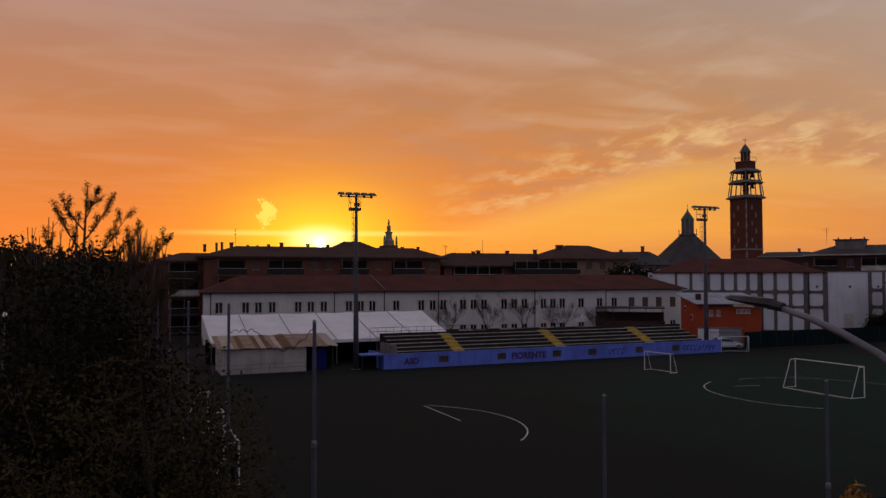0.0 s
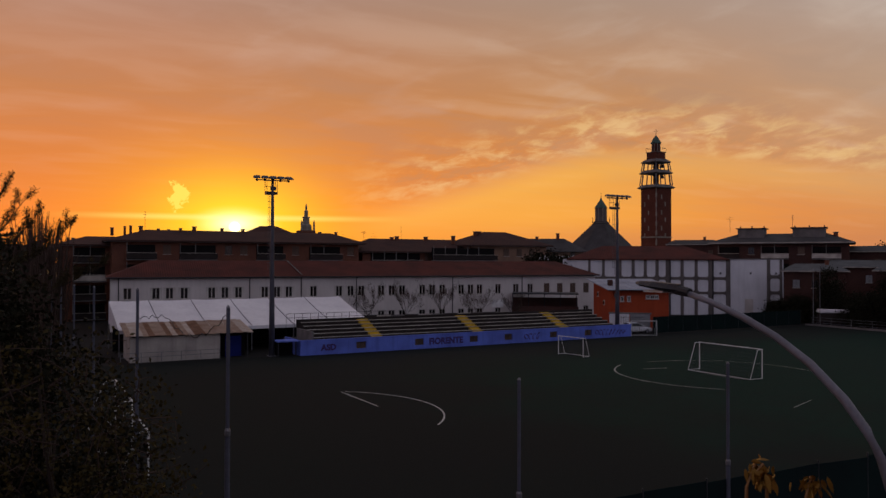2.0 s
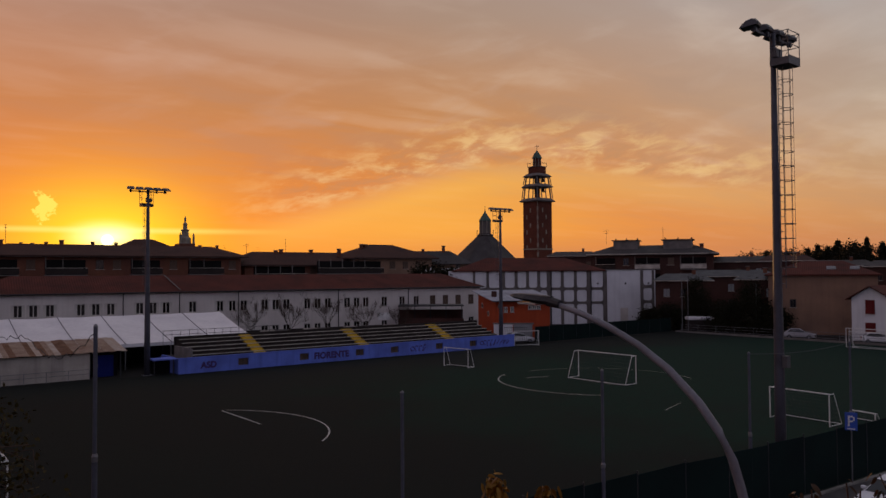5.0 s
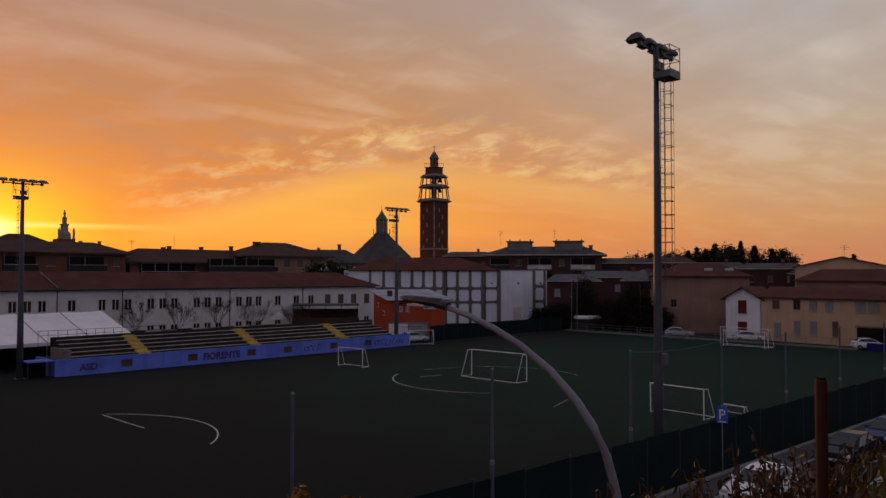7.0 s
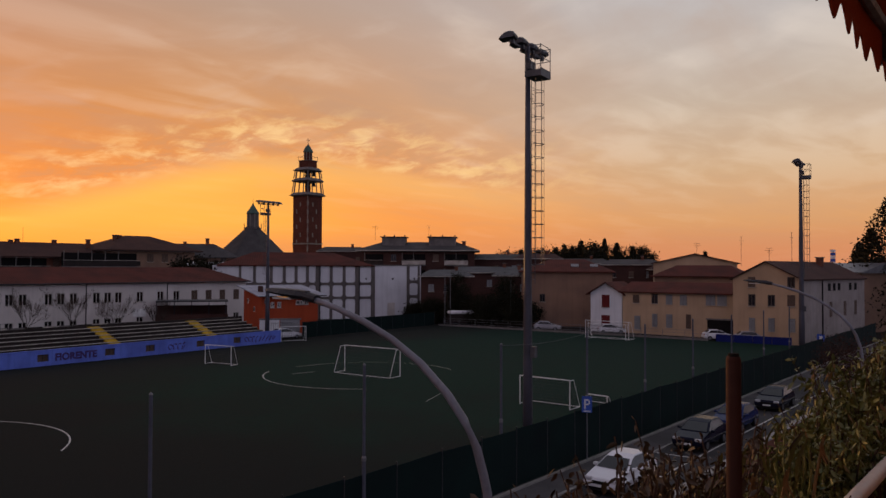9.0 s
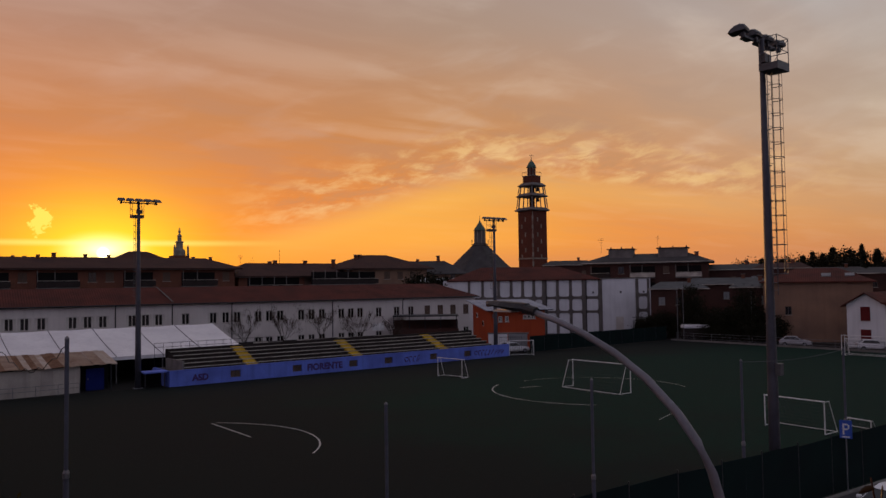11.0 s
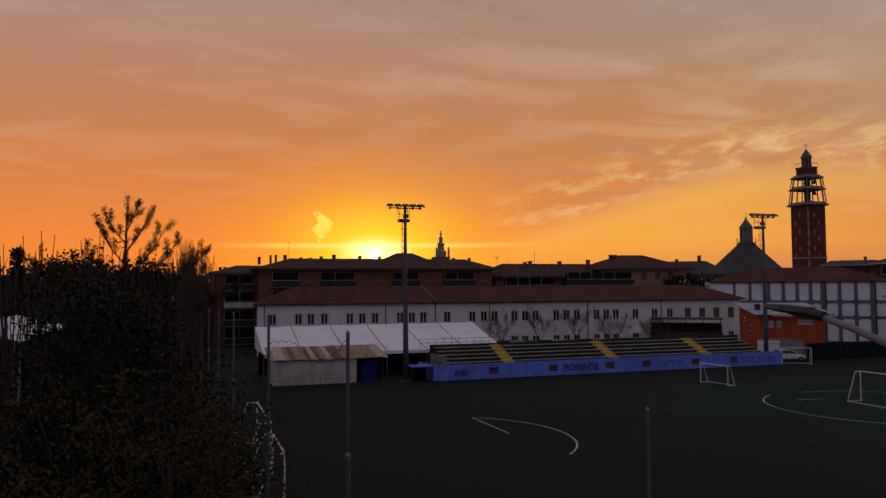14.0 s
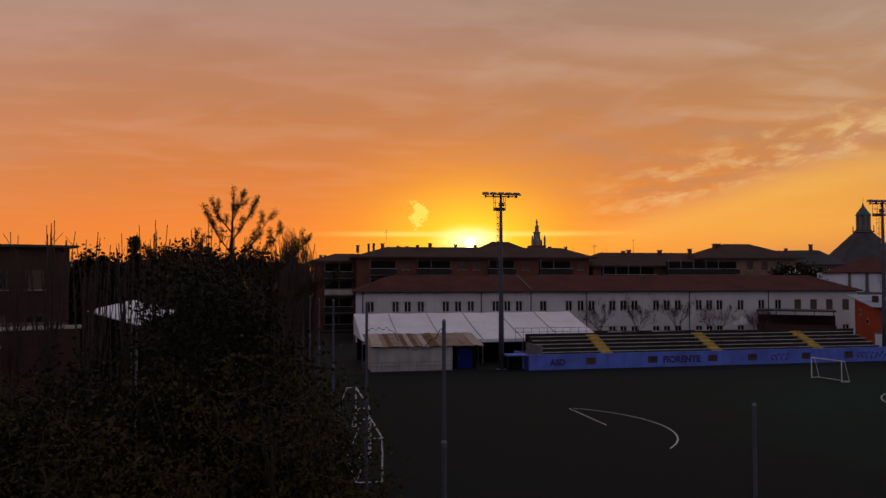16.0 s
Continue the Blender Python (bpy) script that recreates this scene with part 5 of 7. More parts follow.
def band(x0, x1, z0, z1):
    """A cement band between two piers, with haunches that round off the panels above and below it."""
    bm = B()
    box(bm, x0, x1, 0.02, 0.122, z0, z1)
    for x, k in ((x0, 1), (x1, -1)):
        for z, u in ((z0, -1), (z1, 1)):
            v = [bm.verts.new((px, y, pz)) for y in (0.03, 0.121) for px, pz in ((x, z), (x + k * 0.34, z), (x + k * 0.1, z + u * 0.1), (x, z + u * 0.34))]
            for f in ((0, 1, 2, 3), (7, 6, 5, 4), (0, 4, 5, 1), (1, 5, 6, 2), (2, 6, 7, 3), (3, 7, 4, 0)):
                bm.faces.new([v[i] for i in f])
    part("band", bm, M_GREYFRAME, fh)


for a, b in zip(PIERS, PIERS[1:]):
    x0, x1 = a[0] + a[1] / 2, b[0] - b[1] / 2
    if a[0] > 29:
        band(x0, x1, 6.85, 7.35)
        band(x0, x1, 4.2, 4.7)
    elif a[0] < 22:
        band(x0, x1, 6.55, 7.0)
        band(x0, x1, 4.15, 4.55)
bm = B()
hip_roof(bm, -3.5, 22.4, 0.12, 12, 10.0, 12.3, 0.35)
part("roof", bm, M_ROOF, fh)
part("parapet", boxed(22.6, 31.4, 0.0, 12, 9.95, 10.1), M_CONCRETE, fh)
part("door", boxed(25.3, 26.6, 0.06, 0.12, 0.0, 3.4), M_FRAME, fh, "pale grey service door")
for x in (20.2, 13.3):
    part("downpipe", tubed([(x, -0.06, 0), (x, -0.06, 9.8)], 0.09, 6), M_DARKSTEEL, fh)
for x in (21.4, 30.2, 26.2):
    part("wall_lamp", boxed(x - 0.12, x + 0.12, -0.08, 0.1, 7.5, 7.8), M_DARKSTEEL, fh)

# orange clubhouse with metal roof
oc = thing("orange_clubhouse", "orange clubhouse with tilted metal roof", "clubhouse", (73.1, 83.3, 0), -22.0)
OW, OD = 8.3, 8.4
bm = B()
v = [bm.verts.new(p) for p in ((0, 0, -0.06), (OW, 0, -0.06), (OW, OD, -0.06), (0, OD, -0.06), (0, 0, 5.6), (OW, 0, 5.6), (OW, OD, 6.6), (0, OD, 6.6))]
for f in ((3, 2, 1, 0), (4, 5, 6, 7), (0, 1, 5, 4), (1, 2, 6, 5), (2, 3, 7, 6), (3, 0, 4, 7)):
    bm.faces.new([v[i] for i in f])
part("wall", bm, M_ORANGE, oc)
N_SHEET = 9
for i in range(N_SHEET):
    x0, x1 = -0.9 + (OW + 1.9) * i / N_SHEET, -0.9 + (OW + 1.9) * (i + 1) / N_SHEET
    bm = B()
    slab(bm, [(x0, -0.9, 5.62), (x1 - 0.03, -0.9, 5.62), (x1 - 0.03, OD + 0.6, 6.92), (x0, OD + 0.6, 6.92)], 0.12)
    tube(bm, [(x1 - 0.02, -0.9, 5.64), (x1 - 0.02, OD + 0.6, 6.94)], 0.03, 4)
    part("roof_sheet", bm, M_PALEROOF, oc, "pale blue-grey sheet metal roof")
part("gutter", tubed([(-0.9, -0.95, 5.52), (OW + 1.0, -0.95, 5.52)], 0.07, 6), M_DARKSTEEL, oc)
for x, z in ((1.4, 3.9), (2.4, 3.9)):
    window(oc, x, -0.01, z, 0.55, 0.8, "glass")
for x in (5.2, 5.85, 6.5):
    window(oc, x, -0.01, 4.25, 0.6, 0.6, "glass")
for y, z in ((6.4, 4.3), (3.6, 3.2)):
    o = part("side_window", boxed(-0.03, 0.02, y - 0.35, y + 0.35, z, z + 0.75), M_FRAME, oc)
    part("pane", boxed(-0.045, -0.032, y - 0.26, y + 0.26, z + 0.1, z + 0.65), M_GLASS, o)
part("chimney", boxed(0.3, 0.9, 2.4, 3.0, 5.7, 6.9), M_BRICKSHADE, oc)
lw = thing("white_low_wall", "row of pale garage doors behind the stand", "garage", (70.8, 81.3, 0), -43)
for i in range(2):
    part("door", boxed(2.75 * i, 2.75 * i + 2.65, 0, 0.2, -0.06, 2.4), (M_GREYWHITE, M_PALESHUT)[i], lw)
part("lintel", boxed(-0.1, 5.6, -0.05, 0.3, 2.4, 2.6), M_CONCRETE, lw)
bars = thing("yard_railing", "dark upright steel railing beside the stand end", "railing", (69.6, 77.6, 0), -30)
for i in range(11):
    part("bar", tubed([(0.3 * i, 0, -0.05), (0.3 * i, 0, 2.3)], 0.022, 5), M_DARKSTEEL, bars)
part("rail", tubed([(-0.1, 0, 2.2), (3.1, 0, 2.2)], 0.025, 5), M_DARKSTEEL, bars)


def house(name, label, p0, p1, depth, eave, ridge, wall_m, roof_m, wins, gable=False, hip=None, over=0.5):
    """A house whose front runs from p0 to p1 (seen from the pitch, left to right)."""
    d = Vector((p1[0] - p0[0], p1[1] - p0[1]))
    h = thing(name, label, "house", (p0[0], p0[1], 0), math.degrees(math.atan2(d.y, d.x)))
    w = d.length
    if gable:
        bm = B()
        v = [bm.verts.new(p) for y in (0, depth) for p in ((0, y, -0.06), (w, y, -0.06), (w, y, eave), (w / 2, y, ridge), (0, y, eave))]
        for f in ((0, 1, 2, 3, 4), (9, 8, 7, 6, 5), (0, 5, 6, 1), (1, 6, 7, 2), (2, 7, 8, 3), (3, 8, 9, 4), (4, 9, 5, 0)):
            bm.faces.new([v[i] for i in f])
        part("wall", bm, wall_m, h)
        for s in (0, 1):
            bm = B()
            a, b = (-over, eave - over * (ridge - eave) / (w / 2)), (w / 2, ridge)
            pts = [(a[0], -over, a[1] + 0.16), (b[0], -over, b[1] + 0.16), (b[0], depth + over, b[1] + 0.16), (a[0], depth + over, a[1] + 0.16)]
            if s:
                pts = [(w - p[0], p[1], p[2]) for p in pts][::-1]
            slab(bm, pts, 0.15)
            part("roof", bm, roof_m, h)
    else:
        part("wall", boxed(0, w, 0, depth, -0.06, eave), wall_m, h)
        bm = B()
        hip_roof(bm, 0, w, 0, depth, eave + 0.18, ridge, over, hip, hip)
        part("roof", bm, roof_m, h)
    for x, z, ww, hh, mode in wins:
        window(h, x, -0.02, z, ww, hh, mode, M_FRAMEDARK)
    return h


house("white_house_end", "white two-storey gabled house end with red shutters", (109.5, 50.3), (109.9, 45.4), 8, 5.9, 7.4, M_GREYWHITE, M_ROOF,
      ((2.4, 3.7, 1.2, 1.9, "red"), (2.4, 0.3, 1.3, 2.2, "red")), gable=True, over=0.6)
house("yellow_terrace", "long ochre two-storey house with clay roof", (109.9, 45.3), (109.0, 28.9), 8.5, 6.0, 7.6, M_YELLOW, M_ROOF,
      ((2.2, 4.5, 1.0, 1.2, "shut"), (5.1, 4.5, 0.95, 1.4, "glass"), (7.3, 4.45, 0.95, 1.4, "pale"), (9.4, 4.4, 1.0, 1.45, "pale"), (2.4, 0.6, 0.9, 2.0, "pale"), (5.1, 1.1, 0.8, 1.9, "pale"),
       (7.3, 1.1, 0.9, 1.9, "pale"), (10.15, 1.1, 0.7, 2.0, "shut"), (13.3, 4.5, 1.3, 1.6, "pale"), (14.9, 4.5, 1.3, 1.6, "pale")), hip=0)
yard = thing("carport", "carport under the ochre house, its shade a flat black sheet", "carport", (108.9, 30.8, 0), -90)
# No hollow here: a black sheet on the wall paints the carport's shade.
part("opening", boxed(-1.6, 1.9, -0.03, 0.0, -0.06, 2.5), M_BLACK, yard)
part("lintel", boxed(-1.8, 2.1, -0.1, 0.0, 2.5, 2.7), M_CONCRETE, yard)
yh = house("yellow_gable_house", "ochre three-storey gabled house with dark windows", (107.0, 28.4), (105.2, 19.6), 22, 8.3, 10.5, M_YELLOW, M_ROOFDARK,
           ((2.6, 4.7, 0.95, 1.55, "glass"), (5.2, 4.8, 0.95, 1.45, "glass"), (7.75, 4.85, 0.95, 1.45, "shut"), (2.6, 1.4, 0.8, 1.75, "pale"), (5.2, 1.5, 0.8, 1.75, "pale"), (7.8, 1.6, 0.85, 1.7, "pale"), (2.6, 7.2, 0.95, 1.35, "shut"), (7.75, 7.2, 0.95, 1.4, "glass")), gable=True, over=0.35)
part("side_render", boxed(8.985, 9.02, 0.6, 22, -0.05, 8.2), M_GREYSIDE, yh)
for y in (8.5, 10.2, 11.9, 16, 18):
    part("side_window", boxed(9.02, 9.05, y, y + 0.9, 6.7, 7.7), M_BLACK, yh)
for y in (9, 14, 18):
    part("side_window", boxed(9.02, 9.05, y, y + 0.9, 3.2, 5.2), M_SHUTTER, yh)
part("side_downpipe", tubed([(9.1, 6.5, 0), (9.1, 6.5, 8.1)], 0.08, 6), M_BLACK, yh)
chimney(yh, 2.0, 7, 9.6, 1.0)
chimney(yh, 5.5, 15, 10.2, 1.0, 0.8)
rh = house("red_roof_house", "tan house with broad red tiled roof", (113.0, 64.5), (119.5, 51.0), 14, 8.9, 11.2, M_TAN, M_ROOF,
      ((3.5, 4.0, 0.9, 1.3, "glass"), (12.0, 1.4, 0.8, 1.1, "glass"), (13.2, 1.4, 0.8, 1.1, "glass")), hip=5)
for x in (8.2, 11.4):
    bm = B()
    slab(bm, [(x, 2.0, 9.95), (x + 1.3, 2.0, 9.95), (x + 1.3, 3.1, 10.35), (x, 3.1, 10.35)], 0.12)
    part("skylight", bm, M_PALESHUT, rh, "pale roof window")
house("yellow_upper_house", "ochre house with low-pitched gable behind the terrace", (141, 52.0), (146, 38.0), 14, 10.6, 12.3, M_YELLOW, M_ROOFDARK, ((7.5, 8.2, 1.0, 1.4, "glass"),), gable=True)
house("tiled_house", "low house with tiled roof behind the terrace", (128, 47.0), (129, 33.0), 10, 8.2, 10.2, M_TAN, M_ROOF, ((2, 6, 1.0, 1.4, "shut"),), hip=3)
house("far_red_house", "distant house with red tiled roof and balconies", (150, 20.0), (147, 2.0), 12, 8.8, 11.4, M_TAN, M_ROOF, ((3, 5, 1.2, 1.6, "glass"), (6, 5, 1.2, 1.6, "glass"), (3, 2, 1.2, 1.6, "glass")), hip=3)
house("slate_house", "grey-roofed house behind the ochre gable", (134, 24.0), (131, 16.0), 12, 9.0, 10.6, M_TAN, M_STEEL, ((3, 5, 1.2, 1.6, "glass"),), hip=0)
# far flats right of the tower, with penthouses
p0, p1 = polar(48.3, 165), polar(56.8, 163)
ab = apartment("flat_block", "dark brick flats with overhanging roof and penthouses", (*p0[:2], 0), math.degrees(math.atan2(p1[1] - p0[1], p1[0] - p0[0])), 24.3, 13, 13.2, 15.3, 5, 5, 4,
               ((1, 5, "loggia"), (6.5, 7.7, "glass"), (9, 14, "loggia"), (15.5, 16.7, "shut"), (18, 23, "loggia")), M_BRICKSHADE, M_SLATE)
for x, w in ((4.2, 5.0), (14.4, 5.8)):
    part("penthouse", boxed(x, x + w, 3, 8, 14.0, 16.2), M_CONCRETE, ab)
    part("penthouse_roof", boxed(x - 0.35, x + w + 0.35, 2.7, 8.3, 16.2, 16.38), M_SLATE, ab)
    for dx in (0.3, w * 0.5, w - 0.2):
        part("roof_vent", tubed([(x + dx, 5, 16.3), (x + dx, 5, 16.8)], 0.14, 6), M_DARKSTEEL, ab)
part("eaves_trim", boxed(-1.0, 25.3, -1.16, -1.11, 13.2, 13.38), M_LEDGE, ab, "pale gutter edge")
chimney(ab, 22.0, 4.0, 14.0, 1.3, 0.8)
for x, y, z0, z1 in ((126.5, 108.5, 16.0, 18.6), (134.5, 100.0, 16.0, 18.9), (137, 35, 10.5, 15.2), (112, 22, 10.0, 14.6), (148, 46, 12.0, 14.5), (108, 24, 10.2, 12.4)):
    antenna(x, y, z0, z1)
for i, (az, d, z, wd, roof_m) in enumerate(((47.0, 190, 14.8, 12, M_SLATE), (58.4, 170, 12.8, 13, M_SLATE), (57.9, 150, 9.9, 15, M_PALESLATE), (54.7, 136, 9.3, 9, M_PALESLATE), (59.6, 131, 9.5, 6, M_PALESLATE),
                                            (61.5, 170, 12.9, 10, M_ROOFDARK), (64.5, 180, 11.9, 14, M_SLATE), (68.2, 168, 11.6, 12, M_SLATE), (71.0, 165, 10.6, 9, M_ROOFDARK))):
    p = polar(az, d)
    h = house("distant_house", "distant dark house with low roof", (p[0] - wd / 2 * math.cos(radians(az)), p[1] + wd / 2 * math.sin(radians(az))), (p[0] + wd / 2 * math.cos(radians(az)), p[1] - wd / 2 * math.sin(radians(az))),
              9, z - 1.3, z, M_BRICKSHADE, roof_m, tuple((wd * (0.2 + 0.3 * k), z - 3.9 - 2.9 * j, 1.0, 1.3, ("pale", "glass", "shut")[(i + j + k) % 3]) for k in range(3) for j in range(2)), hip=2)
    tagged(h, group="distant houses")
    part("gutter", boxed(-0.5, wd + 0.5, -0.56, -0.51, z - 1.3, z - 1.16), M_LEDGE, h)
    chimney(h, wd * 0.7, 4.0, z - 0.3, 0.9, 0.6)
pylon = thing("sign_column", "tall distant column with blue and white panels", "sign", (*polar(81.35, 200)[:2], 0), -81)
part("post", boxed(-0.12, 0.12, 0, 0.2, -0.06, 14.2), M_STEEL, pylon)
for k in range(6):
    part("panel", boxed(-0.55, 0.55, -0.12, -0.02, 9.9 + 0.72 * k, 10.55 + 0.72 * k), (M_BLUESIGN, M_WHITE)[k % 2], pylon)
skip = thing("covered_trailer", "grey trailer with a pale tarpaulin behind the corner", "trailer", (*polar(55.9, 129)[:2], 0), -36)
part("body", boxed(-2.0, 2.0, 0, 1.8, 0.3, 1.9), M_TREAD, skip)
part("tarpaulin", boxed(-2.1, 2.1, -0.06, 1.86, 1.9, 2.45), M_TENT, skip, "pale sagging tarpaulin", bevel=0.12)
for px in (-1.2, 1.2):
    part("wheel", tubed([(px, -0.05, 0.3), (px, 0.2, 0.3)], 0.36, 14), M_RUBBER, skip)
for az, h in ((54.6, 8.4), (55.0, 9.2), (59.5, 7.6)):
    yp = thing("yard_lamp_post", "thin pale post behind the pitch corner", "post", (*polar(az, 128.5)[:2], 0), group="thin yard posts")
    part("tube", tubed([(0, 0, -0.06), (0, 0, h)], [0.06, 0.04], 6), M_STEEL, yp)
    part("cap", tubed([(0, 0, h), (0, 0, h + 0.08)], 0.06, 6), M_STEEL, yp)
# buildings on the left edge
lb = house("left_apartment_house", "dark apartment house with pale gable end", (-20.5, 58), (-15.0, 60.5), 14, 11.6, 12.0, M_BRICKSHADE, M_SLATE, ((1.5, 8.6, 1.2, 1.4, "glass"), (3.8, 8.6, 1.2, 1.4, "shut"), (1.5, 5.4, 1.2, 1.4, "shut"), (3.8, 5.4, 1.2, 1.4, "glass")), hip=1)
house("left_far_house", "distant dark house with flat roof", (-42, 110), (4, 113), 12, 11.0, 11.6, M_BRICKSHADE, M_SLATE, ((4, 10, 1.2, 1.4, "half"), (9, 10, 1.2, 1.4, "glass"), (15, 10, 1.2, 1.4, "glass")), hip=2)
wt = thing("white_canopy_roof", "pale sheet canopy roof beyond the trees", "canopy", (-11.2, 49.5, 0), 6)
bm = B()
slab(bm, [(0, 0, 7.5), (3.0, -2.2, 6.75), (5.2, 0.4, 7.45), (2.4, 2.2, 8.05)], 0.08)
part("roof", bm, M_TENT, wt)
for px, py in ((0.3, 0), (2.9, -1.9), (4.9, 0.4), (2.3, 1.9)):
    part("post", tubed([(px, py, -0.06), (px, py, 7.1)], 0.08, 6), M_STEEL, wt)
lr = thing("long_low_roof", "long low building with pale parapet edge", "building", (-24, 42, 0), 22)
part("wall", boxed(0, 14, 0, 8, -0.06, 6.6), M_BRICKSHADE, lr)
part("parapet", boxed(-0.1, 14.1, -0.1, 0.1, 6.6, 6.8), M_LEDGE, lr)
part("lower_ledge", boxed(-0.1, 10, -1.0, -0.1, 5.7, 5.85), M_LEDGE, lr)


# ---- street lamps ----
def street_lamp(loc, label, reach=1.0):
    """Curved-arm lamp; the arm reaches along +y."""
    s = thing("street_lamp", label, "street lamp", loc, group="street lamps along the road")
    pts = [(0, 0.06, -0.06), (0, 0.06, 3.0), (0, 0.08, 5.8), (0, 0.11, 6.5), (0, 0.16, 6.96), (0, 0.21, 7.16), (0, 0.31, 7.47), (0, 0.49, 7.78), (0, 0.74, 8.07), (0, 1.16, 8.42), (0, 1.62, 8.69), (0, 2.11, 8.90), (0, 2.60, 9.06), (0, 3.15, 9.19)]
    pts = [(x, 0.06 + (y - 0.06) * reach, z) for x, y, z in pts]
    part("pole", tubed(pts, [0.068, 0.064, 0.058, 0.056, 0.055, 0.054, 0.053, 0.052, 0.051, 0.049, 0.047, 0.045, 0.043, 0.041], 14), M_POLE, s, smooth=True)
    bm = B()
    lathe(bm, [(0.11, -0.06), (0.11, 0.5), (0.09, 0.6)], 12)
    part("base_sleeve", bm, M_POLE, s)
    far = pts[-1][1] - 3.15
    part("socket", tubed([(0, far + 2.98, 9.17), (0, far + 3.22, 9.21)], [0.062, 0.075], 10), M_DARKSTEEL, s, "dark lamp socket")
    bm = B()
    secs = [(3.15, 0.065, 0.075, -0.045), (3.30, 0.12, 0.07, -0.05), (3.60, 0.165, 0.06, -0.035), (3.85, 0.135, 0.045, -0.025), (3.98, 0.06, 0.02, -0.012)]
    rings = []
    for y, w, up_, dn in secs:
        z = 9.20 + 0.09 * (y - 3.1)
        y += far
        rings.append([bm.verts.new(p) for p in ((-w, y, z), (-w * 0.6, y, z + up_), (w * 0.6, y, z + up_), (w, y, z), (w * 0.7, y, z + dn), (-w * 0.7, y, z + dn))])
    for a, b in zip(rings, rings[1:]):
        for k in range(6):
            bm.faces.new((a[k], a[(k + 1) % 6], b[(k + 1) % 6], b[k]))
    bm.faces.new(rings[0][::-1])
    bm.faces.new(rings[-1])
    part("lamp_head", bm, M_DARKSTEEL, s, "flat dark lamp head")
    part("lens", boxed(-0.09, 0.09, far + 3.4, far + 3.78, 9.155, 9.185), M_LAMPGLASS, s, "frosted lamp glass")
    return s


street_lamp((7.75, 4.6, 0), "pale grey street lamp with long curved arm")
street_lamp((29.6, 3.42, -0.09), "street lamp with curved arm further down the road")

# parking sign
sg = thing("parking_sign", "blue square parking sign on a thin pole", "road sign", (35.4, kerb_y(35.4) - 0.12, 0), -66)
part("pole", tubed([(0, 0.05, 0), (0, 0.05, 3.3)], 0.03, 8), M_STEEL, sg)
part("plate", boxed(-0.25, 0.25, 0.0, 0.02, 2.45, 3.25), M_BLUESIGN, sg, bevel=0.004)
bm = B()
for d in ((-0.13, -0.06, 2.62, 3.1), (-0.06, 0.08, 3.03, 3.1), (0.08, 0.14, 2.88, 3.05), (-0.06, 0.08, 2.82, 2.89)):
    box(bm, d[0], d[1], -0.006, 0.0, d[2], d[3])
part("letter", bm, M_WHITE, sg, "white letter P")
part("lower_strip", boxed(-0.16, 0.16, -0.005, 0.0, 2.49, 2.54), M_WHITE, sg)
sg2 = thing("crossing_sign", "small blue road sign far along the road", "road sign", (86, 14.2, 0), -82)
part("pole", tubed([(0, 0.05, 0), (0, 0.05, 3.0)], 0.03, 6), M_STEEL, sg2)
part("plate", boxed(-0.35, 0.35, 0, 0.02, 2.3, 3.0), M_BLUESIGN, sg2)
part("symbol", boxed(-0.15, 0.15, -0.006, 0.0, 2.45, 2.8), M_WHITE, sg2)


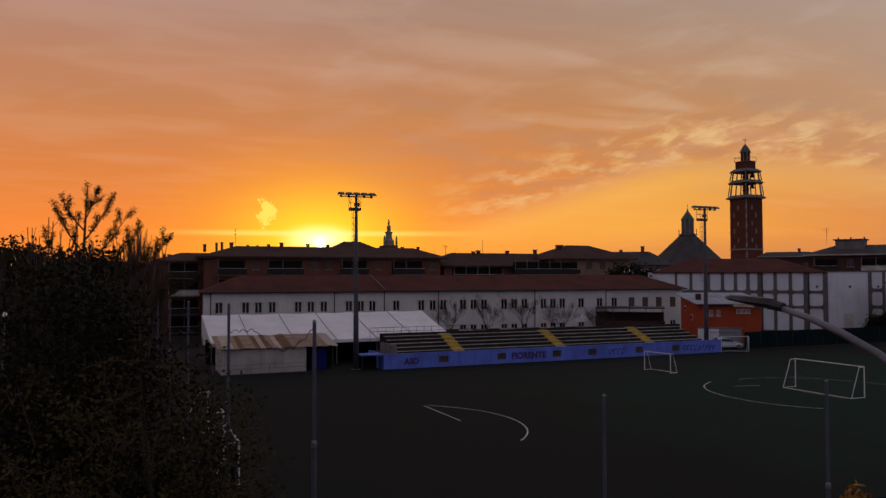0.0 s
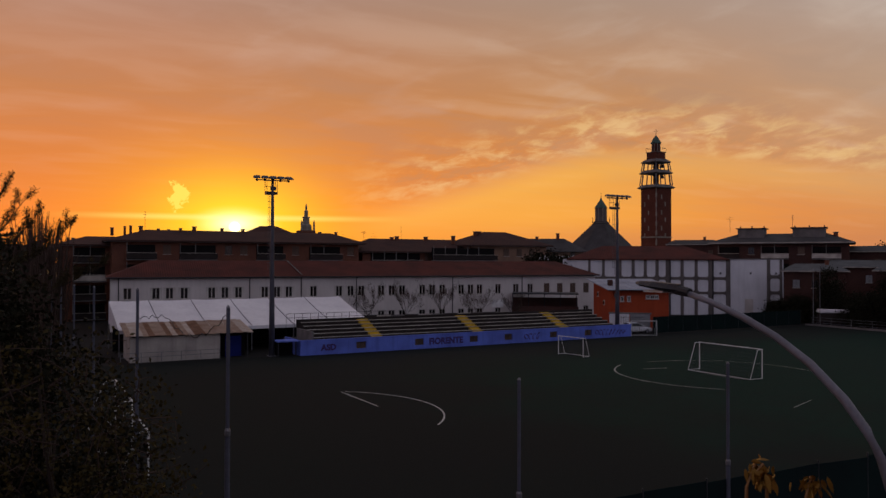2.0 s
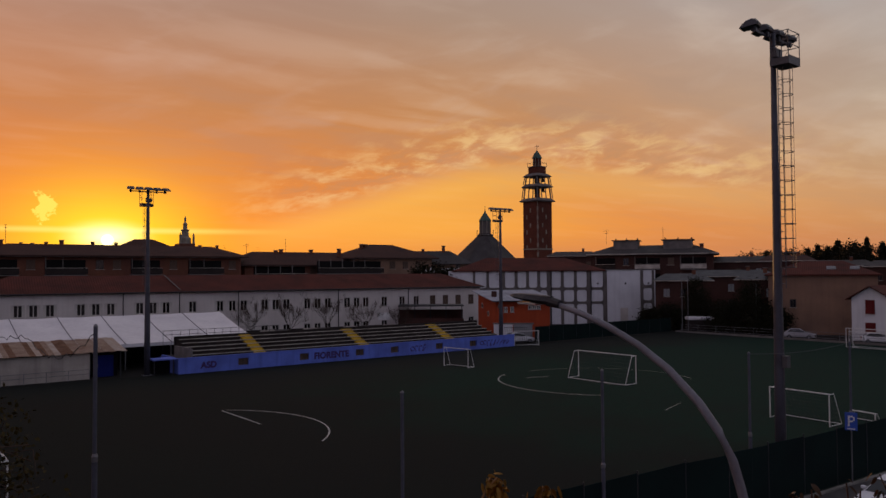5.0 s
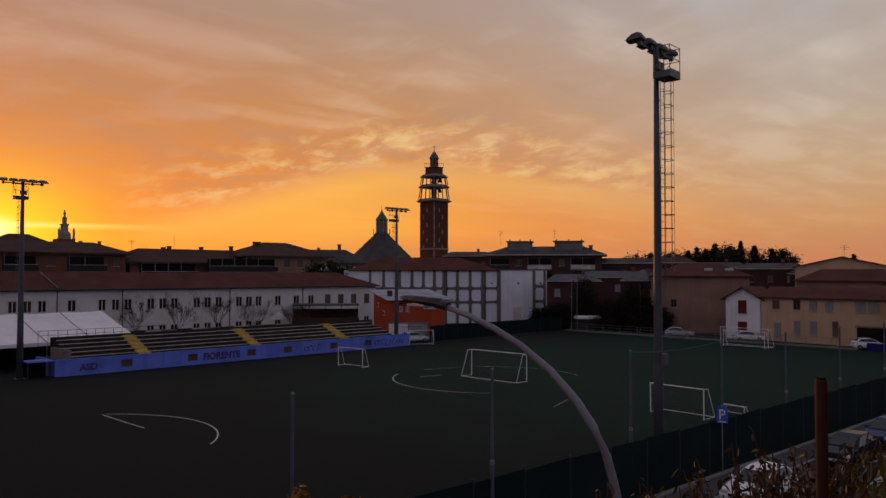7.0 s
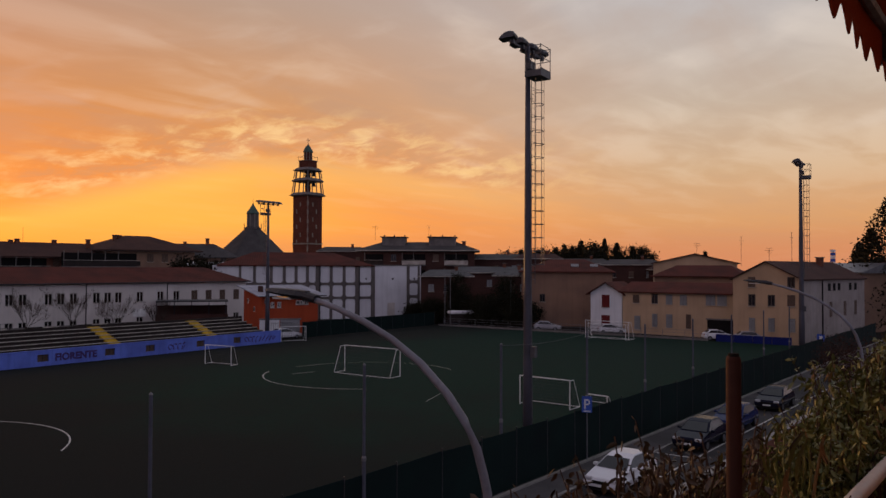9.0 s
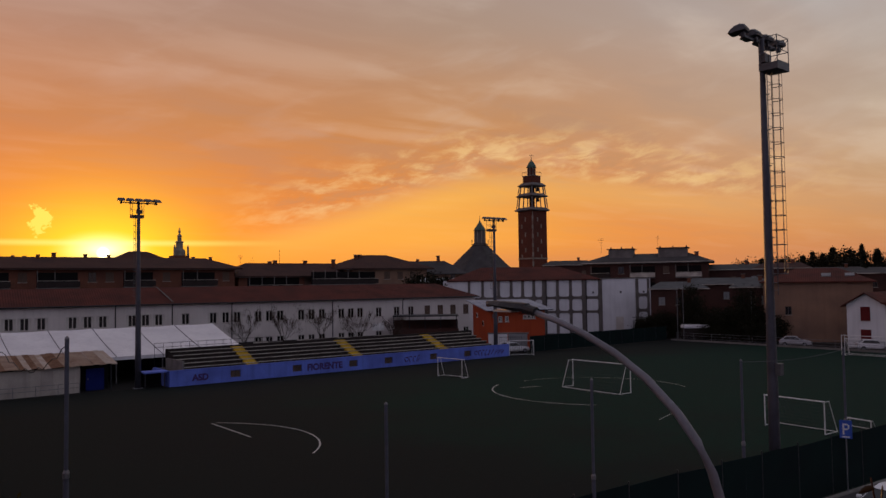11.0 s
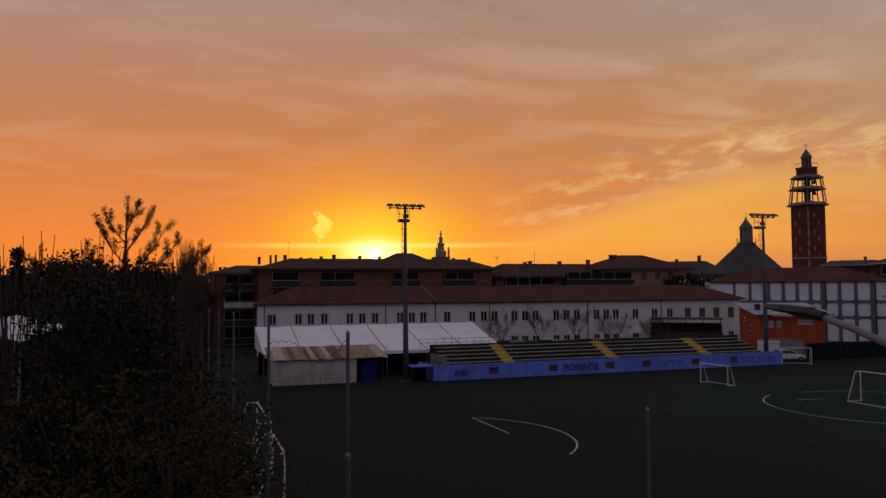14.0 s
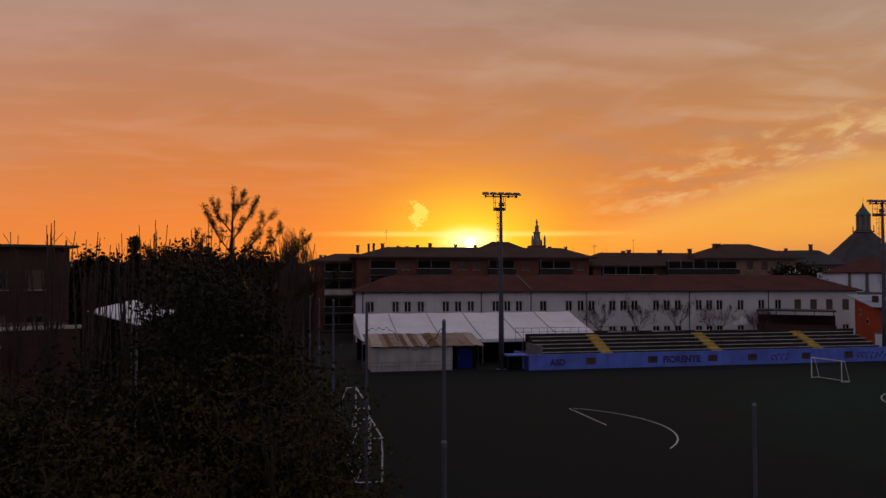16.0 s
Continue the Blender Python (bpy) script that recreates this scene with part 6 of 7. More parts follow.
# ---- cars ----
def car(loc, rz, paint, label, scale=1.0):
    """A hatchback, nose towards its own -x."""
    c = thing("parked_car", label, "car", loc, rz, group="parked cars")
    half = [(-2.02, 0.30, 0.78), (-2.06, 0.52, 0.82), (-1.95, 0.74, 0.80), (-1.05, 0.93, 0.80), (-0.30, 1.34, 0.60), (0.10, 1.45, 0.57), (1.20, 1.43, 0.56), (1.72, 1.05, 0.70), (1.98, 0.92, 0.76), (2.04, 0.55, 0.80), (1.98, 0.30, 0.78)]
    bm = B()
    lo = [bm.verts.new((x, -w, z)) for x, z, w in half]
    hi = [bm.verts.new((x, w, z)) for x, z, w in half]
    n = len(half)
    for i in range(n):
        j = (i + 1) % n
        bm.faces.new((lo[i], lo[j], hi[j], hi[i]))
    ml = [bm.verts.new((x, -0.86, 0.62)) for x in (-1.9, 1.9)]
    mh = [bm.verts.new((x, 0.86, 0.62)) for x in (-1.9, 1.9)]
    for row, mid, flip in ((lo, ml, 1), (hi, mh, -1)):
        low_f = [row[10], row[9], mid[1], mid[0], row[1], row[0]]
        top_f = [row[1], mid[0], mid[1], row[9], row[8], row[7], row[3], row[2]]
        cab = [row[3], row[7], row[6], row[5], row[4]]
        for f in (low_f, top_f, cab):
            bm.faces.new(f[::flip])
    part("body", bm, paint, c, bevel=0.035)
    for s in (-1, 1):
        bm = B()
        pts = [(-0.92, 0.97, 0.775), (1.50, 1.02, 0.715), (1.12, 1.37, 0.585), (0.06, 1.39, 0.585), (-0.30, 1.29, 0.625)]
        vs = [bm.verts.new((x, s * (w + 0.022), z)) for x, z, w in pts] 
        vi = [bm.verts.new((x, s * (w - 0.01), z)) for x, z, w in pts]
        bm.faces.new(vs)
        bm.faces.new(vi[::-1])
        for i in range(5):
            bm.faces.new((vs[i], vi[i], vi[(i + 1) % 5], vs[(i + 1) % 5]))
        part("side_glass", bm, M_GLASS, c)
        part("wing_mirror", boxed(-0.78, -0.62, s * 0.92 - 0.09, s * 0.92 + 0.09, 0.94, 1.06), paint, c, bevel=0.02)
        part("headlamp", boxed(-2.05, -1.86, s * 0.60 - 0.17, s * 0.60 + 0.17, 0.60, 0.74), M_LAMPGLASS, c, "clear headlamp", bevel=0.02)
        part("tail_lamp", boxed(1.92, 2.05, s * 0.66 - 0.1, s * 0.66 + 0.1, 0.72, 0.92), M_TAIL, c, "red tail lamp", bevel=0.02)
        for x in (-1.28, 1.28):
            w = part("wheel", shared("tyre", lambda bm: tube(bm, [(0, -0.10, 0), (0, 0.10, 0)], 0.31, 18), M_RUBBER), None, c, loc=(x, s * 0.74, 0.31))
            part("rim", shared("rim", lambda bm: tube(bm, [(0, -0.115, 0), (0, 0.115, 0)], 0.19, 10), M_STEEL), None, w)
    for nm, a, b in (("windscreen", (-1.0, 0.955, 0.70), (-0.34, 1.32, 0.54)), ("rear_glass", (1.68, 1.08, 0.62), (1.24, 1.39, 0.50))):
        bm = B()
        o = 0.022
        sx = -1 if nm == "windscreen" else 1
        v = [bm.verts.new(p) for p in ((a[0] + sx * o, -a[2], a[1] + o), (a[0] + sx * o, a[2], a[1] + o), (b[0] + sx * o, b[2], b[1] + o), (b[0] + sx * o, -b[2], b[1] + o))]
        w = [bm.verts.new((q.co.x - sx * 0.03, q.co.y, q.co.z - 0.03)) for q in v]
        bm.faces.new(v)
        bm.faces.new(w[::-1])
        for i in range(4):
            bm.faces.new((v[i], w[i], w[(i + 1) % 4], v[(i + 1) % 4]))
        part(nm, bm, M_GLASS, c)
    part("grille", boxed(-2.075, -2.0, -0.4, 0.4, 0.50, 0.62), M_BLACK, c)
    part("number_plate", boxed(-2.09, -2.07, -0.26, 0.26, 0.38, 0.48), M_WHITE, c)
    part("lower_bumper", boxed(-2.07, -1.9, -0.7, 0.7, 0.24, 0.36), M_BLACK, c)
    return c


RZ = -3
car((57.3, 12.35, -0.03), RZ, P_DARK, "dark grey hatchback parked by the kerb")
car((48.5, 12.75, -0.03), RZ, P_BLUE, "blue hatchback parked in a bay")
car((42.6, 13.0, -0.03), RZ, P_DARK, "dark hatchback half hidden by plants")
car((32.6, 13.4, -0.03), RZ, P_WHITE, "white car seen through the balcony plants")
for x, y, rz, p, l in ((106.9, 56.4, 112, P_SILVER, "silver car parked beyond the far goal line"), (107.2, 45.9, 120, P_WHITE, "white car parked before the white house"),
                       (106.6, 30.3, 122, P_WHITE, "white car parked before the ochre terrace"), (106.3, 26.0, 118, P_SILVER, "silver car parked before the ochre gable"),
                       (72.4, 77.9, 165, P_WHITE, "white car parked beside the clubhouse"), (100, 9.4, -3, P_SILVER, "silver car parked far down the road")):
    car((x, y, -0.06), rz, p, l)


# ---- trees and shrubs ----
def leaf_mesh(name, pts, size, mat, rng, long=1.6, droop=None):
    """Many small folded leaves, one at each point; with droop they are pointed blades that hang and curl."""
    n = len(pts)
    a = rng.normal(size=(n, 3))
    if droop is not None:
        a += (0, 0, -droop)
    a /= np.linalg.norm(a, axis=1)[:, None]
    b = np.cross(a, rng.normal(size=(n, 3)))
    b /= np.linalg.norm(b, axis=1)[:, None]
    s = size * rng.uniform(0.6, 1.3, (n, 1))
    me = bpy.data.meshes.new(name)
    if droop is None:
        v = np.stack([pts, pts + a * s * long * 0.5 + b * s * 0.5, pts + a * s * long, pts + a * s * long * 0.5 - b * s * 0.5], 1).reshape(-1, 3)
        k = np.arange(n) * 4
        f = np.concatenate([np.stack([k, k + 1, k + 2], 1), np.stack([k, k + 2, k + 3], 1)])
    else:
        c = np.cross(a, b) * s
        d = np.array((0, 0, -1.0)) * s * long
        rows = [pts]
        for u, w in ((0.22, 0.34), (0.55, 0.46), (0.82, 0.26)):
            q = pts + a * s * long * u + d * 0.35 * u * u
            rows += [q + b * s * w + c * 0.12, q - c * 0.06, q - b * s * w + c * 0.12]
        rows.append(pts + a * s * long + d * 0.35)
        v = np.stack(rows, 1).reshape(-1, 3)
        k = np.arange(n) * 11
        f = [(0, 1, 2), (0, 2, 3), (1, 4, 5), (1, 5, 2), (2, 5, 6), (2, 6, 3), (4, 7, 8), (4, 8, 5), (5, 8, 9), (5, 9, 6), (7, 10, 8), (8, 10, 9)]
        f = np.concatenate([np.stack([k + i for i in t], 1) for t in f])
    me.from_pydata(v.tolist(), [], f.tolist())
    me.materials.append(mat)
    if droop is not None:
        me.polygons.foreach_set("use_smooth", [True] * len(me.polygons))
    return me


def limbs(bm, base, top, r, rng, forks, spread, depth=0, ends=None, n=6):
    """A limb that forks into thinner ones; collects the tips."""
    base, top = Vector(base), Vector(top)
    mid = base.lerp(top, 0.5) + Vector(rng.normal(size=3)) * (top - base).length * 0.06
    tube(bm, [base, mid, top], [r, r * 0.8, r * 0.55], n, False)
    if depth == 0:
        ends.append(top)
        return
    axis = (top - base).normalized()
    l = (top - base).length
    for i in range(forks):
        d = (axis + Vector(rng.normal(size=3)) * spread).normalized()
        s = base.lerp(top, rng.uniform(0.45, 1.0))
        limbs(bm, s, s + d * l * rng.uniform(0.5, 0.85), r * 0.5, rng, forks, spread, depth - 1, ends, max(3, n - 1))


def crown_points(rng, blobs, clumps, per, spread):
    out = []
    tot = sum(b[3] * b[4] * b[5] for b in blobs)
    for x, y, z, rx, ry, rz in blobs:
        k = max(3, int(clumps * rx * ry * rz / tot))
        d = rng.normal(size=(k, 3))
        d /= np.linalg.norm(d, axis=1)[:, None]
        c = d * rng.uniform(0.55, 1.05, (k, 1)) * (rx, ry, rz) + (x, y, z)
        out.append((c[:, None] + rng.normal(size=(k, per, 3)) * spread).reshape(-1, 3))
    return np.concatenate(out)


def leafy_tree(name, label, loc, h, r, blobs, clumps, per, spread, size, mat, seed, group="trees beside the pitch", twigs=0):
    rng = np.random.default_rng(seed)
    t = thing(name, label, "tree", loc, group=group)
    bm = B()
    ends = []
    tube(bm, [(0, 0, -0.06), (0.05, 0.03, h * 0.3), (0, 0.1, h * 0.6)], [r, r * 0.8, r * 0.6], 9, False)
    for x, y, z, rx, ry, rz in blobs:
        b0 = Vector((0, 0.05, min(h * 0.5, z * 0.6)))
        limbs(bm, b0, b0.lerp(Vector((x, y, z)), 0.7), r * 0.45, rng, 3, 0.45, 1, ends)
    part("trunk", bm, M_BARK, t)
    pts = crown_points(rng, blobs, clumps, per, spread)
    part("crown", leaf_mesh("crown", pts, size, mat, rng), None, t)
    if twigs:
        tw = B()
        for i in rng.integers(0, len(pts), twigs):
            a = Vector(pts[i])
            d = Vector((rng.normal() * 0.5, rng.normal() * 0.3 - 0.1, rng.normal() * 0.4 + 0.25)) * rng.uniform(0.4, 0.9)
            tube(tw, [a - d * 0.5, a + Vector(rng.normal(size=3)) * 0.06, a + d * 0.5], [0.009, 0.007, 0.003], 4, False)
        tagged(part("twig_tangle", tw, M_TWIG, t), kind="stuff")
    return t


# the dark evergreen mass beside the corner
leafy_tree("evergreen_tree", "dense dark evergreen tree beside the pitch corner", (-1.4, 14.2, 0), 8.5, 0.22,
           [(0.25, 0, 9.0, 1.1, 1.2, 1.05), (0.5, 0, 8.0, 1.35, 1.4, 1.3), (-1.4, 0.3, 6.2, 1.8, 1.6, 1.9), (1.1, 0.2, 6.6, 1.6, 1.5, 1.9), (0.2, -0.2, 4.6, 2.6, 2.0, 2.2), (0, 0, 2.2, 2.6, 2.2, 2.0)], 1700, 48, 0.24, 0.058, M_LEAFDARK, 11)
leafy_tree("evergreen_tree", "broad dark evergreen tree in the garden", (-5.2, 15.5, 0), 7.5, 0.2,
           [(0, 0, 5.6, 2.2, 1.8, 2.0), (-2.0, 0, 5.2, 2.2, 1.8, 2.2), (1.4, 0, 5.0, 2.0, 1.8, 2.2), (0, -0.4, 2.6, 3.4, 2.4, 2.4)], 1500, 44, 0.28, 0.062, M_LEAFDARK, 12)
leafy_tree("olive_shrub_tree", "shrubby tree with sparse yellowing leaves", (0.15, 11.2, 0), 8.2, 0.12,
           [(0, 0, 7.7, 1.3, 1.0, 0.95), (0.8, 0.2, 7.0, 0.75, 0.8, 1.0), (-1.6, 0, 7.3, 1.3, 1.0, 1.1), (0.75, 0, 5.9, 0.9, 1.0, 1.1), (-1.0, 0, 6.0, 1.7, 1.2, 1.3), (1.15, 0.3, 5.6, 0.8, 0.7, 0.7), (1.2, 0.2, 6.7, 0.6, 0.7, 0.8), (1.45, 0.3, 6.1, 0.5, 0.5, 0.7)], 520, 13, 0.13, 0.045, M_LEAFOLIVE, 13, twigs=260)
leafy_tree("olive_shrub_tree", "shrubby tree with sparse yellowing leaves", (-3.6, 11.8, 0), 7.6, 0.12,
           [(0, 0, 7.1, 1.5, 1.1, 1.1), (-1.7, 0.2, 6.6, 1.4, 0.9, 1.1), (0.4, 0, 5.8, 1.6, 1.1, 1.2), (-1.6, 0, 5.4, 1.8, 1.2, 1.3)], 380, 13, 0.14, 0.046, M_LEAFOLIVE, 14, twigs=220)
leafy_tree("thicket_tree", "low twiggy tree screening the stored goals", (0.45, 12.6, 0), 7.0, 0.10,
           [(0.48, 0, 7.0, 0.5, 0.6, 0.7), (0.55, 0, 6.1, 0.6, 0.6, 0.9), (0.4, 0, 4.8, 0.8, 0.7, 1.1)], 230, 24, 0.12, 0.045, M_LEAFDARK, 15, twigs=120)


def pine(loc, seed):
    """Open-topped pine whose upper sprays stand clear of the trees before it."""
    rng = np.random.default_rng(seed)
    t = thing("pine_tree", "pine tree with open sprays of needles at the top", "tree", loc, group="trees beside the pitch")
    bm = B()
    tips = []
    tube(bm, [(0, 0, -0.06), (0.1, 0, 6), (0.0, 0, 9.5), (0.1, 0, 11.9)], [0.2, 0.13, 0.05, 0.012], 8, False)
    arms = ((-1, 8.9, 2.35, 1.35), (1, 9.0, 2.15, 1.55), (-1, 9.2, 1.6, 0.75), (1, 9.3, 1.35, 1.5), (1, 9.8, 1.0, 1.25), (-1, 9.7, 0.9, 0.8), (-1, 10.2, 0.62, 1.0), (1, 10.5, 0.6, 0.95),
            (1, 11.0, 0.3, 0.75), (-1, 10.8, 0.4, 0.6), (1, 8.7, 2.9, 0.75), (-1, 8.6, 1.6, 0.4), (1, 9.0, 0.9, 0.5))
    for side, z, reach, rise in arms:
        e = Vector((side * reach, rng.uniform(-0.4, 0.4), z + rise))
        s = Vector((0.03, 0, z))
        m = s.lerp(e, 0.55) - Vector((0, 0, 0.12 * reach))
        tube(bm, [s, m, e], [0.024, 0.017, 0.008], 5, False)
        n = max(4, int(reach * 6.0))
        for j in range(n + 1):
            f = 0.35 + 0.65 * j / n + rng.uniform(-0.05, 0.05)
            p = s.lerp(m, f / 0.55) if f < 0.55 else m.lerp(e, min((f - 0.55) / 0.45, 1.0))
            ln = rng.uniform(0.20, 0.46)
            q = p + Vector((side * rng.uniform(0.0, 0.55) + rng.normal() * 0.2, rng.normal() * 0.3, rng.uniform(0.6, 1.0))).normalized() * ln
            tube(bm, [p, q], [0.010, 0.006], 4, False)
            tips += [p.lerp(q, u) for u in np.linspace(0.35, 1.05, 5)]
    for z in np.linspace(11.45, 12.0, 7):
        tips.append(Vector((0.09 + rng.normal() * 0.015, 0, z)))
    part("trunk", bm, M_BARK, t)
    pts = np.repeat(np.array([tuple(p) for p in tips]), 34, 0) + rng.normal(size=(len(tips) * 34, 3)) * 0.032
    part("needle_spray", leaf_mesh("needle_spray", pts, 0.015, M_NEEDLE, rng, 5.5), None, t)


pine((-1.2, 22.2, 0), 21)


def bare_tree(loc, h, seed, label, upright=0.25, forks=4, depth=3, r=0.12, group="bare trees"):
    rng = np.random.default_rng(seed)
    t = thing("bare_tree", label, "tree", loc, group=group)
    bm = B()
    ends = []
    tube(bm, [(0, 0, -0.06), (0.04, 0.02, h * 0.22), (0, 0, h * 0.42)], [r, r * 0.8, r * 0.65], 7, False)
    for k in range(5):
        a = 2 * math.pi * k / 5 + rng.uniform(0, 0.6)
        s = Vector((0, 0, h * rng.uniform(0.2, 0.42)))
        limbs(bm, s, s + Vector((math.cos(a) * h * upright, math.sin(a) * h * upright, h * rng.uniform(0.28, 0.42))), r * 0.5, rng, forks, upright * 1.1, depth, ends, 5)
    part("trunk", bm, M_BARK, t)
    tw_ = B()
    for e in ends:
        for _ in range(3):
            d = Vector((rng.normal() * upright * 1.5, rng.normal() * upright * 1.5, 1.0)).normalized()
            tube(tw_, [e, e + d * h * rng.uniform(0.05, 0.12)], [0.011, 0.005], 3, False)
    tagged(part("twig_spray", tw_, M_TWIG, t), kind="stuff")
    return t


for i, (x, y) in enumerate(((43.3, 100.5), (48.2, 98.8), (53.4, 97.7), (57.6, 94.5), (62.8, 92.8))):
    bare_tree((x, y, 0), 4.9 if i != 4 else 3.4, 40 + i, "small bare tree before the white building", 0.20, 4, 3, 0.075, "bare yard trees")


def shoot_shrub(loc, h, fan, count, seed, label, r=0.03):
    """Many thin upright shoots fanning from one stool, each with short side twigs."""
    rng = np.random.default_rng(seed)
    t = thing("bare_shrub", label, "shrub", loc, group="bare shrubs beyond the trees")
    bm = B()
    for _ in range(count):
        a, f = rng.uniform(0, 2 * np.pi), rng.uniform(0.1, 1.0)
        hh = h * rng.uniform(0.80, 1.0) * (1 - 0.10 * f)
        b = Vector((rng.normal() * 0.15, rng.normal() * 0.15, -0.06))
        e = Vector((math.cos(a) * fan * f, math.sin(a) * fan * f, hh))
        m = b.lerp(e, 0.5) + Vector((rng.normal() * 0.1, rng.normal() * 0.1, 0)) - Vector((e.x, e.y, 0)) * 0.15
        tube(bm, [b, m, e], [r, r * 0.75, r * 0.4], 4, False)
        for _ in range(7):
            u = rng.uniform(0.45, 0.95)
            p = m.lerp(e, u * 2 - 1) if u > 0.5 else b.lerp(m, u * 2)
            q = p + Vector((rng.normal() * 0.2, rng.normal() * 0.2, rng.uniform(0.3, 0.9)))
            tube(bm, [p, q], [r * 0.4, r * 0.25], 3, False)
    tagged(part("shoot_fan", bm, M_TWIG, t), kind="stuff")


shoot_shrub((0.75, 60, 0), 13.7, 1.8, 190, 50, "slender bare poplar with upright twigs", 0.028)
shoot_shrub((2.2, 63, 0), 12.4, 1.5, 110, 51, "slender bare poplar with upright twigs", 0.028)
for i in range(15):
    shoot_shrub((-12.6 + 0.95 * i, 36 + (i * 7 % 5), 0), 11.6 + (i * 5 % 4) * 0.42, 1.2, 16, 60 + i, "tall bare shrub with upright shoots", 0.04)
bare_tree((68.0, 152, 0), 10.8, 80, "bare tree behind the apartment roofs", 0.3)
bare_tree((101, 138, 0), 10.0, 81, "bare tree beside the church", 0.3)
bare_tree((99.0, 140, 0), 9.6, 82, "bare tree beside the church", 0.3)


def conifer(loc, h, w, seed, label="dark conifer on the skyline"):
    rng = np.random.default_rng(seed)
    t = thing("conifer", label, "tree", loc, group="skyline conifers")
    part("trunk", tubed([(0, 0, -0.06), (0, 0, h * 0.97)], [h * 0.018, 0.03], 6), M_BARK, t)
    pts = []
    for k in range(int(h * 2.2)):
        f = (k + 1) / (h * 2.2)
        z, r = h * (0.12 + 0.88 * f), w * (1 - f) ** 0.8 * rng.uniform(0.75, 1.2) + 0.15
        for a in np.linspace(0, 2 * np.pi, 9)[:-1] + rng.uniform(0, 1):
            n = 16
            s = rng.uniform(0.1, 1, n) ** 0.7 * r
            pts.append(np.stack([np.cos(a) * s, np.sin(a) * s, z - s * 0.25], 1) + rng.normal(size=(n, 3)) * min(0.16, w * 0.07))
    part("crown", leaf_mesh("crown", np.concatenate(pts), min(0.28, 0.09 + w * 0.04), M_LEAFDARK, rng, 1.8), None, t)


for i, (az, d, h, w) in enumerate(((84.7, 140, 21.0, 12.0), (86.8, 158, 22, 9), (83.6, 143, 16.0, 8.0), (82.9, 150, 14.0, 4.6), (61.5, 250, 15.4, 5), (62.8, 250, 16.2, 5), (64.6, 255, 18.6, 5.4), (65.6, 250, 17.4, 5), (66.3, 260, 19.2, 4.0), (67.2, 250, 17.6, 5.2),
                                   (68.3, 255, 16.6, 5), (60.2, 260, 15.6, 5.2), (63.4, 262, 17.4, 5), (64.0, 250, 16.4, 5.2), (68.9, 260, 16.2, 5.4), (73.3, 160, 12.8, 2.0), (9.9, 62, 12.4, 1.5))):
    conifer(polar(az if i < 16 else -9.9, d), h, w, 100 + i)
for i, (x, y, h, w) in enumerate(((108.6, 74.6, 8.95, 2.2), (110.8, 66.2, 8.1, 2.9), (108.0, 79.2, 4.2, 2.6), (109.5, 70.4, 4.8, 3.2), (112.0, 63.5, 4.2, 2.8), (107.0, 82.5, 3.4, 2.2), (113.5, 69.0, 5.4, 2.8))):
    leafy_tree("garden_tree", "dark unlit tree between the pitch and the houses", (x, y, 0), h, 0.2, [(0, 0, h * 0.74, w * 0.8, w * 0.8, h * 0.26), (0.5, 0, h * 0.5, w, w, h * 0.27), (-0.4, 0, h * 0.24, w, w, h * 0.24)], 300, 26, 0.34, 0.17, M_LEAFDARK, 130 + i, "garden trees")
leafy_tree("round_tree", "dark round-crowned tree beside the church", (*polar(36.4, 145)[:2], 0), 11, 0.35, [(0, 0, 8.2, 4.2, 4, 3.0), (5, 0, 7.6, 4, 4, 2.8)], 420, 30, 0.5, 0.30, M_LEAFDARK, 33, "garden trees")
leafy_tree("round_tree", "distant dark tree on the skyline", (*polar(64.9, 270)[:2], 0), 14, 0.4, [(0, 0, 12, 6, 6, 5)], 260, 18, 0.7, 0.45, M_LEAFDARK, 34, "garden trees")
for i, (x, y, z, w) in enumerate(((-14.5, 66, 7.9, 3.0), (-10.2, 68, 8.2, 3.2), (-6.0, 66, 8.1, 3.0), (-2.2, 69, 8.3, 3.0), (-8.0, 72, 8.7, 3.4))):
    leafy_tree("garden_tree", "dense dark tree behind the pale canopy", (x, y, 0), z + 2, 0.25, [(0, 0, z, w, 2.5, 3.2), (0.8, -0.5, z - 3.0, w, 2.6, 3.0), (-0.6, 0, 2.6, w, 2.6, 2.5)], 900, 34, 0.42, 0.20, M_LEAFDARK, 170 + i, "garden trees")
for i, (az, d, z, w) in enumerate(((63.2, 262, 13.4, 5.5), (64.2, 256, 13.8, 4.5), (65.4, 236, 14.0, 4.0), (66.6, 262, 13.8, 5.0), (69.0, 244, 13.0, 4.0), (61.8, 270, 13.0, 5.5), (60.4, 262, 12.6, 5.0), (62.4, 266, 13.2, 5.0), (67.9, 262, 13.2, 5.0), (59.0, 250, 12.0, 4.5))):
    leafy_tree("round_tree", "distant dark tree on the skyline", (*polar(az, d)[:2], 0), z + 2, 0.35, [(0, 0, z, w, w, 3.2), (w * 0.5, 0, z - 2.5, w, w, 3.0), (-w * 0.5, 0, z - 3.0, w, w, 3.0)], 200, 22, 0.6, 0.34, M_LEAFDARK, 180 + i, "garden trees")
for i, (x, off) in enumerate(((86, 5.2), (92, 5.4), (99, 5.0))):
    leafy_tree("roadside_shrub", "reddish roadside shrub by the pavement", (x, kerb_y(x) - off - 2.0, 0), 4, 0.1, [(0, 0, 2.6, 2.0, 1.8, 2.2)], 160, 14, 0.3, 0.16, M_DRYLEAF if i == 1 else M_LEAFOLIVE, 36 + i, "roadside shrubs")

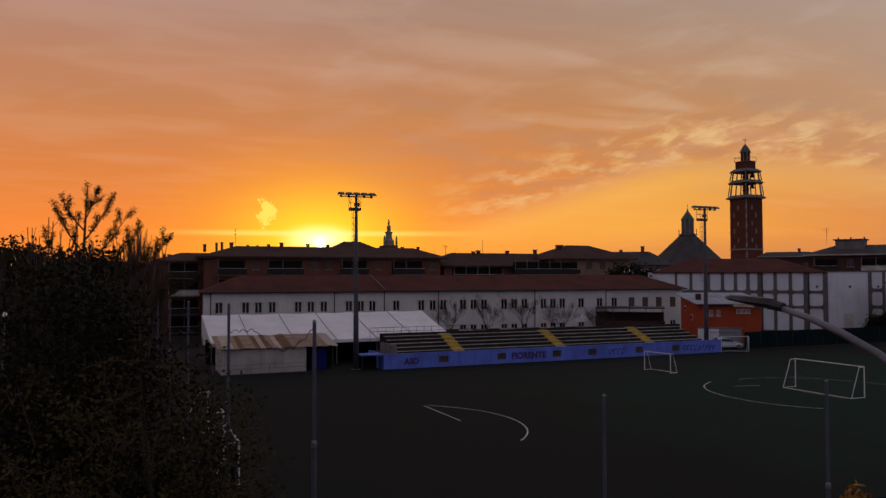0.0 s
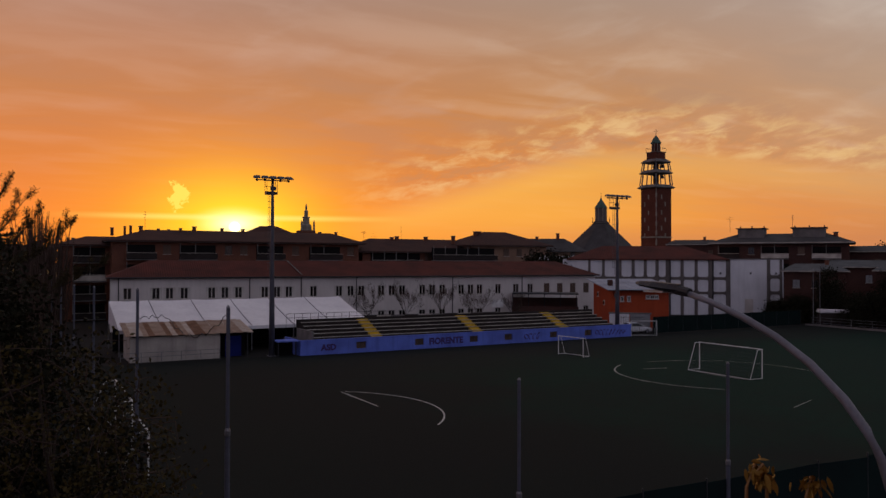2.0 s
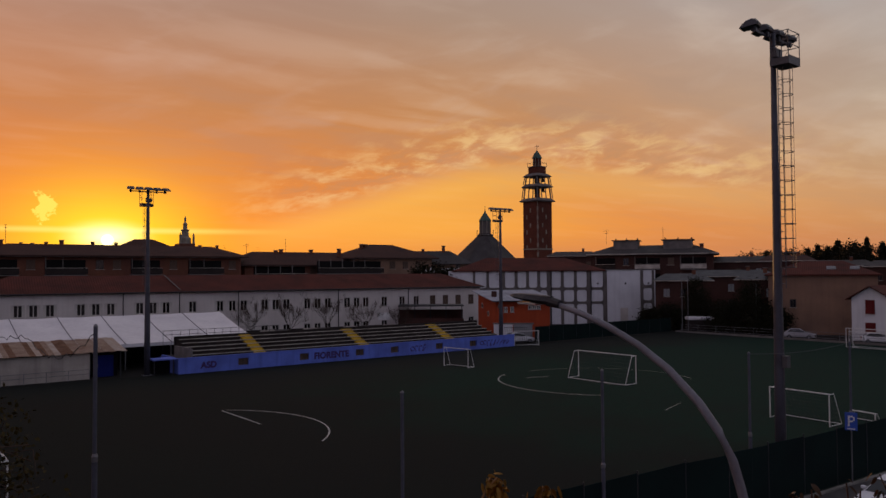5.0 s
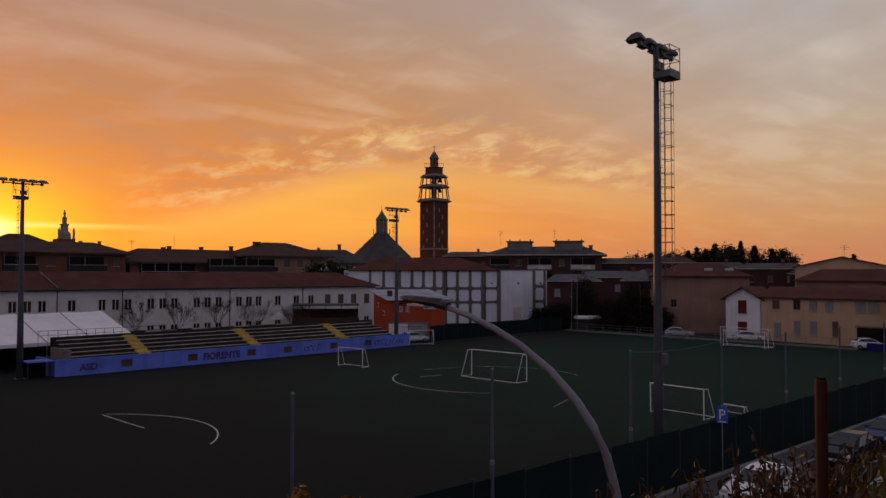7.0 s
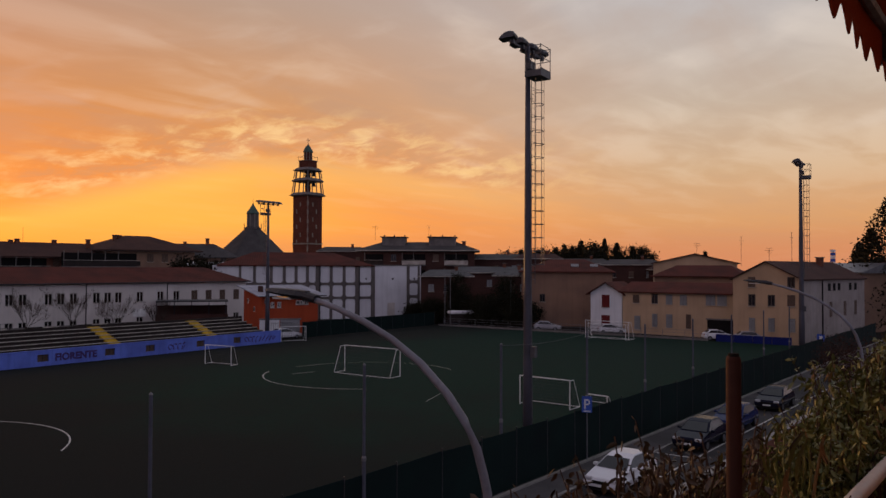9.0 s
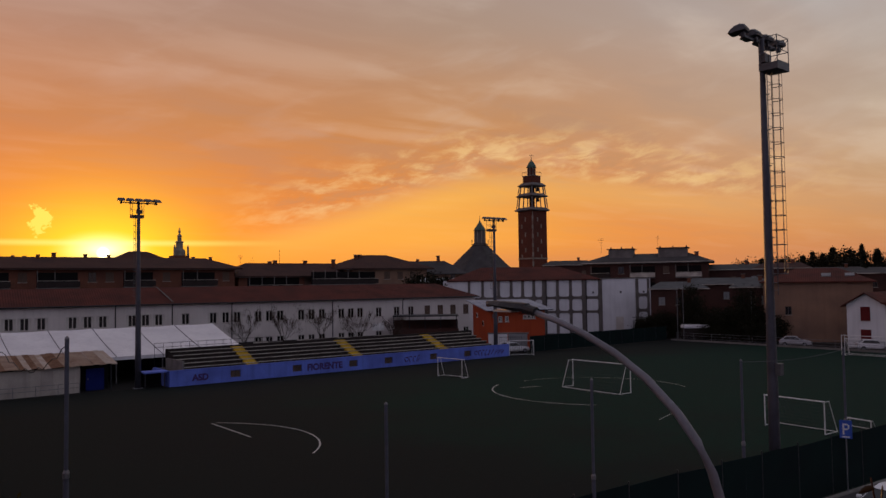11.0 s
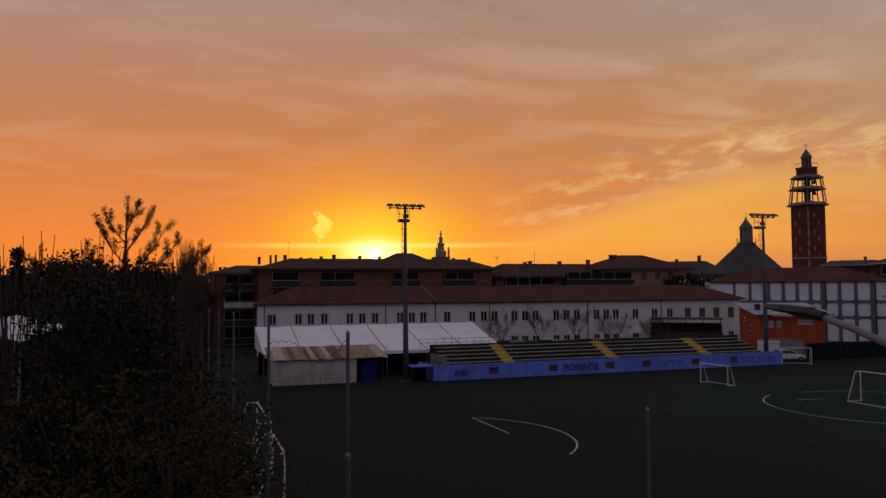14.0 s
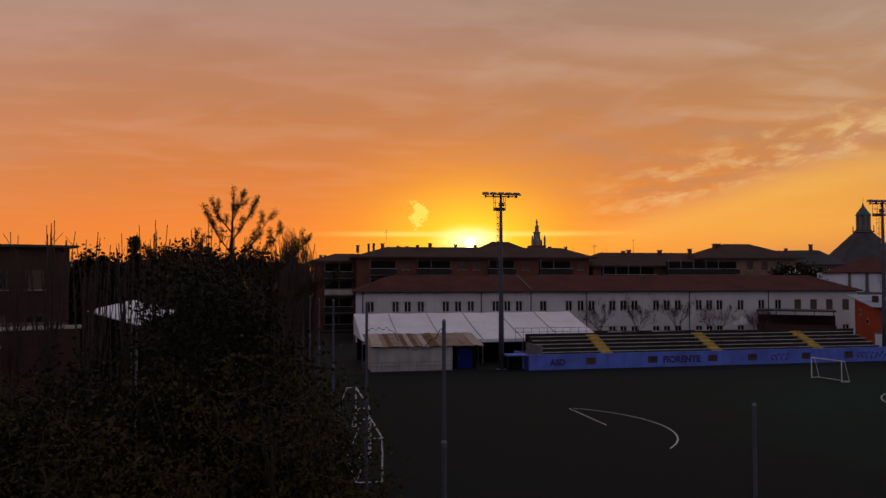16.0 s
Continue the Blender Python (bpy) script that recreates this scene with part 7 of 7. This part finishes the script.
M_REDLEAF = material("dark_red_leaf", (0.075, 0.022, 0.018), 0.7, second=(0.038, 0.020, 0.014), per_piece=0.8)
for i, (az, d, h, w) in enumerate(((83.0, 60, 5.0, 1.9), (84.6, 52, 5.2, 1.8), (81.6, 70, 4.2, 2.0))):
    leafy_tree("garden_shrub", "tall loose shrub with dark red autumn leaves", (*polar(az, d)[:2], 0), h, 0.09, [(0, 0, h * 0.72, w * 0.8, w * 0.8, h * 0.27), (0.4, 0, h * 0.42, w, w, h * 0.3)], 190, 16, 0.26, 0.085, (M_REDLEAF, M_LEAFOLIVE, M_REDLEAF)[i], 400 + i, "garden shrubs", twigs=80)

# ---- the balcony ----
balc = tagged(new("balcony_floor", mesh_of("balcony_floor", boxed(-3.0, 7.0, -1.55, 0.42, 7.78, 8.0), M_CONCRETE)), "plain concrete balcony floor", "floor", kind="structure")
bm = boxed(-3.0, 7.0, -1.85, -1.55, -0.06, 13.5)
tagged(new("wall_south", mesh_of("wall_south", bm, M_TAN)), "plain plastered house wall", "wall", kind="structure")
tagged(new("wall_below", mesh_of("wall_below", boxed(-3.0, 7.0, -1.55, 0.38, -0.06, 7.78), M_TAN)), "plain plastered house wall under the balcony", "wall", kind="structure")
br = thing("balcony_railing", "balcony railing with pale handrail and dark rusty bars", "railing", (0, 0, 8.0))


def rail_y(x):
    return 0.365 - 0.066 * x


part("handrail", tubed([(-3.0, rail_y(-3), 1.0), (6.9, rail_y(6.9), 1.0)], 0.0205, 14), M_RAIL, br, smooth=True)
part("lower_rail", tubed([(-3.0, rail_y(-3), 0.12), (6.9, rail_y(6.9), 0.12)], 0.02, 8), M_RAIL, br)
me = shared("baluster", lambda bm: tube(bm, [(0, 0, 0.0), (0, 0, 1.0)], 0.008, 6), M_REDPIPE)
for i in range(76):
    x = -2.9 + 0.13 * i
    part("baluster", me, None, br, loc=(x, rail_y(x), 0))
pipe = thing("rusty_pole_stub", "short rusty brown pole clamped to the railing", "pole", (1.043, 0.165, 8.0))
bm = B()
lathe(bm, [(0.0091, 0.0), (0.0091, 1.498), (0.0082, 1.503)], 14)
part("tube", bm, M_REDPIPE, pipe, smooth=True)
part("tube_mouth", tubed([(0, 0, 1.502), (0, 0, 1.507)], 0.0066, 12), M_BLACK, pipe)


def planter(x0, x1, seed, n, hi, leaves, mat, dry, size=0.019):
    """A window box outside the railing, with an untidy plant in it."""
    xm = (x0 + x1) / 2
    rng = np.random.default_rng(seed)
    p = thing("planter_box", "terracotta window box hung outside the railing", "planter", (xm, rail_y(xm) + 0.14, 8.62), -3.8, group="balcony planters")
    w = (x1 - x0) / 2
    bm = B()
    for d in ((-w, w, -0.1, -0.085, 0, 0.18), (-w, w, 0.085, 0.1, 0, 0.18), (-w, -w + 0.015, -0.085, 0.085, 0, 0.18), (w - 0.015, w, -0.085, 0.085, 0, 0.18), (-w + 0.015, w - 0.015, -0.085, 0.085, 0, 0.015)):
        box(bm, *d)
    part("box", bm, M_TERRACOTTA, p)
    part("soil", boxed(-w + 0.016, w - 0.016, -0.084, 0.084, 0.016, 0.15), M_SOIL, p)
    for s in (-0.7, 0.7):
        part("bracket", tubed([(s * w, -0.13, 0.2), (s * w, -0.1, 0.19), (s * w, 0.11, -0.01)], 0.006, 5), M_DARKSTEEL, p)
    q = thing("balcony_plant", "untidy potted plant with yellowing leaves", "plant", (xm, rail_y(xm) + 0.14, 8.77), -3.8, group="balcony plants")
    st = B()
    pts, dpts = [], []
    for k in range(n):
        b = Vector((rng.uniform(-w, w) * 0.9, rng.uniform(-0.06, 0.06), 0))
        t = b + Vector((rng.normal() * 0.10, rng.normal() * 0.07 + 0.03, hi * rng.uniform(0.45, 1.0)))
        m = b.lerp(t, 0.5) + Vector(rng.normal(size=3)) * 0.02
        tube(st, [b, m, t], [0.004, 0.003, 0.0015], 4, False)
        for j in range(leaves):
            f = rng.uniform(0.3, 1.0)
            c = b.lerp(m, f * 2) if f < 0.5 else m.lerp(t, f * 2 - 1)
            (dpts if rng.uniform() < dry else pts).append(np.array(c) + rng.normal(size=3) * 0.012)
    part("stem_tangle", st, M_TWIG, q)
    part("foliage", leaf_mesh("foliage", np.array(pts), size, mat, rng, 1.9, 0.35), None, q)
    if dpts:
        part("withered_foliage", leaf_mesh("withered_foliage", np.array(dpts), size * 0.75, M_DRYLEAF, rng, 3.0, 1.2), None, q, "withered pale leaves")


planter(0.08, 0.58, 208, 14, 0.42, 10, M_LEAFBROWN, 0.05, 0.009)
planter(0.62, 1.16, 201, 110, 0.52, 40, M_LEAFBROWN, 0.02, 0.009)
planter(1.2, 1.8, 202, 180, 0.52, 42, M_LEAFBROWN, 0.02, 0.010)
planter(1.84, 2.44, 203, 120, 0.27, 60, M_LEAFPOT, 0.03, 0.012)
planter(2.48, 3.08, 204, 130, 0.38, 64, M_LEAFPOT, 0.03, 0.012)
planter(3.12, 3.72, 205, 110, 0.52, 48, M_LEAFPOT, 0.03, 0.015)
planter(3.76, 4.36, 206, 90, 0.54, 40, M_LEAFPOT, 0.03, 0.017)
planter(4.40, 5.00, 207, 70, 0.56, 26, M_LEAFPOT, 0.05, 0.022)


# dried flower stalks with nodding yellow heads
for dx, top, bend in ((0.272, 9.417, 0.022), (0.312, 9.417, -0.020), (0.352, 9.398, 0.010)):
    fl = thing("dried_flower", "dried stalk with a nodding ochre flower head", "plant", (dx, rail_y(dx) + 0.14, 8.77), group="dried balcony flowers")
    h = top - 8.77
    part("stalk", tubed([(0, 0, 0), (0.004, 0.004, h * 0.6), (bend * 0.4, 0.002, h * 0.97), (bend * 0.8, 0, h), (bend * 1.2, 0, h - 0.006)], [0.0022, 0.002, 0.0016, 0.0014, 0.001], 5), M_DRYLEAF, fl)
    rng_f = np.random.default_rng(int(dx * 1000))
    pts = np.array([(bend * 1.1, 0, h - 0.008)]) + rng_f.normal(size=(26, 3)) * 0.005
    part("flower_head", leaf_mesh("flower_head", pts, 0.0055, M_OCHRE, rng_f, 2.0, 1.2), None, fl, "withered ochre petals")


def blade(bm, a0, tip, w, curl=0.012, n=6):
    """One long drooping leaf, creased along its middle."""
    a0, tip = Vector(a0), Vector(tip)
    side = (tip - a0).cross(Vector((0.2, 1, 0.1))).normalized()
    out = Vector((0, 1, 0))
    prev = None
    for i in range(n + 1):
        u = i / n
        c = a0.lerp(tip, u) + out * curl * math.sin(math.pi * u)
        ww = w * math.sin(math.pi * min(0.04 + u * 0.96, 0.98)) ** 0.7
        row = [bm.verts.new(c - side * ww), bm.verts.new(c - out * ww * 0.35), bm.verts.new(c + side * ww)]
        if prev:
            for k in range(2):
                bm.faces.new((prev[k], prev[k + 1], row[k + 1], row[k]))
        prev = row


# broad leaves hanging beside the pole
rng_b = np.random.default_rng(301)
for x_c, z_c, count in ((1.78, 9.12, 18), (2.02, 9.08, 16), (2.35, 9.10, 14)):
    bl = thing("broadleaf_plant", "trailing plant with long drooping leaves", "plant", (x_c, rail_y(x_c) + 0.15, 8.76), group="broadleaf balcony plants")
    for k in range(count):
        bm = B()
        a0 = Vector((rng_b.uniform(-0.13, 0.13), rng_b.uniform(-0.07, 0.08), z_c - 8.76 + rng_b.uniform(-0.06, 0.10)))
        tip = a0 + Vector((rng_b.normal() * 0.035, rng_b.uniform(-0.02, 0.05), -rng_b.uniform(0.07, 0.15)))
        blade(bm, a0, tip, rng_b.uniform(0.009, 0.017))
        tube(bm, [(a0.x * 0.5, 0, 0.0), (a0.x * 0.8, a0.y, a0.z * 0.7), tuple(a0)], [0.003, 0.0025, 0.0015], 4, False)
        part("leaf", bm, M_LEAFBROWN if k % 5 == 0 else M_LEAFPOT, bl, smooth=True)
    for k in range(2):
        bm = B()
        a0 = Vector((-0.06 + 0.03 * k, -0.09, z_c - 8.76 + 0.07))
        blade(bm, a0, a0 + Vector((0.006, -0.01, -0.075)), 0.0075)
        tube(bm, [(a0.x * 0.6, -0.03, 0.02), (a0.x * 0.9, -0.07, a0.z * 0.75), tuple(a0)], [0.003, 0.0025, 0.0015], 4, False)
        part("withered_leaf", bm, M_DRYLEAF, bl, "long pale brown withered leaf", smooth=True)
wl = thing("withered_leaf_cluster", "large curled grey-brown dead leaf among the plants", "leaf", (2.9, rail_y(2.9) + 0.08, 8.76))
for k, (dx, dz, w) in enumerate(((0.0, 0.0, 0.030), (0.05, 0.03, 0.022))):
    bm = B()
    blade(bm, (0.03 + dx, -0.03, 0.22 + dz), (-0.10 + dx, -0.05, 0.12 + dz), w, 0.03)
    tube(bm, [(0.06, 0.03, 0.0), (0.05 + dx, -0.01, 0.14), (0.03 + dx, -0.03, 0.22 + dz)], [0.004, 0.003, 0.002], 4, False)
    part("leaf", bm, M_SHEET, wl, smooth=True)

# awning with a scalloped valance
aw = thing("awning", "red cloth awning with scalloped valance", "awning", (0, 0, 0))
X0, X1, YF, ZF = 1.53, 3.40, 0.298, 10.53
bm = B()
slab(bm, [(X0, YF, ZF), (X1, YF - 0.067, ZF), (X1, -1.55, 11.3), (X0, -1.55, 11.3)], 0.012)
part("cloth", bm, M_AWNING, aw)
bm = B()
n = 10
pitch_w = (X1 - X0) / n
top, low_v = [], []
for i in range(n * 8 + 1):
    x = X0 + (X1 - X0) * i / (n * 8)
    ph = (i % 8) / 8
    z = 10.325 + 0.068 * (0.5 - 0.5 * math.cos(2 * math.pi * ph)) ** 0.75 + 0.008 * math.sin(2 * math.pi * ph)
    y = YF - 0.067 * (x - X0) / (X1 - X0) + 0.006 * math.sin(x * 9)
    top.append((bm.verts.new((x, y, ZF)), bm.verts.new((x, y - 0.006, ZF))))
    low_v.append((bm.verts.new((x, y, z)), bm.verts.new((x, y - 0.006, z))))
for i in range(n * 8):
    bm.faces.new((low_v[i][0], low_v[i + 1][0], top[i + 1][0], top[i][0]))
    bm.faces.new((top[i][1], top[i + 1][1], low_v[i + 1][1], low_v[i][1]))
    bm.faces.new((low_v[i][1], low_v[i + 1][1], low_v[i + 1][0], low_v[i][0]))
part("valance", bm, M_AWNING, aw)
part("front_bar", tubed([(X0, YF - 0.02, ZF - 0.03), (X1, YF - 0.087, ZF - 0.03)], 0.022, 8), M_STEEL, aw)
part("arm", tubed([(3.34, YF - 0.1, ZF - 0.06), (3.1, -0.6, 10.75), (3.3, -1.5, 10.95)], 0.025, 8), M_LAMPHOOD, aw)
part("arm_bracket", boxed(3.28, 3.40, YF - 0.16, YF - 0.05, ZF - 0.14, ZF - 0.02), M_LAMPHOOD, aw)
part("wall_cassette", boxed(X0, X1, -1.549, -1.40, 11.22, 11.36), M_LAMPHOOD, aw)
